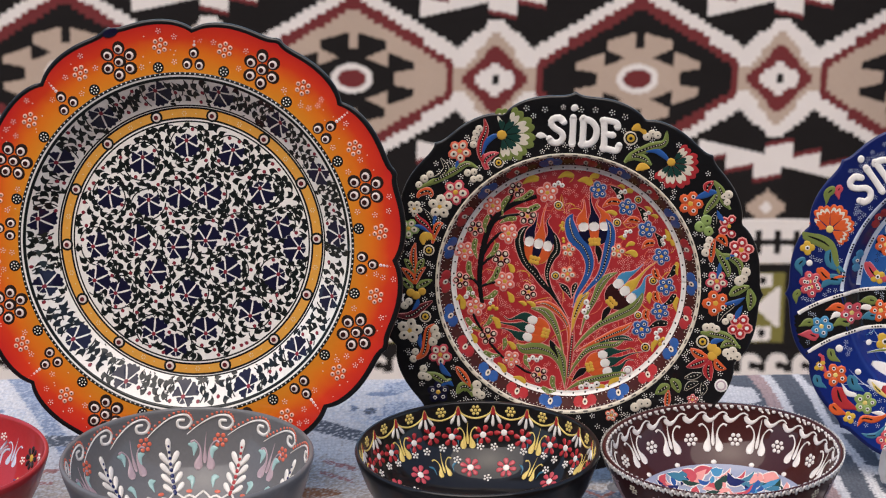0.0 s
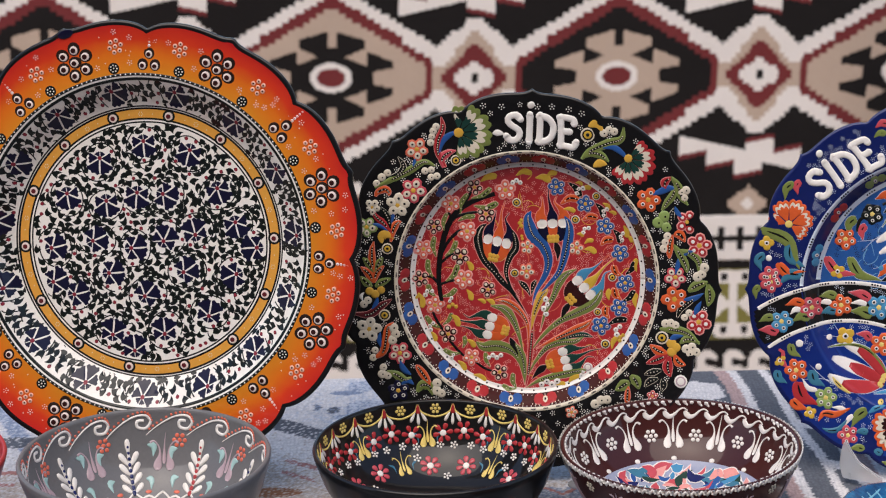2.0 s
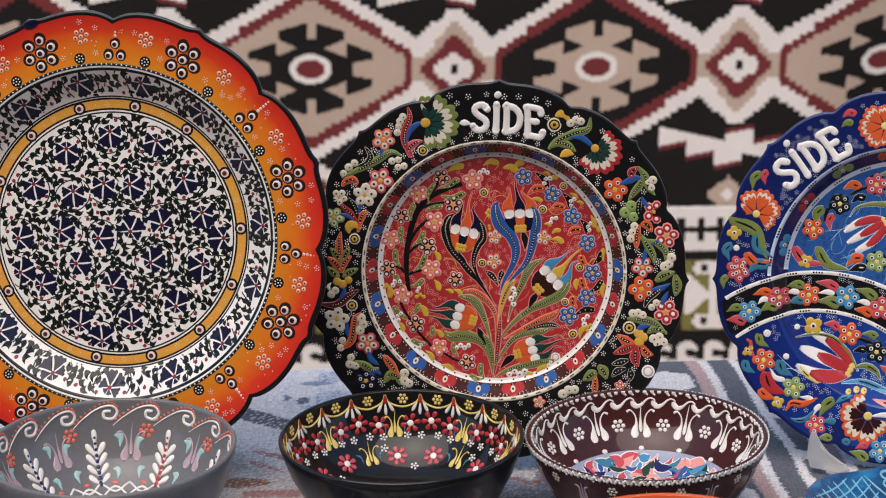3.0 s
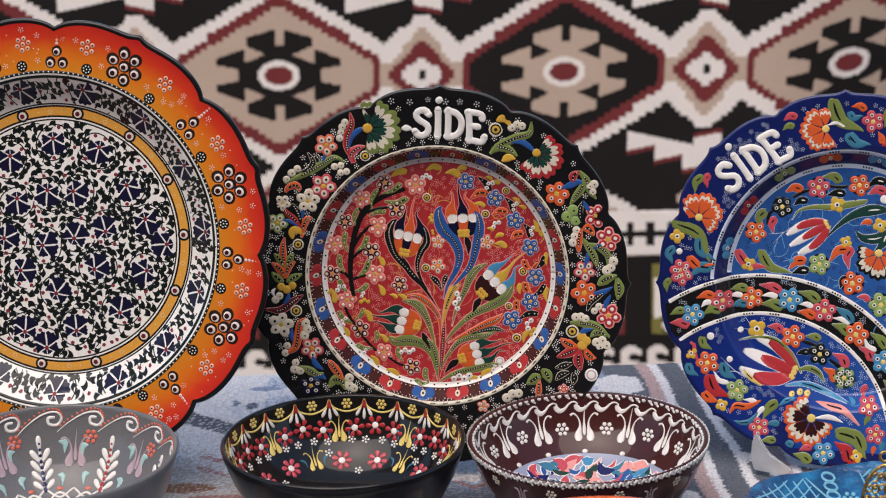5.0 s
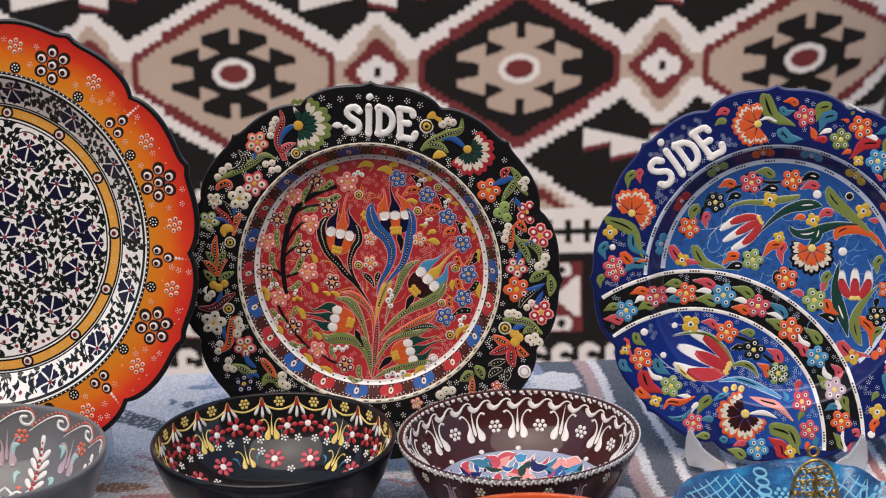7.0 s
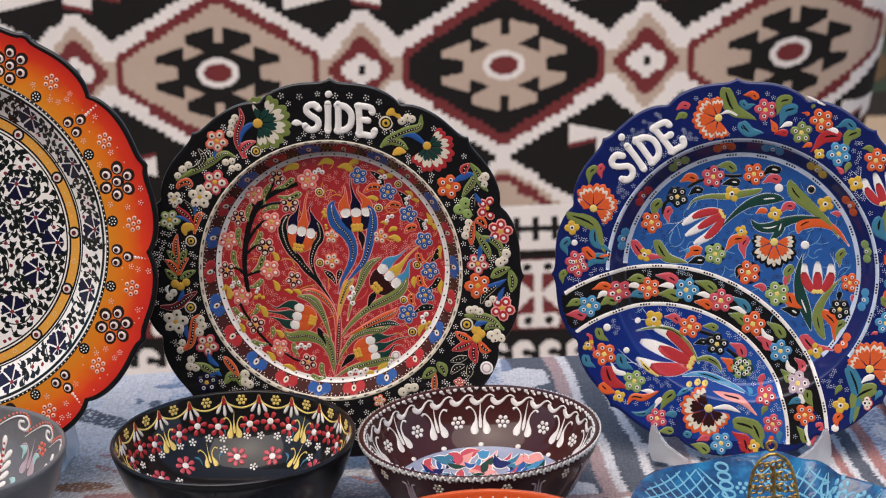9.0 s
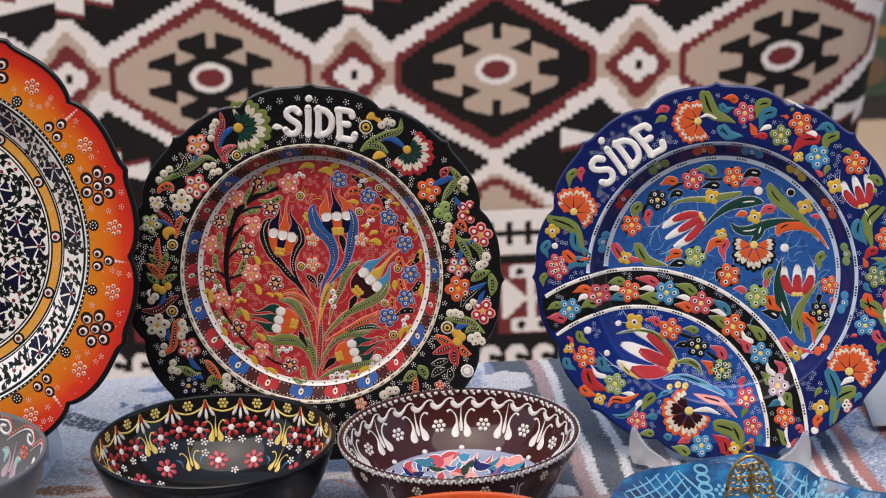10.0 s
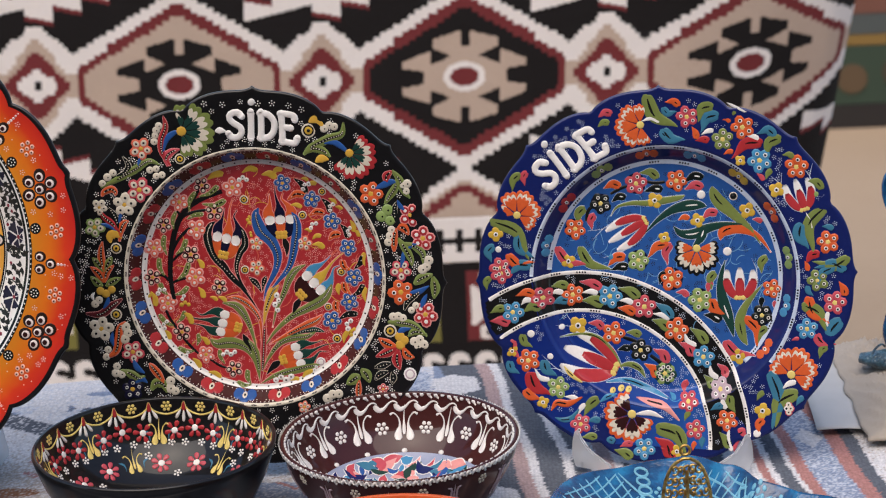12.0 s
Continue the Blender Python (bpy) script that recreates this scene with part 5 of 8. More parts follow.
bp.flower(-16.9, 69.9, 7.9, "pink")
bp.flower(-59.6, 59.1, 7.6, "pink")
bp.flower(-47.2, 37.1, 7.9, "pink")
bp.flower(-81.7, 22.9, 7.6, "pink")
bp.flower(-41.1, 72.1, 6.6, "ink")
bp.flower(-32.3, 50.8, 7.3, "ink")
bp.flower(-73.1, 40.9, 6.6, "ink")
bp.flower(-52.6, 17.1, 7.3, "ink")
bp.leaf(-52.1, 52.2, -46.9, 66.0, 2.0, 0.2, "green")
bp.leaf(-42.1, 63.5, -29.0, 70.7, 2.2, -0.2, "green")
bp.leaf(-39.9, 57.0, -24.0, 59.4, 2.4, -0.25, "green")
bp.leaf(-53.1, 45.7, -41.7, 48.9, 1.9, 0.2, "green")
bp.leaf(-65.1, 37.6, -63.1, 50.7, 1.7, 0.2, "green")
bp.leaf(-72.1, 18.0, -73.0, 31.9, 2.0, 0.2, "green")
bp.leaf(-63.7, 17.9, -56.0, 28.5, 2.0, -0.2, "green")
bp.leaf(-35.3, 77.3, -24.4, 80.9, 3.2, 0.2, "yellow")
bp.leaf(-7.7, 82.0, 2.7, 83.5, 2.8, 0.3, "yellow")
bp.buds(-8.3, 76.7, 4.1, 3, 0, "white")
bp.eye(-8.3, 60.1, 3.5, "yellow")
bp.buds(-5.4, 43.8, 3.2, 3, 90, "yellow")
bp.buds(-4.1, 32.3, 2.8, 2, 70, "yellow")
bp.flower(-0.2, 24.7, 5.7, "coral")
bp.leaf(7.7, 79.7, 17.3, 77.4, 3.5, 0.3, "yellow")
bp.leaf(15.7, 80.9, 22.8, 83.4, 2.5, 0.3, "yellow")
bp.flower(22.9, 72.5, 6.6, "blue")
bp.flower(45.3, 59.2, 6.6, "blue")
bp.flower(60.8, 41.7, 6.6, "blue")
bp.flower(72.5, 20.5, 6.6, "blue")
bp.leaf(33.3, 75.2, 41.1, 65.4, 2.4, 0.2, "ink")
bp.leaf(54.3, 58.9, 59.6, 49.1, 2.4, 0.2, "ink")
bp.leaf(68.0, 38.1, 72.6, 29.0, 2.4, 0.2, "ink")
bp.buds(40.8, 70.3, 4.1, 3, 40, "white")
bp.buds(60.2, 53.2, 3.8, 3, 60, "white")
bp.buds(73.5, 33.5, 3.8, 3, 80, "white")
bp.leaf(27.4, 59.8, 39.5, 63.0, 2.7, 0.3, "orange")
bp.leaf(44.0, 46.8, 54.1, 48.3, 2.5, 0.3, "orange")
bp.leaf(58.1, 27.1, 66.3, 31.1, 2.7, 0.3, "orange")
bp.leaf(38.1, 75.9, 42.9, 74.3, 2.7, 0.3, "yellow")
bp.leaf(42.8, 70.2, 49.3, 71.8, 2.7, 0.3, "yellow")
bp.leaf(28.9, 55.0, 36.9, 53.3, 2.2, 0.2, "yellow")
bp.leaf(59.4, 59.6, 64.0, 55.6, 2.5, 0.2, "yellow")
bp.leaf(64.2, 53.1, 69.0, 51.2, 2.5, 0.2, "yellow")
bp.leaf(75.6, 41.6, 77.5, 33.5, 2.5, 0.2, "yellow")
bp.leaf(78.3, 34.3, 81.8, 29.4, 2.5, 0.2, "yellow")
bp.buds(45.4, 38.9, 3.8, 3, 40, "white")
bp.leaf(39.0, 35.3, 43.7, 33.7, 2.8, 0.3, "yellow")
bp.flower(38.2, 24.3, 6.0, "coral")
bp.leaf(45.2, 28.0, 51.2, 30.1, 2.8, 0.3, "yellow")
bp.leaf(45.1, 23.1, 53.1, 20.6, 2.8, 0.3, "yellow")
bp.eye(53.9, 65.3, 3.2, "yellow")
bp.eye(37.6, 46.8, 3.5, "yellow")
bp.flower(-49.9, -1.2, 7.9, "pink")
bp.flower(-73.0, -22.1, 7.6, "pink")
bp.flower(-44.4, -64.0, 6.9, "pink")
bp.flower(-52.6, 17.3, 7.3, "ink")
bp.flower(-84.1, -0.7, 6.9, "ink")
bp.flower(-62.8, -45.4, 7.3, "ink")
bp.flower(-22.2, -75.8, 6.9, "ink")
bp.flower(-31.1, -9.4, 6.6, "ink")
bp.leaf(-74.8, 0.6, -78.1, 13.8, 2.0, 0.2, "green")
bp.leaf(-63.5, -2.7, -54.9, 9.6, 2.2, -0.2, "green")
bp.leaf(-72.8, -15.0, -78.2, -6.0, 2.0, 0.2, "green")
bp.leaf(-66.3, -15.1, -56.7, -9.3, 1.9, -0.2, "green")
bp.leaf(-69.5, -39.9, -79.8, -31.5, 1.9, 0.2, "green")
bp.leaf(-66.1, -37.4, -60.2, -29.1, 1.7, -0.2, "green")
bp.leaf(-53.6, -60.7, -65.9, -58.2, 1.9, 0.2, "green")
bp.leaf(-51.0, -55.7, -50.0, -47.4, 1.7, -0.2, "green")
bp.leaf(-30.2, -70.7, -33.2, -60.7, 1.7, 0.2, "green")
bp.leaf(-9.4, -88.2, -11.6, -77.4, 1.9, 0.2, "green")
bp.leaf(-9.4, -89.1, -20.0, -86.6, 1.9, 0.2, "green")
bp.leaf(-47.5, 12.9, -43.7, 6.3, 3.5, 0.2, "yellow")
bp.leaf(-47.4, -10.2, -44.3, -17.6, 3.5, 0.2, "yellow")
bp.leaf(-32.1, -17.7, -26.5, -21.0, 3.2, 0.2, "yellow")
bp.leaf(-38.6, -17.6, -33.5, -20.1, 2.5, 0.2, "yellow")
bp.buds(-59.2, -22.5, 3.8, 3, 0, "yellow")
bp.leaf(-61.0, -29.9, -54.6, -38.3, 2.8, 0.3, "yellow")
bp.leaf(-47.6, -49.9, -42.1, -55.4, 2.5, 0.2, "yellow")
bp.leaf(-85.0, -13.4, -83.1, -23.3, 2.8, 0.2, "yellow")
bp.leaf(-85.8, -12.5, -88.3, -16.6, 2.5, 0.2, "yellow")
bp.leaf(-76.1, -44.0, -73.0, -50.7, 2.8, 0.2, "yellow")
bp.leaf(-42.7, -78.2, -33.8, -82.4, 2.5, 0.2, "yellow")
bp.leaf(-54.6, -67.3, -49.9, -74.1, 2.8, 0.2, "yellow")
bp.buds(-78.4, -11.7, 4.1, 3, 30, "white")
bp.buds(-76.4, -39.1, 3.8, 3, 70, "white")
bp.buds(-26.0, -63.2, 4.4, 4, 0, "white")
bp.buds(-59.5, -63.1, 3.5, 2, 30, "white")
bp.buds(-60.7, -17.6, 3.5, 2, 30, "white")
bp.eye(-10.1, 3.9, 3.5, "yellow")
bp.flower(-0.7, 5.3, 6.3, "coral")
bp.buds(14.3, -22.8, 5.4, 4, 80, "white")
bp.flower(76.4, -3.3, 6.9, "blue")
bp.flower(72.1, -22.9, 6.9, "blue")
bp.flower(57.7, -37.8, 7.3, "blue")
bp.leaf(77.8, 4.1, 83.6, 13.1, 2.2, -0.2, "ink")
bp.leaf(75.1, -18.0, 83.2, -9.9, 2.2, -0.2, "ink")
bp.leaf(64.3, -36.2, 77.2, -32.8, 2.4, 0.2, "ink")
bp.leaf(85.1, 6.5, 85.2, 15.5, 2.4, 0.2, "yellow")
bp.leaf(84.7, -22.2, 85.3, -12.3, 2.4, 0.2, "yellow")
bp.leaf(63.8, -16.4, 64.4, -9.0, 2.5, 0.2, "yellow")
bp.leaf(73.0, 2.4, 67.5, 9.9, 2.5, 0.3, "orange")
bp.leaf(72.7, -16.4, 68.0, -8.2, 2.5, 0.3, "orange")
bp.leaf(63.6, -31.1, 61.3, -22.9, 2.5, 0.3, "orange")
bp.buds(73.0, -46.9, 3.5, 3, 60, "yellow")
bp.leaf(66.4, -55.1, 69.8, -46.9, 2.4, 0.2, "yellow")
bp.buds(70.3, -41.1, 4.7, 3, 70, "white")
bp.eye(66.5, 1.1, 3.5, "yellow")
bp.eye(55.0, -26.7, 3.2, "yellow")
bp.eye(61.1, -52.3, 3.8, "yellow")
bp.eye(47.4, -71.1, 3.8, "white")
bp.buds(17.0, -84.1, 5.7, 4, 0, "white")
bp.leaf(22.8, -85.8, 29.3, -84.9, 2.5, 0.2, "yellow")
bp.leaf(32.6, -83.3, 40.0, -78.3, 2.8, 0.2, "yellow")
bp.buds(42.8, -76.2, 3.5, 2, 30, "white")
# the flowering branch
bp.stem(2.3, "black", (-67.6, -20.0), (-69.8, -3.1), (-68.9, 15.2), (-65.2, 33.3), (-59.4, 46.9), (-50.1, 56.7), (-37.8, 62.9), (-25.2, 66.9))
bp.stem(1.3, "black", (-68.3, 17.4), (-62.2, 28.7), (-54.7, 36.4), (-49.2, 39.0))
bp.stem(1.3, "black", (-62.3, 40.9), (-56.1, 48.2), (-46.2, 51.3), (-37.2, 52.6))
bp.stem(1.2, "black", (-69.9, -5.4), (-74.7, 0.1), (-80.1, 1.0))
bp.stem(1.2, "black", (-68.6, -5.4), (-61.3, -2.7), (-54.0, -1.8))
bp.stem(1.1, "black", (-69.0, 10.6), (-61.6, 17.4), (-56.1, 19.2))
bp.stem(1.2, "black", (-59.0, 46.9), (-61.9, 53.7), (-60.4, 58.1))
bp.stem(1.2, "black", (-50.1, 56.7), (-45.8, 64.8), (-43.5, 69.3))
bp.stem(1.2, "black", (-76.3, -23.6), (-72.1, -33.7), (-64.8, -45.7), (-57.4, -55.8), (-49.4, -64.1))
bp.stem(1.0, "black", (-41.8, -67.4), (-33.8, -72.9), (-27.1, -75.3))
# bouquet: plumes fanning out of one root, and the tulips they carry
bp.plume(3.0, "ink", (0.2, -30.7), (-8.4, -17.0), (-20.7, -1.0), (-32.9, 12.7), (-37.5, 24.1), (-38.6, 33.1), (-35.8, 39.9), (-31.7, 43.1))
bp.plume(2.5, "ink", (-6.6, -17.0), (-14.0, -5.6), (-16.8, 5.9), (-13.4, 17.2), (-9.2, 23.9), (-9.9, 33.0), (-13.3, 39.7))
bp.plume(2.2, "black", (-11.0, -13.8), (-20.7, -3.3), (-25.9, 5.9), (-28.4, 12.7))
bp.plume(2.2, "orange", (0.6, -55.9), (0.1, -37.6), (-6.8, -26.1), (-16.6, -19.2), (-25.6, -18.3))
bp.plume(2.9, "green", (-2.8, -62.8), (-7.3, -44.5), (-12.4, -32.0), (-19.0, -24.7), (-29.3, -22.4))
bp.plume(4.0, "green", (-2.8, -82.7), (-6.0, -67.4), (-13.0, -58.2), (-24.3, -54.5), (-34.7, -55.4), (-40.9, -51.3))
bp.plume(2.4, "green", (-2.4, -85.9), (-2.6, -74.4), (-5.0, -61.4), (-11.0, -51.3))
bp.plume(1.7, "red", (-2.0, -89.1), (0.6, -74.4), (2.4, -55.9), (4.2, -35.4))
bp.plume(3.0, "gold", (2.6, -44.5), (4.7, -30.7), (8.6, -19.3), (12.3, -12.5), (16.4, -8.9))
bp.plume(4.4, "blue", (3.6, -21.6), (7.0, -10.2), (14.4, 3.4), (16.5, 14.8), (12.3, 26.1), (4.8, 33.8), (1.5, 41.9), (0.7, 48.8), (3.1, 53.2))
bp.plume(3.3, "blue", (5.9, -17.0), (16.0, -5.7), (25.3, 5.7), (30.1, 21.5), (32.6, 35.0), (31.9, 44.1), (28.5, 50.4))
bp.plume(2.6, "green", (9.8, -43.2), (13.7, -28.5), (20.3, -14.8), (25.1, -3.5), (30.6, 3.3), (38.7, 7.4))
bp.plume(3.4, "green", (0.4, -61.4), (12.0, -45.9), (25.8, -34.0), (39.4, -27.2), (50.7, -20.8), (56.2, -13.6), (58.5, -7.7))
bp.plume(2.6, "orange", (6.4, -56.9), (20.9, -49.1), (34.6, -42.3), (45.0, -37.8), (50.5, -32.7))
bp.plume(1.9, "deepgreen", (18.6, -52.3), (32.3, -46.9), (43.5, -45.1), (51.6, -46.9))
bp.plume(2.4, "green", (-1.4, -81.3), (5.7, -67.4), (14.9, -56.0), (25.5, -51.4), (36.7, -50.5), (45.8, -45.5))
bp.plume(3.0, "green", (-2.0, -88.7), (9.0, -82.2), (22.7, -78.1), (36.2, -74.9), (47.5, -73.0))
bp.plume(2.2, "black", (23.7, 13.8), (23.9, 21.5), (21.8, 29.6))
bp.plume(2.2, "black", (26.3, -34.0), (29.1, -26.2), (33.7, -19.4))
bp.plume(2.4, "black", (3.1, -81.3), (9.1, -74.4), (15.5, -69.7))
bp.plume(2.2, "black", (-6.8, -64.2), (-10.3, -55.9), (-14.1, -47.7))
bp.plume(2.0, "ink", (2.4, -14.8), (-1.0, -7.9), (-7.2, -2.0))
bp.plume(1.8, "ink", (2.9, -13.9), (4.4, -6.6), (6.7, -1.2))
bp.tulip(-27.5, 13.2, -22.0, 35.7, 14.5, "navy")
bp.tulip(20.4, 28.7, 19.5, 49.5, 16.0, "blue")
bp.tulip(31.5, -19.0, 49.7, -2.7, 15.0, "maroon")
bp.tulip(-14.9, -43.1, -36.0, -37.1, 14.0, "ink")
bp.tulip(14.6, -69.7, 35.5, -63.8, 13.5, "coral")
bp.ring(102.0, 1.45, "cream", dashes=64, name="dashed_ring")
bp.ring(99.8, 0, "white", dashes=190, dash_col="white", bead=0.36, name="wall_dot_ring")
bp.ring(93.4, 0, "white", dashes=170, dash_col="white", bead=0.36, name="wall_dot_ring")
bp.ring(90.3, 1.95, "white", dashes=60, bead=0.85, name="dotted_ring")
for i in range(22):
    a = 98.5 + 16.364 * i
    k = Ink(BLACK)
    x, y = polar(96.4, a)
    col = "red" if i % 2 else "blue"
    for d in (-1, 0, 1):
        px, py = polar(97.4 if d == 0 else 95.8, a + d * 3.0)
        k.dot(px, py, 3.6, col, 0.5, turn=radians(a + 90), sx=1.2)
    k.dot(x, y, 2.1, "cream", 0.2, 0.5)
    k.bead(x, y, 0.9, "black", 0.68)
    for j in range(9):
        px, py = polar(99.9 - 0.35 * abs(j - 4), a - 6.0 + 1.5 * j)
        k.bead(px, py, 0.42, "cream")
    bp.taken.append((x, y, 5))
    k.done("painted_flower", black_plate)
bp.row(139.5, 6.5, "white", 1.7, 0.52)
bp.row(106.6, 6.0, "white", 1.6, 0.48)
bp.sprinkle(107, 138, 190, "white", 1.7, 0.5, -0.75)
bp.tendrils(89, 130, "coral")
bp.tendrils(89, 60, "gold")
bp.sprinkle(4, 91, 260, "pink", 1.35, 0.40, -0.5)

# ---- painting of the blue plate ----
up = Painter(BLUE, blue_plate, "blue", 31)
lettering(blue_plate, BLUE, -92.8, 65.8, 36.5, 0.98)
for i in range(13):
    for o in (-9, -3, 4, 10):
        up.taken.append((-98 + 3.9 * i + o * 0.62, 74 + 3.0 * i - o * -0.78, 3.4))
ARC = (-66.0, -132.0)


def arc_band(r0, r1, col, lift, name):
    """A painted band between two arcs that sweep over the lower half of the plate."""
    rows, verts, faces = [], [], []
    steps, cross = 200, max(12, int((r1 - r0) / 1.4))
    for i in range(steps + 1):
        a = radians(-2 + 150 * i / steps)
        row = []
        for j in range(cross + 1):
            r = r0 + (r1 - r0) * j / cross
            x, y = ARC[0] + r * math.cos(a), ARC[1] + r * math.sin(a)
            q = math.hypot(x, y)
            lim = BLUE.rim * 1000 * (BLUE.outline(math.atan2(y, x))) - 2.2
            row.append((x, y, q < lim))
        rows.append(row)
    idx = {}
    for i in range(steps):
        for j in range(cross):
            quad = [(i, j), (i + 1, j), (i + 1, j + 1), (i, j + 1)]
            if all(rows[a][b][2] for a, b in quad):
                f = []
                for a, b in quad:
                    if (a, b) not in idx:
                        idx[(a, b)] = len(verts)
                        verts.append(BLUE.at(rows[a][b][0] / 1000, rows[a][b][1] / 1000, lift))
                    f.append(idx[(a, b)])
                faces.append(tuple(f))
    return link_mesh(name, verts, faces, [PAINT[col]], blue_plate)


arc_band(102.0, 133.0, "black", 0.00005, "black_band")
arc_band(1.0, 102.0, "segment", 0.00004, "dark_segment")
up.ring(133.2, 1.5, "white", -2, 148, dashes=17, bead=0.85, pairs=True, cx=ARC[0], cy=ARC[1], inside=143)
up.ring(103.0, 1.5, "white", -2, 148, dashes=13, bead=0.85, pairs=True, cx=ARC[0], cy=ARC[1], inside=143)
up.ring(104.6, 1.45, "ice", -37, 179, dashes=17, bead=0.85, pairs=True, cx=-0.6, cy=-3.4)
up.ring(91.2, 1.75, "ice", -46, 177, dashes=15, bead=0.85, pairs=True, cx=-1.5, cy=-1.7)
for i, col in enumerate(("orange", "sky", "palegreen", "orange", "yellow", "sky", "orange", "palegreen", "red", "sky")):
    a = -36 + 22.5 * i
    k = Ink(BLUE)
    x, y = polar(97.0, a)
    for d in (-1, 0, 1):
        px, py = polar(97.6 if d == 0 else 96.4, a + d * 3.3)
        k.dot(px, py, 3.2, col, 0.45, turn=radians(a + 90), sx=1.15)
    k.dot(x, y, 1.5, "white", 0.2, 0.45)
    k.bead(x, y, 0.7, "black", 0.62)
    up.taken.append((x, y, 6))
    k.done("painted_flower", blue_plate)
up.carnation(-116.5, 47.0, 20.5, 66, 98, "orange")
up.carnation(-19.3, 118.4, 20.5, 187, 94, "orange")
up.leaf(-119.8, 68.6, -114.5, 79.1, 3.4, 0.2, "green")
up.leaf(-110.5, 72.2, -109.1, 80.9, 3.1, 0.2, "rose")
up.leaf(-51.9, 117.4, -44.2, 120.0, 3.7, 0.2, "green")
up.leaf(-51.1, 125.1, -42.2, 127.4, 3.1, 0.2, "rose")
up.bloom(-133.2, 31.7, 5.8, "yellow")
up.leaf(-109.1, 15.8, -134.7, 41.6, 5.1, -0.2, "green")
up.leaf(-105.7, 15.0, -115.3, 30.5, 4.4, 0.25, "teal")
up.leaf(-137.3, 11.9, -135.5, 22.4, 4.1, 0.3, "teal")
up.spot(-131.2, 19.8, 2.5, "white")
up.flower(-129.7, 5.1, 8.5, "rose")
up.leaf(-106.4, 9.7, -123.2, 14.7, 4.1, 0.25, "orange")
up.leaf(-120.5, 1.7, -106.5, 7.1, 4.4, 0.2, "teal")
up.leaf(5.8, 119.2, -14.1, 139.7, 5.8, 0.2, "green")
up.leaf(5.8, 109.0, -2.8, 113.2, 4.4, 0.2, "teal")
up.leaf(-16.5, 121.8, -5.3, 121.0, 2.0, 0.2, "white")
up.flower(-52.1, 56.0, 8.5, "ink")
up.flower(-72.3, 35.7, 8.5, "orange")
up.flower(-24.1, 71.9, 8.8, "rose")
up.leaf(-69.7, 41.5, -65.3, 52.1, 4.1, 0.2, "green")
up.leaf(-59.1, 37.2, -57.3, 46.8, 3.7, 0.2, "rose")
up.leaf(-47.8, 68.8, -37.3, 69.8, 4.1, 0.2, "orange")
up.leaf(-41.7, 58.4, -32.9, 61.0, 3.7, 0.2, "ink")
up.leaf(-15.3, 66.4, -4.0, 67.4, 3.4, 0.1, "ink")
up.leaf(-18.9, 80.4, -7.6, 76.9, 3.7, 0.2, "green")
up.tulip(-15.3, 43.7, -41.4, 27.7, 17.8, "red")
up.bloom(-9.3, 58.6, 6.5, "yellow")
up.bloom(-77.6, 9.8, 5.8, "yellow")
up.leaf(-66.1, 8.1, -86.2, 19.5, 4.1, 0.2, "rose")
up.leaf(-47.5, 4.9, -67.8, 19.6, 4.1, 0.2, "green")
up.flower(-22.1, 11.2, 8.5, "palegreen")
up.leaf(-44.0, 8.4, -33.5, 13.7, 4.1, 0.2, "orange")
up.leaf(-41.4, 4.1, -30.9, 5.9, 3.4, 0.1, "ink")
up.spot(-43.5, 13.3, 2.4, "sky")
up.bloom(-1.6, 29.3, 4.8, "yellow")
up.leaf(-12.5, 15.7, 0.5, 23.8, 3.7, 0.2, "orange")
up.leaf(0.7, 10.6, 3.2, 23.8, 3.4, 0.2, "rose")
up.stem(1.4, "black", (-63.5, 41.6), (-61.8, 50.3), (-55.7, 55.7))
up.stem(1.4, "black", (-44.3, 63.6), (-36.3, 68.0), (-31.1, 69.8))
up.stem(1.4, "black", (-15.5, 73.4), (-8.4, 72.5), (-1.4, 73.4))
up.leaf(12.4, 107.3, -1.4, 114.1, 4.8, 0.2, "teal")
up.leaf(7.2, 128.7, -1.4, 131.2, 3.7, 0.3, "teal")
up.leaf(1.9, 136.3, 10.6, 133.8, 3.4, 0.2, "orange")
up.flower(17.0, 124.8, 8.5, "rose")
up.leaf(26.8, 123.6, 36.2, 132.9, 4.4, 0.3, "green")
up.leaf(29.5, 115.9, 40.4, 126.1, 4.8, 0.25, "teal")
up.leaf(21.7, 115.8, 24.4, 108.2, 3.1, 0.1, "orange")
up.leaf(25.3, 106.5, 33.7, 106.5, 4.1, 0.1, "red")
up.leaf(29.5, 111.6, 37.1, 114.2, 2.0, 0.1, "white")
up.flower(44.8, 107.4, 8.5, "green")
up.flower(60.1, 116.8, 9.2, "orange")
up.leaf(46.4, 128.7, 54.1, 127.4, 4.1, 0.2, "green")
up.leaf(44.8, 122.7, 50.2, 121.0, 3.4, 0.2, "orange")
up.leaf(55.1, 95.5, 73.8, 104.8, 4.8, 0.2, "red")
up.leaf(65.3, 109.9, 72.0, 107.4, 2.4, 0.1, "white")
up.leaf(46.7, 96.3, 52.6, 98.0, 4.1, 0.1, "orange")
up.bloom(58.6, 90.9, 4.4, "yellow")
up.flower(73.5, 91.0, 9.5, "sky")
up.leaf(78.9, 96.4, 88.6, 108.3, 4.4, 0.25, "green")
up.leaf(73.7, 112.5, 84.7, 110.8, 4.1, 0.3, "teal")
up.leaf(78.8, 77.6, 82.4, 83.6, 3.1, 0.1, "green")
up.leaf(72.3, 80.2, 76.5, 75.9, 3.1, 0.1, "rose")
up.bloom(86.7, 68.3, 6.1, "yellow")
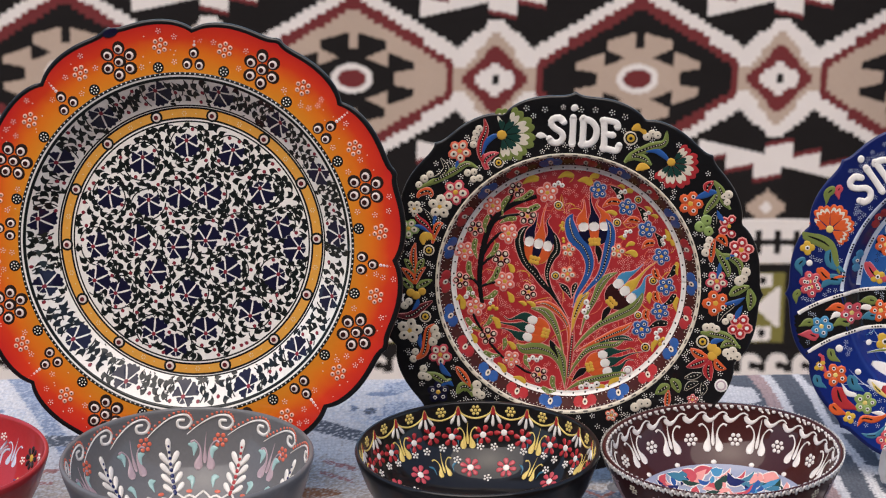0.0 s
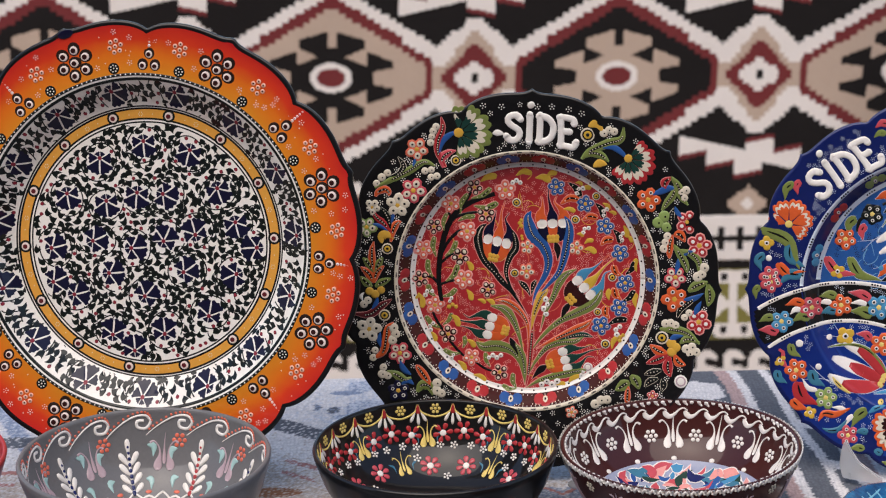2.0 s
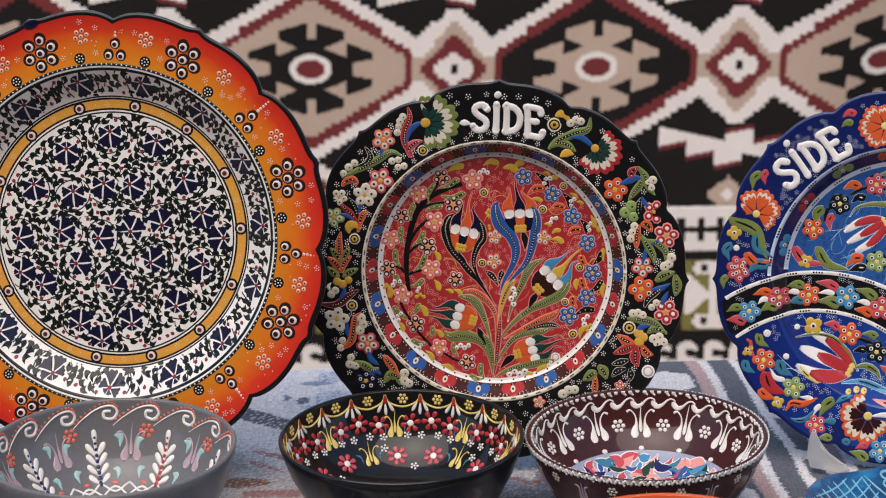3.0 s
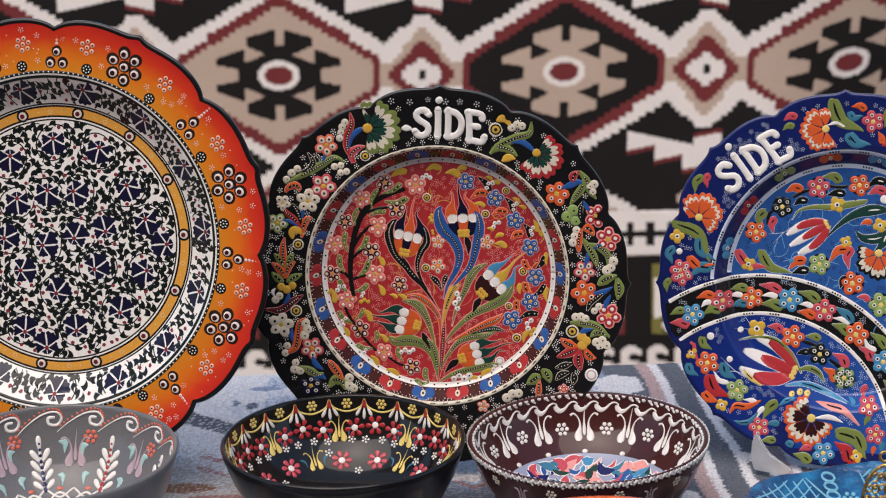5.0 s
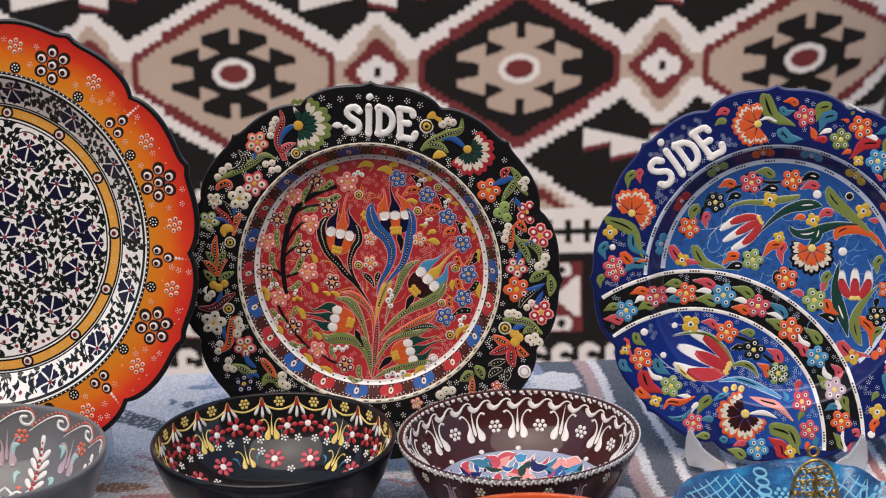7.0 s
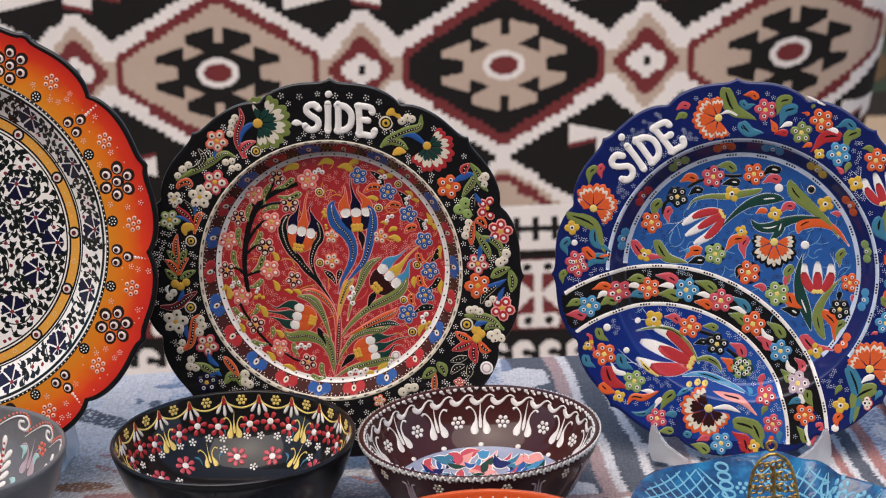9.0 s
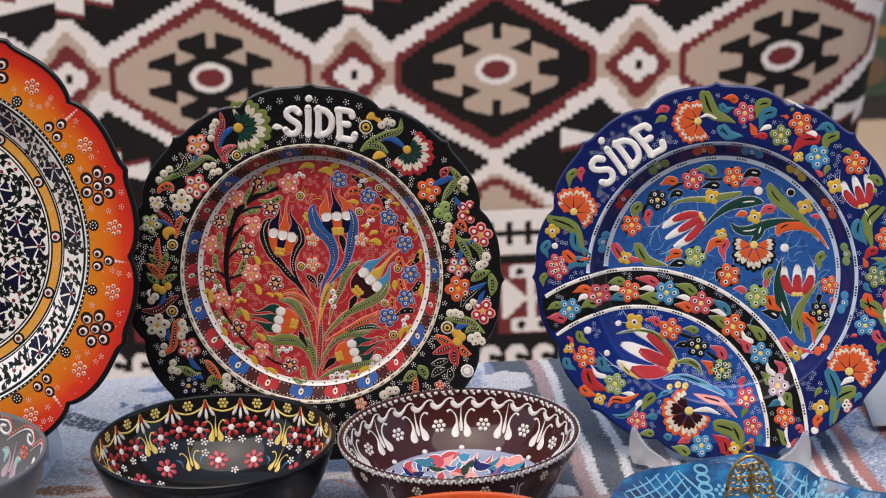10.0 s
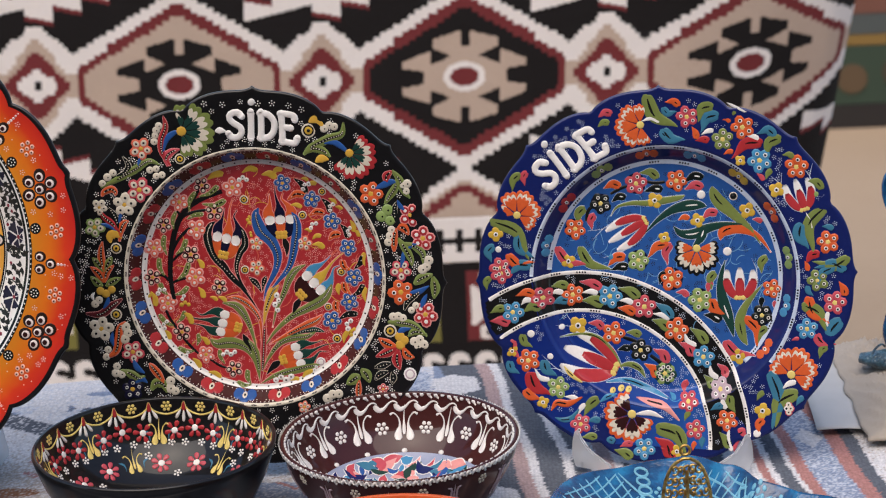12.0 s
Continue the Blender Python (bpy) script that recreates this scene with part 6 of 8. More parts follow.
up.tulip(108.9, 52.2, 101.9, 73.4, 17.8, "red")
up.flower(101.8, 86.2, 9.2, "orange")
up.leaf(92.4, 95.5, 99.2, 93.8, 4.1, 0.2, "green")
up.leaf(111.2, 75.2, 121.4, 70.1, 3.4, 0.2, "green")
up.spot(116.9, 65.3, 2.2, "palegreen")
up.leaf(115.0, 24.1, 124.0, 54.9, 5.1, 0.25, "green")
up.leaf(109.9, 25.8, 105.6, 41.1, 5.4, 0.2, "teal")
up.leaf(123.3, 40.3, 130.1, 38.7, 4.8, 0.1, "teal")
up.flower(126.5, 28.2, 8.8, "orange")
up.leaf(110.9, 13.0, 119.3, 19.1, 3.7, 0.2, "red")
up.leaf(119.3, 12.2, 141.2, 15.8, 4.4, -0.2, "green")
up.leaf(120.2, 8.8, 138.8, 7.2, 4.1, 0.2, "teal")
up.leaf(109.3, 12.2, 111.0, 6.1, 3.7, 0.1, "orange")
up.leaf(110.6, 48.8, 114.1, 39.4, 1.7, 0.1, "white")
up.flower(7.7, 74.4, 8.5, "orange")
up.bloom(24.5, 43.1, 5.8, "yellow")
up.leaf(29.7, 45.8, 39.2, 49.3, 3.7, 0.2, "rose")
up.leaf(10.6, 43.9, 17.5, 44.8, 3.7, 0.2, "orange")
up.bloom(63.4, 51.3, 6.5, "yellow")
up.eye(52.4, 62.5, 3.4, "ink")
up.spot(27.3, 63.5, 3.4, "white")
up.carnation(24.0, 21.1, 21.6, 270, 92, "edged")
up.spot(48.0, 19.0, 3.4, "white")
up.leaf(15.6, 74.4, 27.7, 77.1, 3.4, 0.2, "ink")
up.leaf(16.5, 68.4, 27.7, 69.3, 3.7, 0.2, "rose")
up.leaf(68.6, 44.4, 74.6, 42.7, 3.1, 0.1, "rose")
up.leaf(74.9, 4.5, 78.3, 14.9, 3.4, 0.2, "green")
up.leaf(22.0, 23.1, 29.7, 37.1, 3.4, -0.1, "deepgreen")
up.flower(119.0, -1.8, 8.4, "green")
up.leaf(114.7, -12.8, 111.2, -6.7, 3.5, 0.2, "teal")
up.leaf(125.4, -33.0, 112.1, -16.3, 4.6, 0.2, "orange")
up.leaf(124.5, -37.8, 108.7, -21.8, 4.9, -0.2, "green")
up.flower(132.2, -18.8, 9.1, "rose")
up.leaf(136.3, -3.8, 140.0, -12.5, 3.9, 0.1, "orange")
up.leaf(130.7, -51.5, 135.8, -32.9, 5.6, 0.2, "teal")
up.leaf(127.1, -37.5, 127.0, -26.8, 1.8, 0.1, "white")
up.flower(111.1, -39.7, 8.4, "sky")
up.leaf(130.7, -50.6, 118.5, -44.6, 4.6, 0.2, "rose")
up.leaf(100.2, -48.4, 104.6, -47.4, 4.2, 0.1, "rose")
up.carnation(99.2, -75.5, 22.5, 66, 92, "orange")
up.leaf(121.3, -60.5, 126.4, -53.3, 4.6, 0.2, "green")
up.leaf(93.5, -85.8, 102.2, -81.2, 2.3, 0.1, "white")
up.leaf(85.8, -113.6, 83.7, -76.2, 5.3, -0.15, "teal")
up.leaf(88.4, -111.8, 102.3, -90.1, 6.0, 0.25, "green")
up.leaf(104.1, -98.1, 108.5, -92.7, 4.2, 0.1, "teal")
up.leaf(73.4, -95.1, 77.7, -89.7, 5.3, 0.1, "green")
up.bloom(77.3, -104.3, 6.3, "yellow")
up.bloom(95.9, -101.9, 6.0, "rose")
up.leaf(74.4, -120.1, 77.8, -111.0, 4.9, 0.2, "orange")
up.spot(73.2, -121.9, 3.0, "white")
up.leaf(119.0, -5.7, 131.1, 8.5, 3.5, 0.2, "teal")
up.tulip(58.1, -18.6, 57.9, 3.0, 20.2, "red")
up.flower(82.9, -9.9, 7.4, "orange")
up.flower(75.4, -31.0, 8.4, "ink")
up.flower(26.8, -19.6, 9.5, "palegreen")
up.flower(4.1, -3.2, 9.5, "orange")
up.leaf(71.8, -53.2, 63.5, -33.9, 4.2, -0.2, "orange")
up.leaf(66.6, -62.1, 47.6, -53.1, 4.6, 0.2, "rose")
up.bloom(57.2, -63.7, 6.3, "yellow")
up.leaf(44.7, -29.7, 35.7, -19.8, 4.9, 0.2, "orange")
up.leaf(32.2, -31.6, 43.0, -35.1, 4.2, 0.1, "ink")
up.leaf(72.7, -51.3, 78.9, -41.4, 3.9, 0.2, "green")
up.leaf(33.0, -12.7, 35.6, -5.5, 3.9, 0.1, "rose")
up.leaf(75.0, -23.8, 75.8, -17.5, 3.9, 0.1, "ink")
up.leaf(35.6, -9.0, 38.2, 1.8, 3.5, 0.2, "green")
up.leaf(-4.8, -6.0, -1.2, 1.4, 3.5, 0.1, "ink")
up.leaf(9.6, -13.9, 16.9, -16.5, 3.2, 0.2, "rose")
up.leaf(84.9, -24.3, 85.7, -19.9, 2.8, 0.1, "rose")
up.flower(8.0, -43.7, 9.8, "orange")
up.flower(29.7, -64.7, 9.1, "sky")
up.flower(44.0, -88.7, 8.8, "lilac")
up.flower(49.7, -112.6, 8.4, "orange")
up.leaf(21.5, -43.5, 31.5, -53.3, 4.2, 0.1, "green")
up.leaf(12.5, -54.5, 20.7, -63.4, 4.6, 0.2, "rose")
up.leaf(42.3, -71.2, 47.2, -79.4, 4.2, 0.2, "rose")
up.leaf(31.6, -80.3, 36.9, -88.0, 4.9, 0.1, "green")
up.leaf(38.2, -103.9, 46.1, -101.0, 4.6, 0.1, "teal")
up.leaf(54.9, -104.4, 51.3, -93.7, 4.2, 0.1, "green")
up.leaf(45.3, -123.4, 51.6, -133.2, 4.6, 0.1, "green")
up.leaf(56.0, -133.1, 63.0, -120.3, 4.6, 0.2, "rose")
up.leaf(15.2, -47.3, 23.3, -55.3, 2.3, -0.2, "white")
up.leaf(35.1, -72.2, 40.8, -80.7, 2.3, -0.2, "white")
up.leaf(46.0, -94.7, 48.7, -102.8, 2.3, -0.1, "white")
up.leaf(51.4, -119.7, 53.4, -134.9, 2.3, -0.1, "white")
up.flower(19.0, -98.7, 8.1, "rose")
up.flower(24.9, -120.3, 7.7, "rose")
up.leaf(15.1, -91.7, 17.3, -84.3, 4.2, 0.2, "rose")
up.leaf(16.9, -112.4, 20.4, -106.8, 4.2, 0.1, "green")
up.leaf(4.4, -93.5, 7.8, -97.8, 3.9, 0.1, "sky")
up.leaf(-0.9, -118.2, 15.2, -132.2, 5.3, 0.2, "green")
up.flower(-0.8, -78.3, 8.8, "palegreen")
up.leaf(0.1, -136.1, 9.0, -143.1, 4.6, 0.1, "red")
up.leaf(23.3, -135.6, 25.0, -130.1, 3.9, 0.1, "orange")
up.bloom(10.8, -137.7, 5.3, "yellow")
up.leaf(30.3, -133.6, 31.2, -126.4, 3.5, 0.1, "teal")
up.flower(-129.0, 1.0, 8.4, "rose")
up.leaf(-119.6, 3.8, -108.7, 7.5, 4.6, 0.2, "teal")
up.leaf(-140.4, -10.9, -138.1, -2.8, 3.9, 0.2, "green")
up.flower(-119.8, -30.0, 8.8, "sky")
up.flower(-96.8, -18.8, 8.8, "rose")
up.flower(-74.0, -16.8, 8.8, "orange")
up.flower(-44.6, -17.7, 9.8, "sky")
up.flower(-17.2, -25.7, 9.5, "rose")
up.leaf(-115.0, -16.3, -103.6, -15.3, 3.5, 0.15, "orange")
up.leaf(-109.5, -28.5, -98.3, -26.4, 4.2, 0.2, "green")
up.leaf(-88.2, -23.0, -77.7, -21.5, 4.6, 0.1, "teal")
up.leaf(-89.2, -10.0, -78.7, -9.6, 3.9, 0.1, "green")
up.leaf(-65.9, -6.7, -52.2, -11.1, 3.9, 0.1, "rose")
up.leaf(-64.0, -21.3, -50.3, -23.8, 4.9, 0.1, "green")
up.leaf(-34.9, -11.7, -22.2, -17.9, 4.2, 0.1, "green")
up.leaf(-35.8, -27.2, -24.9, -30.7, 3.9, 0.1, "orange")
up.leaf(-6.0, -24.1, 4.0, -33.8, 4.2, 0.1, "teal")
up.leaf(-8.6, -36.7, 2.2, -42.9, 4.9, 0.1, "green")
up.leaf(-135.8, -29.8, -126.8, -26.9, 4.2, 0.1, "green")
up.leaf(-135.0, -37.0, -123.1, -38.7, 4.9, 0.1, "rose")
up.leaf(-112.2, -23.1, -105.9, -20.2, 2.3, 0.2, "white")
up.leaf(-90.8, -15.6, -82.3, -15.1, 2.3, 0.1, "white")
up.leaf(-65.0, -14.8, -54.9, -15.3, 2.3, 0.1, "white")
up.leaf(-35.8, -20.9, -26.7, -22.6, 2.3, 0.1, "white")
up.leaf(-8.6, -31.3, 2.2, -34.8, 2.3, 0.1, "white")
up.flower(-107.3, -68.1, 9.1, "orange")
up.leaf(-115.7, -64.7, -119.4, -53.0, 4.2, 0.2, "rose")
up.leaf(-105.8, -56.4, -112.2, -48.3, 3.5, 0.2, "green")
up.bloom(-120.1, -60.7, 5.0, "yellow")
up.leaf(-115.8, -77.4, -122.1, -69.4, 4.2, 0.2, "teal")
up.leaf(-86.7, -78.6, -94.9, -68.8, 5.3, 0.2, "teal")
up.spot(-105.3, -46.9, 3.0, "white")
up.spot(-82.4, -42.3, 2.3, "white")
up.spot(-89.9, -64.7, 2.5, "white")
up.flower(-83.5, -89.0, 8.8, "palegreen")
up.leaf(-92.1, -93.1, -105.7, -78.9, 5.6, 0.2, "red")
up.leaf(-99.4, -97.9, -109.4, -91.8, 4.2, 0.1, "orange")
up.bloom(-95.2, -101.0, 4.9, "yellow")
up.comma(1.9, "green", (-33.8, -76.1), (-41.1, -62.7), (-52.9, -51.2), (-66.4, -47.8), (-83.5, -50.1))
up.comma(2.6, "green", (-36.5, -73.0), (-28.0, -71.5), (-20.4, -75.0), (-15.8, -82.1))
up.comma(2.6, "sky", (2.8, -97.1), (-14.4, -89.7), (-30.2, -84.2), (-46.5, -85.1))
up.cluster("straw", 2.4, (-40.7, -91.2), (-34.5, -89.9), (-28.8, -90.8))
up.comma(3.0, "pink", (12.5, -113.7), (0.8, -103.0), (-11.1, -99.6), (-22.0, -96.4))
up.comma(2.2, "white", (-22.3, -109.2), (-10.7, -108.0), (0.0, -111.8))
up.comma(2.2, "straw", (-64.4, -85.0), (-70.7, -80.6), (-75.7, -76.2), (-79.7, -70.9))
up.comma(2.2, "sky", (-50.0, -99.9), (-44.2, -95.8), (-37.0, -93.7))
up.comma(3.0, "orange", (-64.3, -96.6), (-75.4, -101.7), (-84.4, -101.3), (-88.7, -107.6))
up.comma(2.2, "teal", (-66.0, -105.5), (-73.0, -113.2), (-79.7, -114.6), (-85.5, -112.9))
up.tulip(-37.9, -76.2, -73.9, -60.2, 26.8, "red")
up.leaf(-61.4, -108.7, -52.4, -97.7, 4.2, 0.1, "green")
up.flower(-65.3, -117.8, 8.1, "rose")
up.leaf(-62.2, -127.8, -52.3, -128.4, 4.9, 0.1, "green")
up.leaf(-58.6, -115.0, -50.5, -114.8, 4.2, 0.1, "teal")
up.carnation(-24.9, -109.2, 23.5, 222, 98, "ember")
up.leaf(-47.7, -130.1, -38.8, -130.7, 4.2, 0.1, "teal")
up.leaf(-32.5, -134.2, -24.4, -132.2, 3.5, 0.1, "rose")
up.leaf(-36.1, -138.0, -25.2, -143.1, 5.3, 0.1, "green")
up.flower(-14.9, -136.1, 8.8, "sky")
up.leaf(15.8, -135.7, -3.9, -120.0, 6.0, -0.2, "green")
up.leaf(-3.9, -129.0, 5.1, -141.4, 5.3, 0.2, "red")
up.leaf(-101.2, -76.1, -91.2, -83.2, 2.1, -0.2, "white")
up.leaf(-76.7, -96.4, -67.7, -98.9, 2.1, 0.1, "white")
up.leaf(-66.8, -108.8, -62.3, -102.4, 2.1, 0.1, "white")
up.flower(-41.5, -46.9, 9.1, "orange")
up.flower(-19.9, -60.2, 8.8, "ink")
up.flower(-0.2, -78.3, 8.8, "deepgreen")
up.leaf(-59.4, -39.3, -50.2, -43.2, 4.6, 0.2, "rose")
up.leaf(-29.4, -46.2, -20.3, -48.2, 3.9, 0.1, "green")
up.leaf(-36.6, -59.9, -28.3, -58.9, 4.2, 0.1, "ink")
up.leaf(-7.6, -60.3, 0.6, -69.2, 4.6, 0.2, "rose")
up.leaf(-14.7, -72.2, -7.4, -81.2, 4.6, 0.2, "orange")
up.bloom(-69.8, -41.3, 7.4, "yellow")
up.stem(1.6, "black", (-33.9, -49.9), (-23.0, -53.3))
up.stem(1.6, "black", (-12.1, -64.0), (-4.8, -69.3), (0.6, -72.8))


def over_arc(x, y):
    return math.hypot(x - ARC[0], y - ARC[1])


up.plume(4.4, "deepgreen", (-18.6, 30.8), (-7.4, 42.6), (3.8, 50.8), (15.0, 54.5), (25.3, 55.4), (31.5, 54.2))
up.plume(2.8, "green", (-44.2, 45.9), (-38.9, 53.2), (-27.6, 56.4), (-14.2, 56.5), (-0.7, 58.8), (10.5, 61.1), (14.4, 62.9))
up.plume(4.2, "deepgreen", (66.3, 40.6), (55.2, 40.5), (44.1, 39.9), (33.0, 37.2), (21.8, 32.5), (11.5, 32.9), (5.6, 38.3))
up.plume(5.2, "green", (74.3, 24.6), (68.5, 33.4), (59.6, 42.3), (49.3, 51.2), (40.4, 59.1), (36.7, 65.8), (35.8, 70.2))
up.plume(5.0, "orange", (82.3, 18.4), (72.9, 30.3), (61.8, 36.1), (50.7, 37.3), (44.1, 33.6), (42.4, 27.8))
up.plume(4.8, "deepgreen", (46.4, 12.2), (43.8, 1.9), (43.1, -10.2), (45.8, -23.7), (49.9, -34.8), (53.5, -48.3))
up.plume(4.2, "green", (76.3, -6.2), (69.3, -14.3), (61.4, -25.7), (58.3, -36.9), (60.7, -48.1), (64.3, -54.8))
up.row(138.5, 4.6, "ice", 1.45, 0.42)
up.sprinkle(106, 137, 170, "ice", 1.45, 0.40, -0.3, lambda x, y: abs(over_arc(x, y) - 133) > 4 and abs(over_arc(x, y) - 103) > 4)
up.sprinkle(3, 92, 90, "ice", 1.4, 0.38, -0.6, lambda x, y: over_arc(x, y) < 130 and abs(over_arc(x, y) - 103) > 4)
up.sprinkle(3, 84, 90, "navy", 1.35, 0.42, -0.5, lambda x, y: over_arc(x, y) > 137)
up.tendrils(84, 130, "pale", lambda x, y: over_arc(x, y) > 136)
up.tendrils(100, 70, "sky", lambda x, y: over_arc(x, y) < 98)


k = Ink(BLUE)
k.blob([(47.5, 136.2), (52.0, 135.0), (57.0, 132.6), (63.5, 128.6), (61.5, 128.2), (56.0, 130.6), (51.0, 133.2)], "white", 0.3, 0.05)
k.done("glaze_chip", blue_plate, "bare white chip in the rim")
# small dark blue mark near a point of the rim
k = Ink(ORANGE)
k.dot(-57.6, 160.6, 3.4, "navy", 0.4, 0.05, 10, sx=1.9, turn=0.35)
k.done("rim_mark", orange_plate, "dark blue mark on the rim")


# ---- bowls ----
class Bowl:
    """A turned bowl; the inner wall runs from the rim (s = 0) down to the middle."""

    def __init__(self, rim, height, foot=0.42, wall=0.0034):
        self.rim, self.height, self.foot, self.wall = rim, height, foot, wall
        self.prof = []
        for k in range(25):
            t = k / 24
            r = (rim - wall) * math.cos(t * math.pi / 2) ** 0.62
            z = height - 0.001 - (height - 0.010) * math.sin(t * math.pi / 2) ** 1.25
            self.prof.append((max(r, 0.0005), z))
        self.len = [0.0]
        for (r0, z0), (r1, z1) in zip(self.prof, self.prof[1:]):
            self.len.append(self.len[-1] + math.hypot(r1 - r0, z1 - z0))

    def inner(self, s):
        k = next((i for i in range(1, 24) if self.len[i] >= s), 24)
        f = (s - self.len[k - 1]) / (self.len[k] - self.len[k - 1])
        (r0, z0), (r1, z1) = self.prof[k - 1], self.prof[k]
        dr, dz = r1 - r0, z1 - z0
        q = math.hypot(dr, dz)
        return r0 + dr * f, z0 + dz * f, dz / q, -dr / q

    def at(self, x, y, h=0.0):
        """x: metres along the rim from the back of the bowl to the right; y: minus the way down the wall."""
        r, z, nr, nz = self.inner(max(0.0, -y))
        a = math.pi / 2 - x / self.rim
        rr = r + h * nr
        return (rr * math.cos(a), rr * math.sin(a), z + h * nz)

    def body(self, mat, parent, rim_mat=None):
        R, H, w = self.rim, self.height, self.wall
        outer = [(R * self.foot * 0.9, 0.002), (R * self.foot, 0.0), (R * self.foot + 0.002, 0.004), (R * 0.62, 0.010), (R * 0.80, H * 0.36), (R * 0.92, H * 0.66), (R * 0.985, H * 0.90), (R, H - 0.002)]
        prof = [(0.001, 0.003)] + outer + [(R - w * 0.35, H), (R - w * 0.8, H - 0.0004)] + self.prof
        verts, faces = lathe(prof, 96)
        return link_mesh("bowl_body", verts, faces, [mat], parent)


def bowl_thing(x, y, rim, height, mat, label):
    e = tagged(empty("bowl", pose(x, y, 0.0)), label, "bowl", "row of bowls")
    b = Bowl(rim, height)
    b.body(mat, e)
    return e, b


maroon_bowl, MB = bowl_thing(0.209, 0.136, 0.090, 0.066, P["umber"], "dark maroon ceramic bowl with raised white tulip pattern")
black_bowl, BB = bowl_thing(0.026, 0.129, 0.0915, 0.072, P["black"], "black ceramic bowl with red flowers and yellow garland")
grey_bowl, GB = bowl_thing(-0.187, 0.100, 0.0930, 0.081, P["grey"], "grey ceramic bowl with white and red raised pattern")
red_bowl, RB = bowl_thing(-0.388, 0.130, 0.094, 0.070, P["red"], "red ceramic bowl with painted flowers")
coral_bowl, CB = bowl_thing(0.207, -0.073, 0.090, 0.070, P["orange"], "orange ceramic bowl with white dotted rim")


# ---- painting of the bowls; x runs along the rim from the back, y down the inner wall, in millimetres ----
class Outside:
    """The outer wall of a bowl; x along the rim from the front, y minus the way down from the rim."""

    def __init__(self, bowl):
        self.b = bowl

    def at(self, x, y, h=0.0):
        b = self.b
        t = min(0.9, max(0.0, -y / b.height))
        rows = ((0.0, 1.0), (0.10, 0.985), (0.34, 0.92), (0.64, 0.80), (0.86, 0.62), (1.0, 0.42))
        k = next(i for i in range(5) if t <= rows[i + 1][0])
        f = (t - rows[k][0]) / (rows[k + 1][0] - rows[k][0])
        r = b.rim * (rows[k][1] + (rows[k + 1][1] - rows[k][1]) * f) + h + 0.0002
        a = -math.pi / 2 + x / b.rim
        return (r * math.cos(a), r * math.sin(a), b.height * (1 - t))


def around(bowl, deg):
    return radians(deg) * bowl.rim * 1000


def daisy(bowl, parent, x, y, r, col, heart, n=7, base=0.0):
    k = Ink(bowl)
    sq = bowl.inner(-y / 1000)[0] / bowl.rim
    k.dot(x, y, r * 0.34, heart, 0.5, 0.1, 10, sx=1 / sq)
    eye = k.done("painted_daisy", parent)
    for i in range(n):
        k = Ink(bowl)
        a = 2 * math.pi * i / n + base
        pts = [(x + (px - x) / sq, py) for px, py in teardrop(x + 0.28 * r * math.cos(a), y + 0.28 * r * math.sin(a), a, 0.76 * r, 0.34 * r, 10)]
        k.blob(pts, col, 0.6)
        k.done("petal", eye)


def dots7(bowl, parent, x, y, r, bead, col, name="painted_dot_flower", n=6):
    k = Ink(bowl)
    sq = bowl.inner(-y / 1000)[0] / bowl.rim
    for i in range(n + 1):
        q = 0 if i == n else r
        k.dot(x + q * math.cos(2 * math.pi * i / n) / sq, y + q * math.sin(2 * math.pi * i / n), bead, col, 0.5, n=7, sx=1 / sq)
    k.done(name, parent)


def drawn_tulip(bowl, parent, x, y, s, col, leaf=None, thick=1.0):
    """Three drawn stamens flaring up from two drops that meet in a bulb."""
    k = Ink(bowl)
    sq = bowl.inner(-y / 1000)[0] / bowl.rim

    H = 1.25 * s

    def q(u, v):
        return (x + u * H / sq, y + 0.98 * s + v * H)

    wt = thick / 2.0 * H * 0.048
    for d in (-1, 1):
        k.stroke(smooth_path([q(0.40 * d, -0.05), q(0.29 * d, 0.0), q(0.16 * d, -0.17), q(0.125 * d, -0.42), q(0.185 * d, -0.68), q(0.195 * d, -0.90)], 16),
                 [wt * e for e in (0.9, 0.85, 0.7, 0.6, 0.55, 0.5, 0.5, 0.55, 0.65, 0.85, 1.2, 1.8, 2.5, 3.1, 3.4, 3.0, 1.4)], col, 0.7)
    k.stroke(smooth_path([q(0.03, 0.27), q(0, -0.15), q(0, -0.70)], 12), [wt * e for e in (0.15, 0.2, 0.25, 0.3, 0.35, 0.4, 0.5, 0.65, 0.9, 1.2, 1.45, 1.4, 0.7)], col, 0.6)
    if leaf:
        for d in (-1, 1):
            k.stroke(smooth_path([q(0.62 * d, -0.25), q(0.42 * d, -0.40), q(0.40 * d, -0.72)], 6), [0.2, 0.7, 1.0, 0.9, 0.6, 0.35, 0.15], leaf, 0.3)
    k.done("painted_tulip", parent)


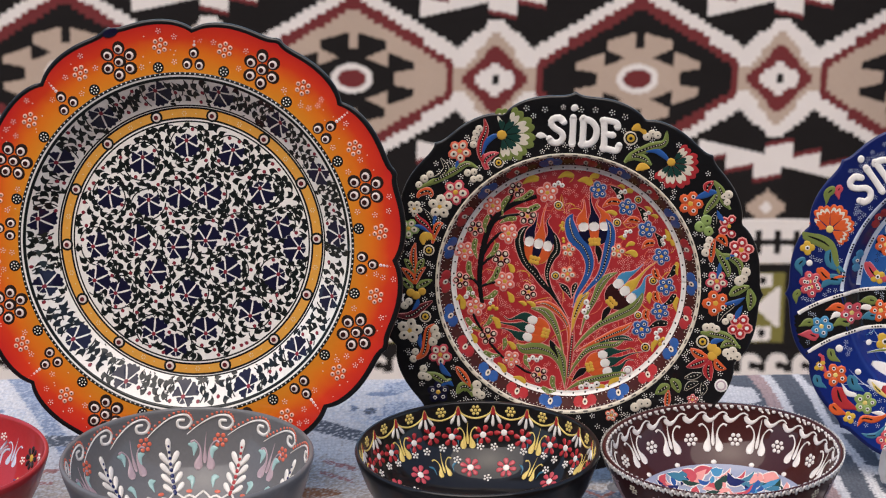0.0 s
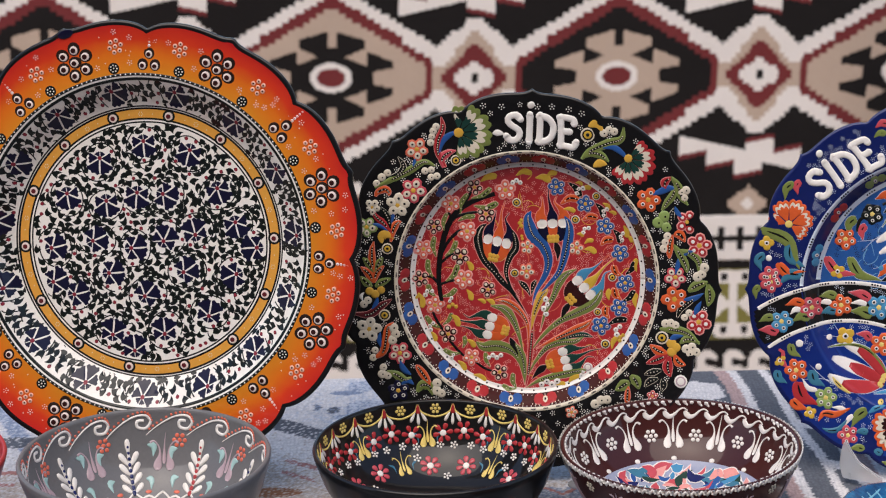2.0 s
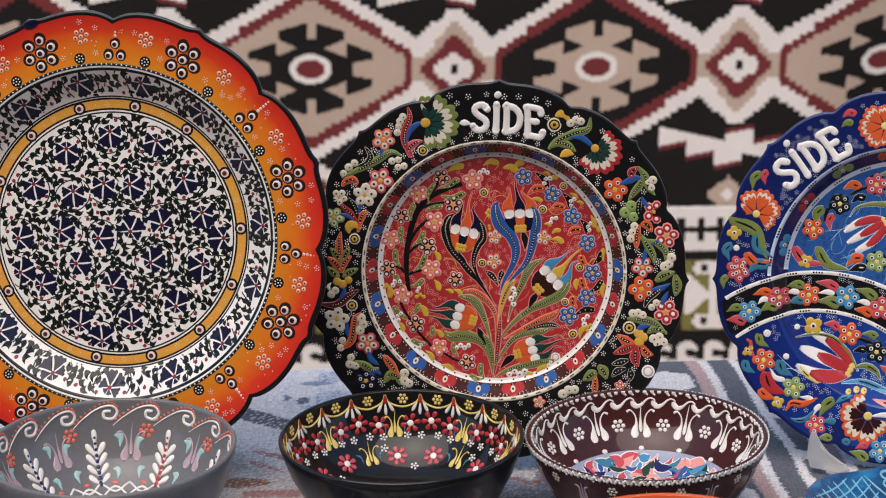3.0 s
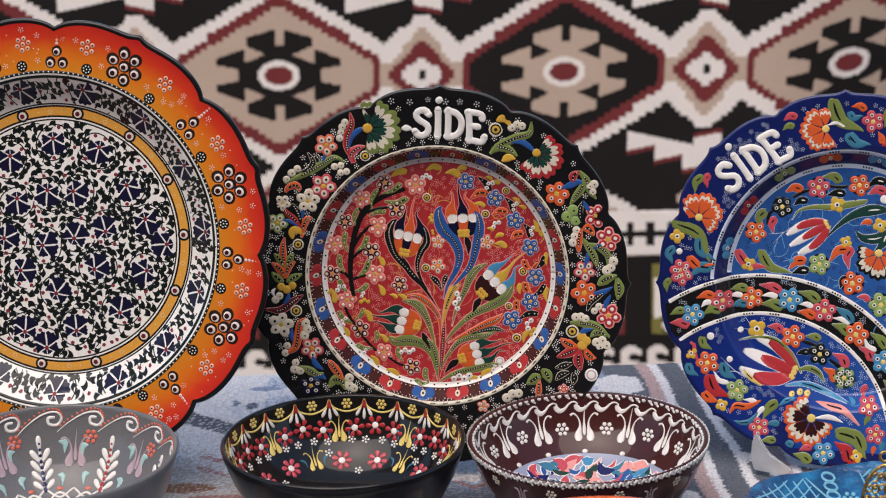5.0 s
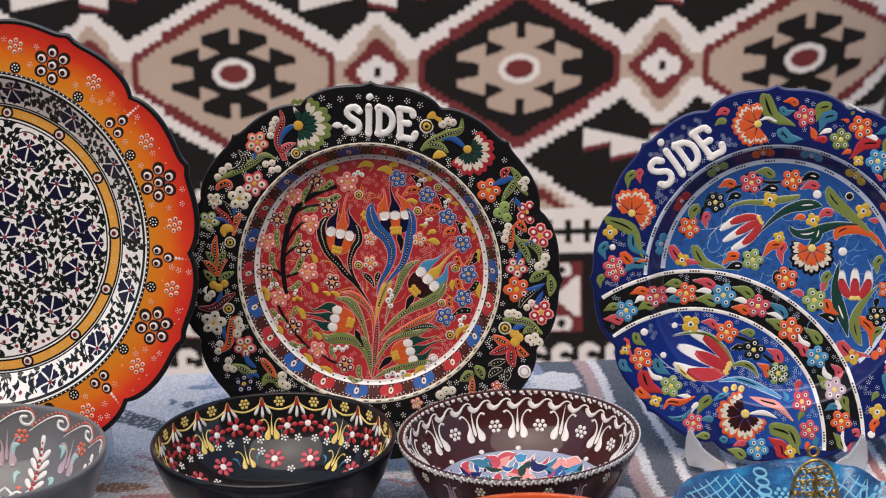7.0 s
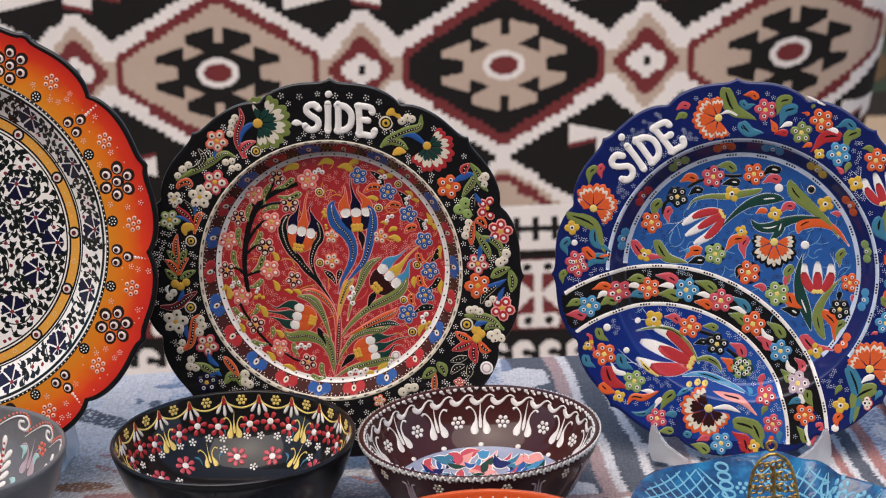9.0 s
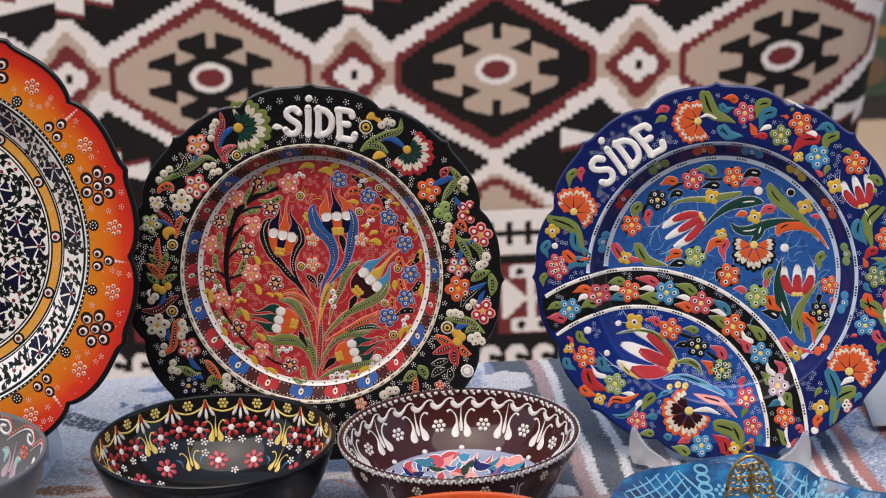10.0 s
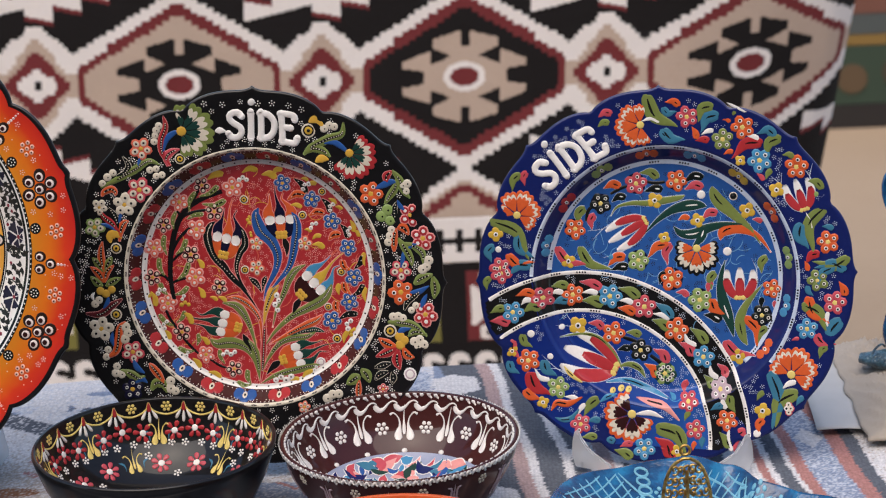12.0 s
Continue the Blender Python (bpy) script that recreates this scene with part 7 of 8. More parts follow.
# black bowl: yellow garland with red and white drops, red daisies, yellow tulips
for i in range(20):
    deg = 9.0 + 18.0 * i
    x, nx = around(BB, deg), around(BB, deg + 18.0)
    k = Ink(BB)
    k.stroke(smooth_path([(x, -2.0), (x + 3.2, -8.5), ((x + nx) / 2, -12.2), (nx - 3.2, -8.5), (nx, -2.0)], 16), [0.75] * 17, "straw", 0.6)
    k.done("painted_garland", black_bowl)
    k = Ink(BB)
    k.blob(teardrop(x, -1.8, -math.pi / 2, 8.2, 2.7), "red", 0.8)
    for d in (-0.55, 0, 0.55):
        k.blob(teardrop(x + 4.0 * d, -8.2, -math.pi / 2 + d, 10.2 - abs(d) * 2.6, 1.9), "white", 0.8)
    k.done("painted_drop_fan", black_bowl)
    dots7(BB, black_bowl, (x + nx) / 2, -5.8, 3.0, 1.35, "straw")
for i in range(9):
    b = -4.6 + 40.0 * i
    drawn_tulip(BB, black_bowl, around(BB, b), -33.5, 14.5, "straw", "teal", 2.0)
    for d, s in ((8.6, -25.0), (20.0, -22.5), (31.2, -25.5)):
        daisy(BB, black_bowl, around(BB, b + d), s, 7.7, "red", "white", 6, d)
    for d, s in ((7, -34), (15.0, -34), (25, -33.5), (33, -35)):
        dots7(BB, black_bowl, around(BB, b + d), s, 2.3, 1.0, "white", n=5)
for i in range(6):
    b = -22 + 60.0 * i
    daisy(BB, black_bowl, around(BB, b + 18), -51, 8.0, "rose", "white", 7, i)
    daisy(BB, black_bowl, around(BB, b + 42), -50, 8.0, "rose", "white", 7, i * 2.0)
    drawn_tulip(BB, black_bowl, around(BB, b), -55, 14.0, "straw", "teal", 2.0)
    dots7(BB, black_bowl, around(BB, b + 30), -60, 2.4, 1.0, "white", n=5)
    dots7(BB, black_bowl, around(BB, b + 10), -44, 2.4, 1.0, "white", n=5)

# dark maroon bowl: beaded rim, running waves, tulips and dot flowers in white
k = Ink(MB)
for i in range(96):
    x = around(MB, 3.75 * i)
    k.dot(x, -0.3 - 0.7 * (i % 2), 1.75, "white", 1.3, n=7)
    if i % 3:
        k.stroke(smooth_path([(x - 0.6, -0.4), (x + 0.9, -2.2), (x + 2.6, -3.6)], 4), [1.2, 1.25, 1.1, 0.9, 0.5], "white", 0.9)
k.done("rim_beading", maroon_bowl, "row of small raised white beads", stuff=True)
mo = Outside(MB)
k = Ink(mo)
for i in range(96):
    x = around(MB, 3.75 * i)
    k.stroke(smooth_path([(x - 2.8, -0.3), (x - 0.8, -4.0), (x + 1.0, -0.6), (x + 3.0, -3.6)], 6), [1.0, 1.15, 1.15, 1.15, 1.1, 1.0, 0.8], "white", 1.0)
    if i % 4 == 0:
        k.dot(x, -5.0, 1.1, "white", 0.6, n=6)
k.done("rim_squiggle", maroon_bowl, "squiggled line of white slip under the rim")
for i in range(33):
    x = around(MB, 2.0 + 360 / 33 * i)
    k = Ink(MB)
    wave = [(-0.50, -0.02), (-0.40, -0.26), (-0.22, -0.46), (0.02, -0.30), (0.24, 0.06), (0.44, 0.20), (0.60, 0.10), (0.64, -0.02)]
    k.stroke(smooth_path([(x + 17.1 * u, -6.0 + 10.0 * (v - 0.2)) for u, v in wave], 21), [0.9, 1.5, 2.0, 2.2, 2.2, 2.1, 1.9, 1.7, 1.4, 1.15, 1.0, 0.85, 0.75, 0.7, 0.65, 0.62, 0.6, 0.6, 0.6, 0.6, 0.6, 0.5], "white", 0.6)
    k.done("painted_wave", maroon_bowl)
for i in range(14):
    b = 1.4 + 360 / 14 * i
    drawn_tulip(MB, maroon_bowl, around(MB, b), -34.5, 19.5, "white", None, 1.9)
    dots7(MB, maroon_bowl, around(MB, b + 180 / 14), -27.0, 3.9, 1.7, "white")
    k = Ink(MB)
    k.dot(around(MB, b), -46.0, 2.1, "white", 0.8, sx=1.5)
    k.done("painted_dot", maroon_bowl)
for i in range(11):
    k = Ink(mo)
    x = around(MB, 360 / 11 * i + 28)
    for d in (-1, 1):
        k.stroke(smooth_path([(x + 6 * d, -12), (x + 2.4 * d, -14), (x + 3.0 * d, -26), (x + 3.4 * d, -34)], 8), [0.5, 0.8, 0.8, 0.8, 1.0, 1.4, 1.8, 1.8, 0.9], "lilac", 0.6)
    k.stroke(smooth_path([(x, -9), (x, -20), (x, -30)], 6), [0.2, 0.5, 0.6, 0.9, 1.3, 1.4, 0.8], "lilac", 0.6)
    k.done("painted_tulip", maroon_bowl)
    k = Ink(mo)
    x = around(MB, 360 / 11 * i + 11.6)
    for j in range(7):
        k.dot(x + (0 if j == 6 else 3.0 * math.cos(j * 1.047)), -12 + (0 if j == 6 else 3.0 * math.sin(j * 1.047)), 1.3, "cream", 0.6, n=6)
    k.done("painted_dot_flower", maroon_bowl)


class Floor:
    """The floor of a bowl, seen from above: x right, y back."""

    def __init__(self, bowl):
        self.b = bowl

    def at(self, x, y, h=0.0):
        r = math.hypot(x, y)
        z = next((b[1] for a, b in zip(self.b.prof, self.b.prof[1:]) if b[0] <= r), self.b.prof[-1][1])
        for (r0, z0), (r1, z1) in zip(self.b.prof, self.b.prof[1:]):
            if r1 <= r <= r0:
                z = z0 + (z1 - z0) * (r0 - r) / max(1e-6, r0 - r1)
        return (x, y, z + 0.0004 + h)


# flower medallion on the maroon bowl's floor
mf = Floor(MB)
mv, mfaces = lathe([(r / 1000, mf.at(r / 1000, 0.0)[2]) for r in (64.5, 62, 60, 58, 56, 54, 52, 49, 46, 43, 40, 36, 32, 28, 24, 20, 15, 10, 5, 1)], 64)
# white ground painted blue-grey, to carry the blue reflection lying over it
link_mesh("medallion_ground", mv, mfaces, [P["reflected_blue"]], maroon_bowl)
mrng = random.Random(8)
for i in range(240):
    a, r, t = mrng.uniform(0, 6.28), 62 * math.sqrt(mrng.random()), mrng.uniform(0, 6.28)
    x, y, ln, w, bend = r * math.cos(a), r * math.sin(a), mrng.uniform(9, 24), mrng.uniform(1.6, 4.6), mrng.uniform(-0.4, 0.4)
    x0, y0, x1, y1 = x - ln / 2 * math.cos(t), y - ln / 2 * math.sin(t), x + ln / 2 * math.cos(t), y + ln / 2 * math.sin(t)
    f0, f1 = min(1.0, 62 / math.hypot(x0, y0)), min(1.0, 62 / math.hypot(x1, y1))
    x0, y0, x1, y1 = x0 * f0, y0 * f0, x1 * f1, y1 * f1
    if math.hypot((x0 + x1) / 2 - (y1 - y0) * bend, (y0 + y1) / 2 + (x1 - x0) * bend) > 60:
        bend = 0.0
    k = Ink(mf)
    path = smooth_path([(x0, y0), ((x0 + x1) / 2 - (y1 - y0) * bend, (y0 + y1) / 2 + (x1 - x0) * bend), (x1, y1)], 8)
    up_h = 0.12 + 0.0016 * i
    k.stroke(path, [(w + 0.8) * e for e in (0.1, 0.5, 0.85, 1.0, 1.0, 0.9, 0.7, 0.4, 0.1)], "white", 0.15, up_h)
    k.stroke(path, [w * e for e in (0.1, 0.4, 0.8, 1.0, 1.0, 0.85, 0.6, 0.3, 0.05)], ("pink", "blue", "rose", "cobalt", "teal", "lily", "deepgreen", "pink", "sky")[i % 9], 0.2, up_h + 0.15)
    k.done("painted_leaf", maroon_bowl)

# grey bowl: curling waves with coral dots, fronds with dotted spines, lilac tulips, lattice below
for i in range(17):
    x = around(GB, -7.4 + 360 / 17 * i)
    k = Ink(GB)
    path = smooth_path([(x - 32, -19.5), (x - 22, -12.5), (x - 9, -5.6), (x + 2.0, -4.2), (x + 6.6, -9.0), (x + 2.6, -14.4), (x - 4.0, -13.2), (x - 4.2, -8.6), (x + 1.2, -8.4)], 26)
    k.stroke(path, [0.3 + 0.95 * min(1, j / 14) for j in range(26)] + [1.0], "white", 0.8)
    for j in range(1, 17):
        px, py = path[j]
        k.dot(px + (1.2 if j > 13 else 0), py + (2.5 if j < 15 else 0.8), 1.15, "coral", 0.5, n=6)
    k.done("painted_wave", grey_bowl)
for i in range(9):
    b = -16.0 + 40.0 * i
    x, spine = around(GB, b), ("cobalt" if i % 2 == 0 else "red")
    k = Ink(GB)
    for j in range(4):
        y = -37 - 7.4 * j
        for d in (-1, 1):
            k.blob(teardrop(x + 0.6 * d, y - 5.5, math.pi / 2 - d * (0.62 + 0.10 * j), 13.5, 3.5), "white", 0.9)
    k.blob(teardrop(x, -34, math.pi / 2, 13.0, 3.2), "white", 0.9)
    k.stroke([(x, -24 - 4.0 * j) for j in range(11)], [1.3] * 11, "white", 0.7)
    for j in range(9):
        k.dot(x, -27.5 - 4.6 * j, 1.15 + 0.16 * j, spine, 0.4, 0.8, 7)
    k.done("painted_frond", grey_bowl)
    drawn_tulip(GB, grey_bowl, around(GB, b + 19.5), -44.0, 20.0, "lilac", None, 2.0)
    dots7(GB, grey_bowl, around(GB, b + 27.5), -23.5, 4.2, 1.8, "coral")
    k = Ink(GB)
    for d, y in ((12.0, -31.0), (25.0, -34.0), (10.5, -57.0), (27.5, -56.0)):
        x2, f = around(GB, b + d), (1 if d < 20 else -1)
        k.stroke(smooth_path([(x2 - 2.6 * f, y + 4), (x2 + 2.8 * f, y + 2.5), (x2 + 2.2 * f, y - 5)], 8), [0.5, 1.3, 2.2, 2.8, 2.9, 2.5, 1.8, 1.0, 0.3], "mint", 0.6)
    k.done("painted_comma", grey_bowl)
    k = Ink(GB)
    for d in (0, 20):
        x2 = around(GB, b + d)
        w15 = around(GB, 20)
        k.stroke(smooth_path([(x2, -64), (x2 + w15 * 0.5, -72), (x2 + w15, -64)], 8), [1.0] * 9, "white", 0.6)
        k.stroke(smooth_path([(x2, -76), (x2 + w15 * 0.5, -67.5), (x2 + w15, -76)], 8), [1.0] * 9, "white", 0.6)
        k.dot(x2 + w15 * 0.5, -64.0, 1.6, "coral", 0.5, n=7, sx=2.4)
    k.done("painted_lattice", grey_bowl)

# red bowl: pale blue tulips, straw fronds and dark daisies
for i in range(10):
    b = 8 + 36.0 * i
    drawn_tulip(RB, red_bowl, around(RB, b), -33.0, 15.5, "ice", None, 1.7)
    daisy(RB, red_bowl, around(RB, b + 17), -21, 9.0, "black", "yellow", 8, i)
    dots7(RB, red_bowl, around(RB, b + 26), -15, 2.4, 0.95, "white", n=5)
    dots7(RB, red_bowl, around(RB, b + 9), -27, 2.4, 0.95, "white", n=5)
    k = Ink(RB)
    x = around(RB, b + 18)
    for j in range(4):
        for d in (-1, 1):
            k.blob(teardrop(x, -46 - 5.0 * j, math.pi / 2 - d * 1.0, 11.0, 2.4), "straw", 0.7)
    x = around(RB, b + 25)
    for j in range(3):
        k.stroke(smooth_path([(x + 3.5 * j, -46 + 2 * j), (x + 4 * j - 4, -34 + 2 * j), (x + 3 * j + 2, -24), (x + 3 * j + 6, -18 - 3 * j)], 5), [0.3] + [0.95] * 6 + [1.2] * 7 + [0.9, 0.4], ("ice", "lilac", "ice")[j], 0.7)
    k.done("painted_frond", red_bowl)
    dots7(RB, red_bowl, around(RB, b + 12), -44, 2.0, 0.9, "blue", n=5)
    daisy(RB, red_bowl, around(RB, b + 4), -60, 7.0, "navy", "yellow", 8, i)

# orange bowl: dots just inside and outside the rim
k = Ink(CB)
for i in range(60):
    k.dot(around(CB, 6 * i), -4.5, 0.8, "white", 0.5, n=6)
    k.dot(around(CB, 6 * i + 3), -6.8, 0.8, "white", 0.5, n=6)
k.done("rim_dotting", coral_bowl, "double row of small white dots", stuff=True)
k = Ink(CB)
for i in range(20):
    x = around(CB, 18 * i)
    k.stroke(smooth_path([(x - 9, -12), (x, -20), (x + 9, -12)], 8), [0.7] * 9, "white", 0.5)
k.done("painted_garland", coral_bowl)


# ---- clear plastic plate stands ----
def acrylic():
    m, n, l, b = shader("clear_plastic", 0.18)
    b.inputs["Base Color"].default_value = (0.86, 0.87, 0.88, 1)
    b.inputs["Transmission Weight"].default_value = 0.62
    b.inputs["IOR"].default_value = 1.3
    return m


ACRYLIC = acrylic()


def slab(name, outline, thick, place, mat, parent):
    """An upright sheet cut to an outline of (x, z), with softened edges."""
    bm = bmesh.new()
    front = [bm.verts.new((a, -thick / 2, b)) for a, b in outline]
    back = [bm.verts.new((a, thick / 2, b)) for a, b in outline]
    bm.faces.new(front)
    bm.faces.new(back[::-1])
    for i in range(len(outline)):
        j = (i + 1) % len(outline)
        bm.faces.new((front[i], back[i], back[j], front[j]))
    bmesh.ops.recalc_face_normals(bm, faces=bm.faces[:])
    bmesh.ops.bevel(bm, geom=bm.edges[:], offset=thick * 0.28, segments=2, affect="EDGES")
    me = bpy.data.meshes.new(name)
    bm.to_mesh(me)
    bm.free()
    me.materials.append(mat)
    ob = new(name, me)
    ob.matrix_basis = place
    ob.parent = parent
    return ob


def stand(x, y, yaw, width, reach, lean, label):
    """Two fin-shaped lips in front, two leaning back struts, tied by bars."""
    e = tagged(empty("plate_stand", pose(x, y, 0.0, 0, 0, yaw)), label, "plate stand", "plate stands")
    for sx in (-1, 1):
        fin = [(-0.006, 0.0), (0.019, 0.0), (0.025, 0.003), (0.026, 0.006), (0.018, 0.010), (0.007, 0.016), (0.000, 0.025), (-0.003, 0.031), (-0.006, 0.030), (-0.008, 0.022), (-0.009, 0.010)]
        slab("lip", [(-sx * a, b) for a, b in fin], 0.003, pose(sx * width / 2, -0.028, 0, 0, 0, sx * 22), ACRYLIC, e)
        slab("strut", [(-0.030, 0.0), (0.075, 0.0), (0.078, 0.004), (0.052, 0.070), (0.048, 0.070), (0.040, 0.008), (-0.030, 0.006)], 0.003, pose(sx * width / 2, 0, 0, 0, 0, 90), ACRYLIC, e)
    cuboid("cross_bar", (width, 0.008, 0.004), (0, 0.06, 0.006), ACRYLIC, e, 0.0008)
    return e


stand(0.4160, 0.229, -10, 0.125, 0, 15, "clear plastic stand holding the blue plate")
stand(0.100, 0.242, -5, 0.110, 0, 8, "clear plastic stand holding the black plate")
stand(-0.192, 0.222, -9, 0.130, 0, 11, "clear plastic stand holding the orange plate")


# ---- turquoise fish dish and brass filigree ----
def turquoise():
    m, n, l, b = shader("turquoise_glaze", 0.25, 0.5)
    a, f = noise_tex(n, l, 42, 4, 0.65), noise_tex(n, l, 160, 3)
    # darks follow the bump's hollows: crevice shade painted in with the mottled glaze
    c = ramp(n, l, a, [(0.38, (0.0015, 0.014, 0.06)), (0.50, (0.003, 0.065, 0.18)), (0.62, (0.010, 0.18, 0.36))])
    l.new(mixed(n, l, 0.25, c, (0.007, 0.10, 0.24)), b.inputs["Base Color"])
    bumped(n, l, b, a, 0.35, 0.006)
    return m


TURQ = turquoise()
PAINT["foam"] = glaze("paint_foam", (0.17, 0.42, 0.54))


class FishDish:
    """A shallow fish-shaped dish in its own plane: broad head, hump of a fin, narrow waist, tail."""

    LOBES = ((0, 0.090), (14, 0.084), (42, 0.069), (66, 0.067), (86, 0.091), (102, 0.117), (122, 0.126), (141, 0.141), (168, 0.136), (205, 0.125), (240, 0.118), (275, 0.098), (305, 0.082), (335, 0.088), (360, 0.090))

    def __init__(self, height):
        self.h = height

    def reach(self, t):
        d = math.degrees(t) % 360
        for (a, ra), (b, rb) in zip(self.LOBES, self.LOBES[1:]):
            if d <= b:
                f = (1 - math.cos(math.pi * (d - a) / (b - a))) / 2
                return ra + (rb - ra) * f
        return self.LOBES[-1][1]

    def z(self, x, y):
        t = math.atan2(y, x)
        r = math.hypot(x, y) / self.reach(t)
        lobe = 0.06 * math.cos(4 * t + 0.5)
        return 0.007 + (self.h * (1 + lobe) - 0.009) * max(0.0, (r - 0.45) / 0.55) ** 1.5

    def at(self, x, y, h=0.0):
        return (x, y, self.z(x, y) + h)


def fish_dish():
    e = tagged(empty("fish_dish", pose(0.448, 0.036, 0.0)), "turquoise glazed fish-shaped dish with raised scales and hatching", "dish")
    fd = FishDish(0.035)
    steps, verts, faces = 180, [], []
    rings = [(0.06, 0), (0.2, 0), (0.35, 0)] + [(0.45 + 0.04 * i, 0) for i in range(14)] + [(0.985, 0), (1.0, -0.0012), (1.005, -0.004), (0.96, -0.0075), (0.75, -0.009), (0.45, -0.0068), (0.06, -0.0068)]
    for r, dz in rings:
        for i in range(steps):
            t = 2 * math.pi * i / steps
            q = fd.reach(t) * r
            x, y = q * math.cos(t), q * math.sin(t)
            verts.append((x, y, max(0.0, fd.z(x, y) + dz)))
    for k in range(len(rings) - 1):
        for i in range(steps):
            j = (i + 1) % steps
            faces.append((k * steps + i, (k + 1) * steps + i, (k + 1) * steps + j, k * steps + j))
    faces.append(tuple(range(steps)))
    link_mesh("dish_body", verts, faces, [TURQ], e)

    def line(name, pts, w=0.46, h=0.9):
        """A raised line from points given as angle in degrees and share of the way to the rim."""
        k = Ink(fd)
        flat = []
        for deg, share in pts:
            q = fd.reach(radians(deg)) * share * 1000
            flat.append((q * math.cos(radians(deg)), q * math.sin(radians(deg))))
        k.stroke(smooth_path(flat, 14), [0.3 * w] + [w * 0.8] * 2 + [w] * 9 + [w * 0.8] * 2 + [0.3 * w], "foam", h)
        k.done(name, e)

    def within(x, y, a0, a1, lo, hi):
        t = math.degrees(math.atan2(y, x)) % 360
        return a0 <= t <= a1 and lo <= math.hypot(x, y) / (fd.reach(math.atan2(y, x)) * 1000) <= hi

    def lattice(a0, a1, lo, hi, gap, turns):
        """Crossing raised lines that fill one lobe."""
        for turn in turns:
            c, d = math.cos(radians(turn)), math.sin(radians(turn))
            for j in range(-24, 25):
                run = []
                for i in range(-75, 76):
                    u, v = 2.0 * i, gap * j
                    x, y = u * c - v * d, u * d + v * c
                    if within(x, y, a0, a1, lo, hi):
                        run.append((x, y))
                    elif len(run) > 3:
                        break
                    else:
                        run = []
                if len(run) > 3:
                    k = Ink(fd)
                    k.stroke(run, [0.25] + [0.58] * (len(run) - 2) + [0.25], "foam", 0.9)
                    k.done("hatch_line", e)
        line("hatch_border", [(a0, hi), (a0 + 1, lo + 0.04), ((a0 + a1) / 2, lo - 0.05), (a1 - 1, lo + 0.04), (a1, hi)], 0.9, 1.1)

    lattice(128, 172, 0.64, 0.95, 8.0, (52, 118))
    lattice(76, 108, 0.66, 0.94, 7.5, (40, 125))
    lattice(4, 38, 0.60, 0.94, 7.5, (20, 100))
    lattice(200, 235, 0.64, 0.95, 9.0, (30, 120))
    for i in range(14):
        k = Ink(fd)
        x, y = -58.0 + 0.8 * i, 100.0 - 8.6 * i
        loop = [(x + 4.8 * math.cos(t * 0.5236), y + 3.9 * math.sin(t * 0.5236)) for t in range(13)]
        k.stroke(loop, [0.9] * 13, "foam", 1.2)
        k.done("scale_ring", e)
    for deg, share in ((134, 0.46), (118, 0.74), (112, 0.50), (60, 0.66), (66, 0.90), (158, 0.46), (190, 0.5), (84, 0.44), (40, 0.50), (0, 0.42), (320, 0.5), (270, 0.4), (48, 0.82)):
        k = Ink(fd)
        q = fd.reach(radians(deg)) * share * 1000
        cx, cy = q * math.cos(radians(deg)), q * math.sin(radians(deg))
        for i in range(7):
            w = 0 if i == 6 else 4.8
            k.dot(cx + w * math.cos(i * 1.047), cy + w * math.sin(i * 1.047), 1.75, "foam", 1.0)
        k.done("dot_flower", e)
    for i in range(6):
        f = 42 + 6.5 * i
        for share in (0.80, 0.58):
            line("drawn_curl", [(f, share + 0.08), (f + 5, share + 0.02), (f + 5, share - 0.08), (f, share - 0.10), (f - 2, share - 0.03), (f + 1.5, share)], 1.0)
    for i in range(8):
        line("drawn_curl", [(100 + 11 * i, 0.34), (106 + 11 * i, 0.26), (98 + 11 * i, 0.18), (90 + 11 * i, 0.26)], 0.75)
    return e


fish_dish()


def brass():
    m, n, l, b = shader("aged_brass", 0.32, 0.0, 1.0)
    a = noise_tex(n, l, 300, 4)
    l.new(ramp(n, l, a, [(0.3, (0.30, 0.15, 0.04)), (0.65, (0.72, 0.46, 0.13))]), b.inputs["Base Color"])
    return m


BRASS = brass()


def wire(name, pts, r, parent, closed=False):
    cu = bpy.data.curves.new(name, "CURVE")
    cu.dimensions, cu.bevel_depth, cu.bevel_resolution = "3D", r, 2
    sp = cu.splines.new("POLY")
    sp.points.add(len(pts) - 1)
    for p, c in zip(sp.points, pts):
        p.co = (*c, 1)
    sp.use_cyclic_u = closed
    cu.materials.append(BRASS)
    ob = new(name, cu)
    ob.parent = parent
    return ob


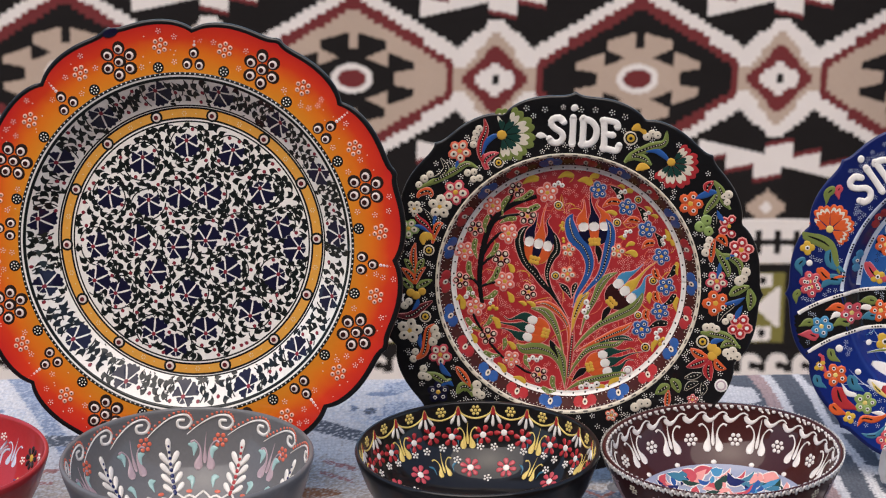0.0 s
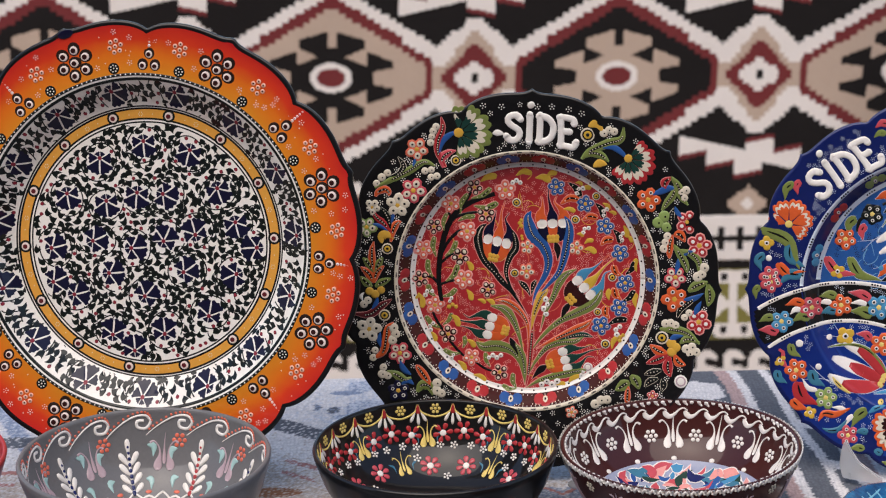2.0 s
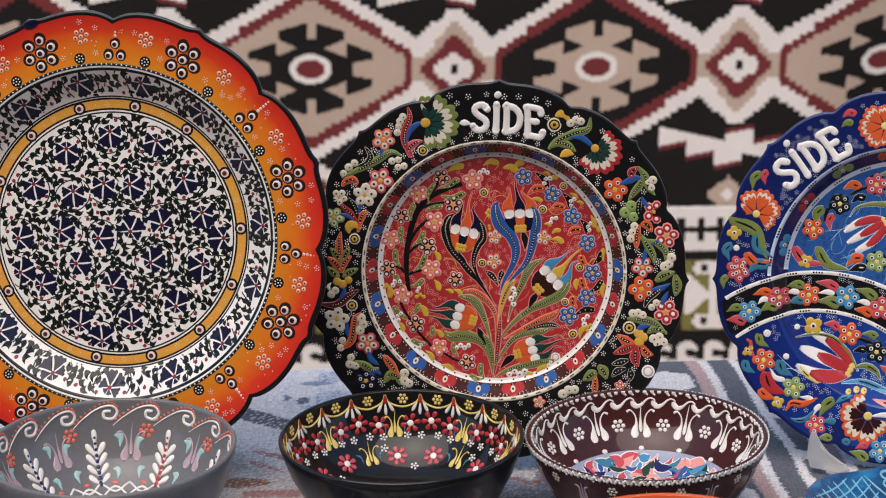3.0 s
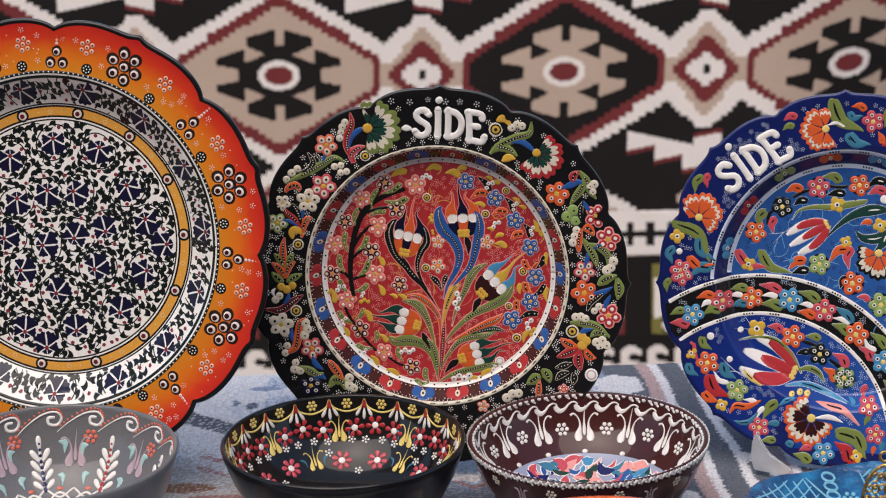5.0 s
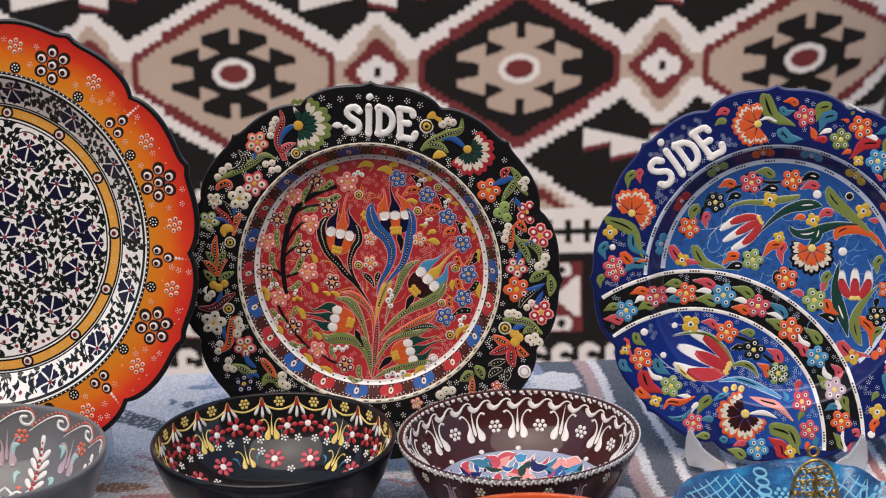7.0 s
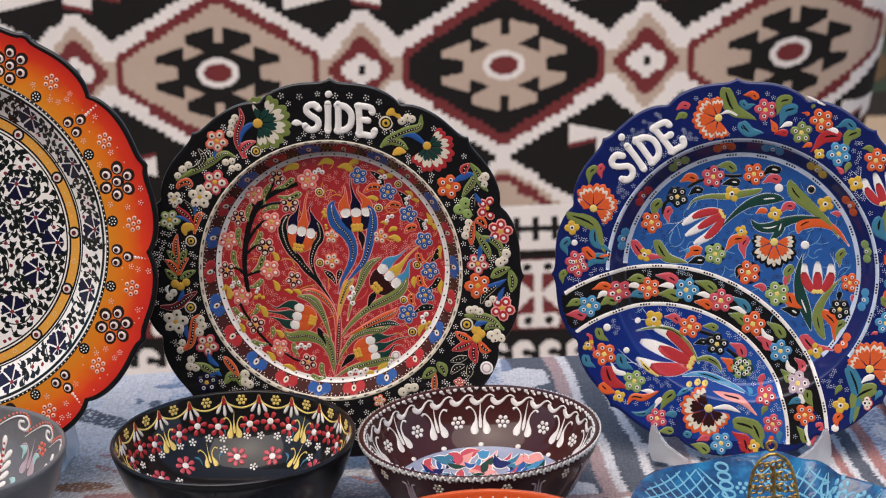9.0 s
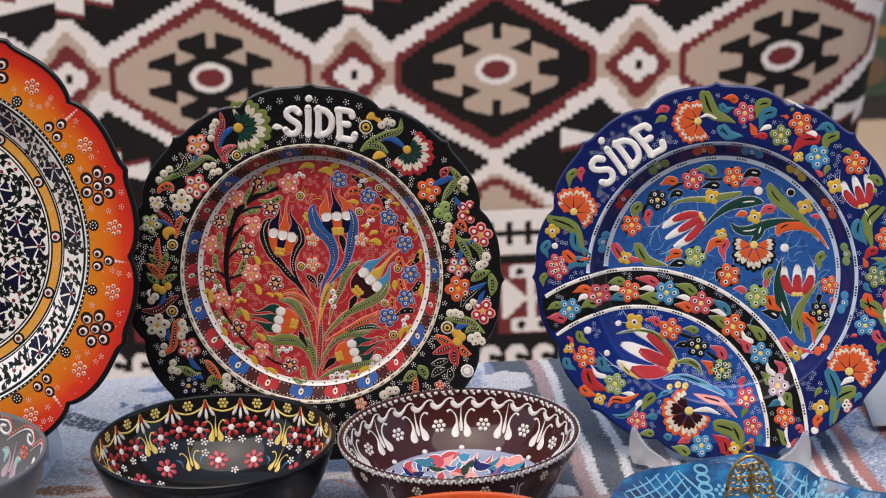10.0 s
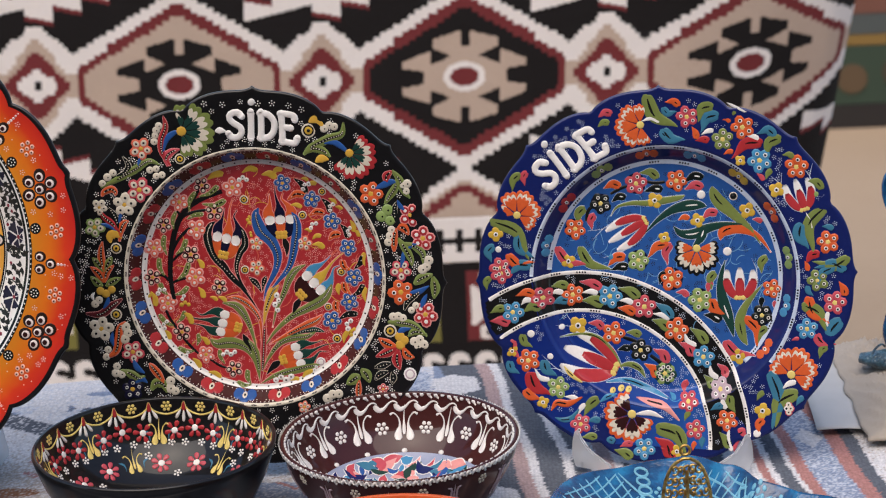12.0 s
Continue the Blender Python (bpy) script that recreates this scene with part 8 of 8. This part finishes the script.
def filigree():
    e = tagged(empty("filigree_ornament", pose(0.4146, 0.030, 0.0068, -8, 0, 0)), "aged brass openwork filigree ornament standing in the turquoise dish", "ornament")

    def half(v):
        t = v / 0.0735
        return 0.0182 * math.sqrt(max(0.02, 1 - t ** 4)) * min(1.0, 0.45 + 2.6 * t)

    def bulge(u, v):
        return -0.010 * math.cos(min(1.57, abs(u) / 0.022 * 1.57))

    rim = []
    for s in (1, -1):
        rr = [(s * half(v), bulge(half(v), v), v) for v in [0.0732 * i / 24 for i in range(25)]]
        rim += rr if s == 1 else rr[::-1]
    wire("rim_wire", rim, 0.0013, e, True)
    rng = random.Random(3)
    for row in range(8):
        v = 0.006 + row * 0.0084
        n = max(1, int(half(v) / 0.0042))
        for i in range(-n, n + 1):
            u = i * half(v) / (n + 0.6) + rng.uniform(-0.0004, 0.0004)
            rad = 0.0036 + rng.uniform(-0.0004, 0.0004)
            curl = [(u + rad * (1 - 0.08 * j) * math.cos(j * 0.62 + i), bulge(u, v) - 0.0004 * (j % 2), v + rad * 1.15 * (1 - 0.08 * j) * math.sin(j * 0.62 + i)) for j in range(11)]
            wire("scroll_wire", curl, 0.0008, e)
            if (row + i) % 2 == 0:
                bm = bmesh.new()
                bmesh.ops.create_uvsphere(bm, u_segments=8, v_segments=6, radius=0.0014)
                bmesh.ops.translate(bm, vec=(u, bulge(u, v) - 0.0008, v), verts=bm.verts)
                me = bpy.data.meshes.new("bead")
                bm.to_mesh(me)
                bm.free()
                me.materials.append(BRASS)
                ob = new("bead", me)
                ob.parent = e
    wire("spine_wire", [(0, bulge(0, 0) - 0.001, 0.002 + 0.0033 * j) for j in range(20)], 0.0014, e)
    wire("top_loop", [(0.0035 * math.cos(t * 0.5236), 0, 0.0768 + 0.0036 * math.sin(t * 0.5236)) for t in range(12)], 0.0011, e, True)
    return e


filigree()


# ---- wares and wrapping at the end of the table ----
def wrapping_cloth():
    st = 0.0025
    x0, y0, nx, ny = 0.577, 0.232, 104, 86
    verts, faces = [], []
    for j in range(ny + 1):
        for i in range(nx + 1):
            u, v = i / nx, j / ny
            x, y = x0 + i * st + 0.004 * noise.noise((v * 9, 0, 3)), y0 + j * st + 0.006 * noise.noise((u * 6, 2, 0))
            edge = min(1.0, 8 * u, 8 * (1 - u), 10 * v, 10 * (1 - v))
            z = 0.0045 + edge * (0.010 + 0.009 * noise.noise((x * 26, y * 16, 1)) + 0.007 * abs(noise.noise((x * 70 + y * 45, y * 30, 5))) + 0.006 * max(0.0, math.sin(x * 520 + y * 210 + 3 * noise.noise((x * 20, y * 20, 0)))) ** 6)
            verts.append((x, y, z))
    for j in range(ny):
        for i in range(nx):
            a = j * (nx + 1) + i
            faces.append((a, a + 1, a + nx + 2, a + nx + 1))
    ob = link_mesh("wrapping_cloth", verts, faces, [cloth_mat("beige_linen", (0.42, 0.36, 0.295), 0.18, 500, 0.5)])
    sol = ob.modifiers.new("thickness", "SOLIDIFY")
    sol.thickness, sol.offset = 0.002, -1
    return tagged(ob, "rumpled beige linen wrapping cloth on the stall table", "cloth")


def paper_sheet():
    verts, faces = [], []
    for j in range(25):
        for i in range(9):
            x, y = 0.541 + 0.0085 * i, 0.262 + 0.0078 * j
            verts.append((x + 0.03 * (y - 0.25), y, 0.0022 + 0.0015 * noise.noise((x * 30, y * 18, 0))))
    for j in range(24):
        for i in range(8):
            a = j * 9 + i
            faces.append((a, a + 1, a + 10, a + 9))
    m, n, l, b = shader("white_paper", 0.8)
    l.new(mixed(n, l, noise_tex(n, l, 40, 4), (0.44, 0.43, 0.41), (0.52, 0.51, 0.49)), b.inputs["Base Color"])
    ob = link_mesh("paper_sheet", verts, faces, [m])
    sol = ob.modifiers.new("thickness", "SOLIDIFY")
    sol.thickness, sol.offset = 0.0006, 1
    return tagged(ob, "plain white sheet of wrapping paper under the beige cloth", "paper")


def clover_dish():
    """A four-lobed dish standing on edge, leaning back."""
    e = tagged(empty("clover_dish", plate_pose(0.700, 0.405, 0.0985, 6, 0)), "turquoise glazed four-lobed dish standing on edge", "dish")
    steps, verts, faces = 96, [], []
    rings = [(0.05, 0.0), (0.5, 0.001), (0.8, 0.006), (0.95, 0.013), (1.0, 0.016), (1.02, 0.013), (0.98, 0.007), (0.8, -0.002), (0.5, -0.008), (0.05, -0.008)]
    for r, z in rings:
        for i in range(steps):
            t = 2 * math.pi * i / steps
            q = r * (0.078 + 0.031 * math.cos(4 * t + math.pi))
            verts.append((q * math.cos(t), q * math.sin(t), z))
    for k in range(len(rings) - 1):
        for i in range(steps):
            j = (i + 1) % steps
            faces.append((k * steps + i, k * steps + j, (k + 1) * steps + j, (k + 1) * steps + i))
    faces.append(tuple(range(steps))[::-1])
    faces.append(tuple((len(rings) - 1) * steps + i for i in range(steps)))
    link_mesh("dish_body", verts, faces, [TURQ], e)
    for i in range(4):
        a = math.pi / 4 + i * math.pi / 2
        k = Ink(CloverFace())
        pts = [((64 + 30 * math.cos(b)) * math.cos(a) - 26 * math.sin(b) * math.sin(a), (64 + 30 * math.cos(b)) * math.sin(a) + 26 * math.sin(b) * math.cos(a)) for b in [j * 0.5236 for j in range(13)]]
        k.stroke(pts, [1.0] * 13, "foam", 0.9)
        k.done("drawn_loop", e)
    return e


class CloverFace:
    def at(self, x, y, h=0.0):
        t = math.atan2(y, x)
        r = math.hypot(x, y) / (0.078 + 0.031 * math.cos(4 * t + math.pi))
        z = 0.001 * r if r < 0.5 else 0.001 + 0.015 * ((r - 0.5) / 0.5) ** 1.6
        return (x, y, z + h)


def ceramic_fish():
    """A slim carved fish lying on its side."""
    e = tagged(empty("ceramic_fish", pose(0.664, 0.345, 0.0215, 0, 0, -20)), "dark teal carved ceramic fish lying on beige cloth", "figurine")
    m, n, l, b = shader("dark_teal_glaze", 0.35, 0.4)
    l.new(ramp(n, l, noise_tex(n, l, 130, 4), [(0.35, (0.012, 0.020, 0.030)), (0.62, (0.05, 0.12, 0.16))]), b.inputs["Base Color"])
    bumped(n, l, b, noise_tex(n, l, 190, 2), 0.8, 0.004)
    verts, faces, steps = [], [], 20
    for i in range(17):
        u = i / 16
        w = 0.021 * max(0.02, math.sin(math.pi * min(1, u * 0.9 + 0.05))) ** 0.6
        for k in range(steps):
            t = 2 * math.pi * k / steps
            verts.append((-0.075 + 0.15 * u, w * math.cos(t), 0.55 * w * math.sin(t) * (1 + 0.10 * math.sin(60 * u))))
    for i in range(16):
        for k in range(steps):
            j = (k + 1) % steps
            faces.append((i * steps + k, (i + 1) * steps + k, (i + 1) * steps + j, i * steps + j))
    faces += [tuple(range(steps)), tuple(16 * steps + k for k in range(steps))[::-1]]
    link_mesh("fish_body", verts, faces, [m], e)
    for i in range(6):
        c = -0.06 + 0.012 * i
        ring = [(c + 0.004 * math.cos(t), 0.019 * math.cos(t) * 0.9, 0.0105 * math.sin(t) + 0.0009) for t in [0.35 + j * 0.3 for j in range(9)]]
        v, f = [], []
        for p in ring:
            v += [(p[0] - 0.0012, p[1], p[2]), (p[0], p[1], p[2] + 0.0014), (p[0] + 0.0012, p[1], p[2])]
        for j in range(8):
            f += [(3 * j, 3 * j + 3, 3 * j + 4, 3 * j + 1), (3 * j + 1, 3 * j + 4, 3 * j + 5, 3 * j + 2)]
        link_mesh("carved_ridge", v, f, [m], e)
    return e


wrapping_cloth()
paper_sheet()
clover_dish()
ceramic_fish()
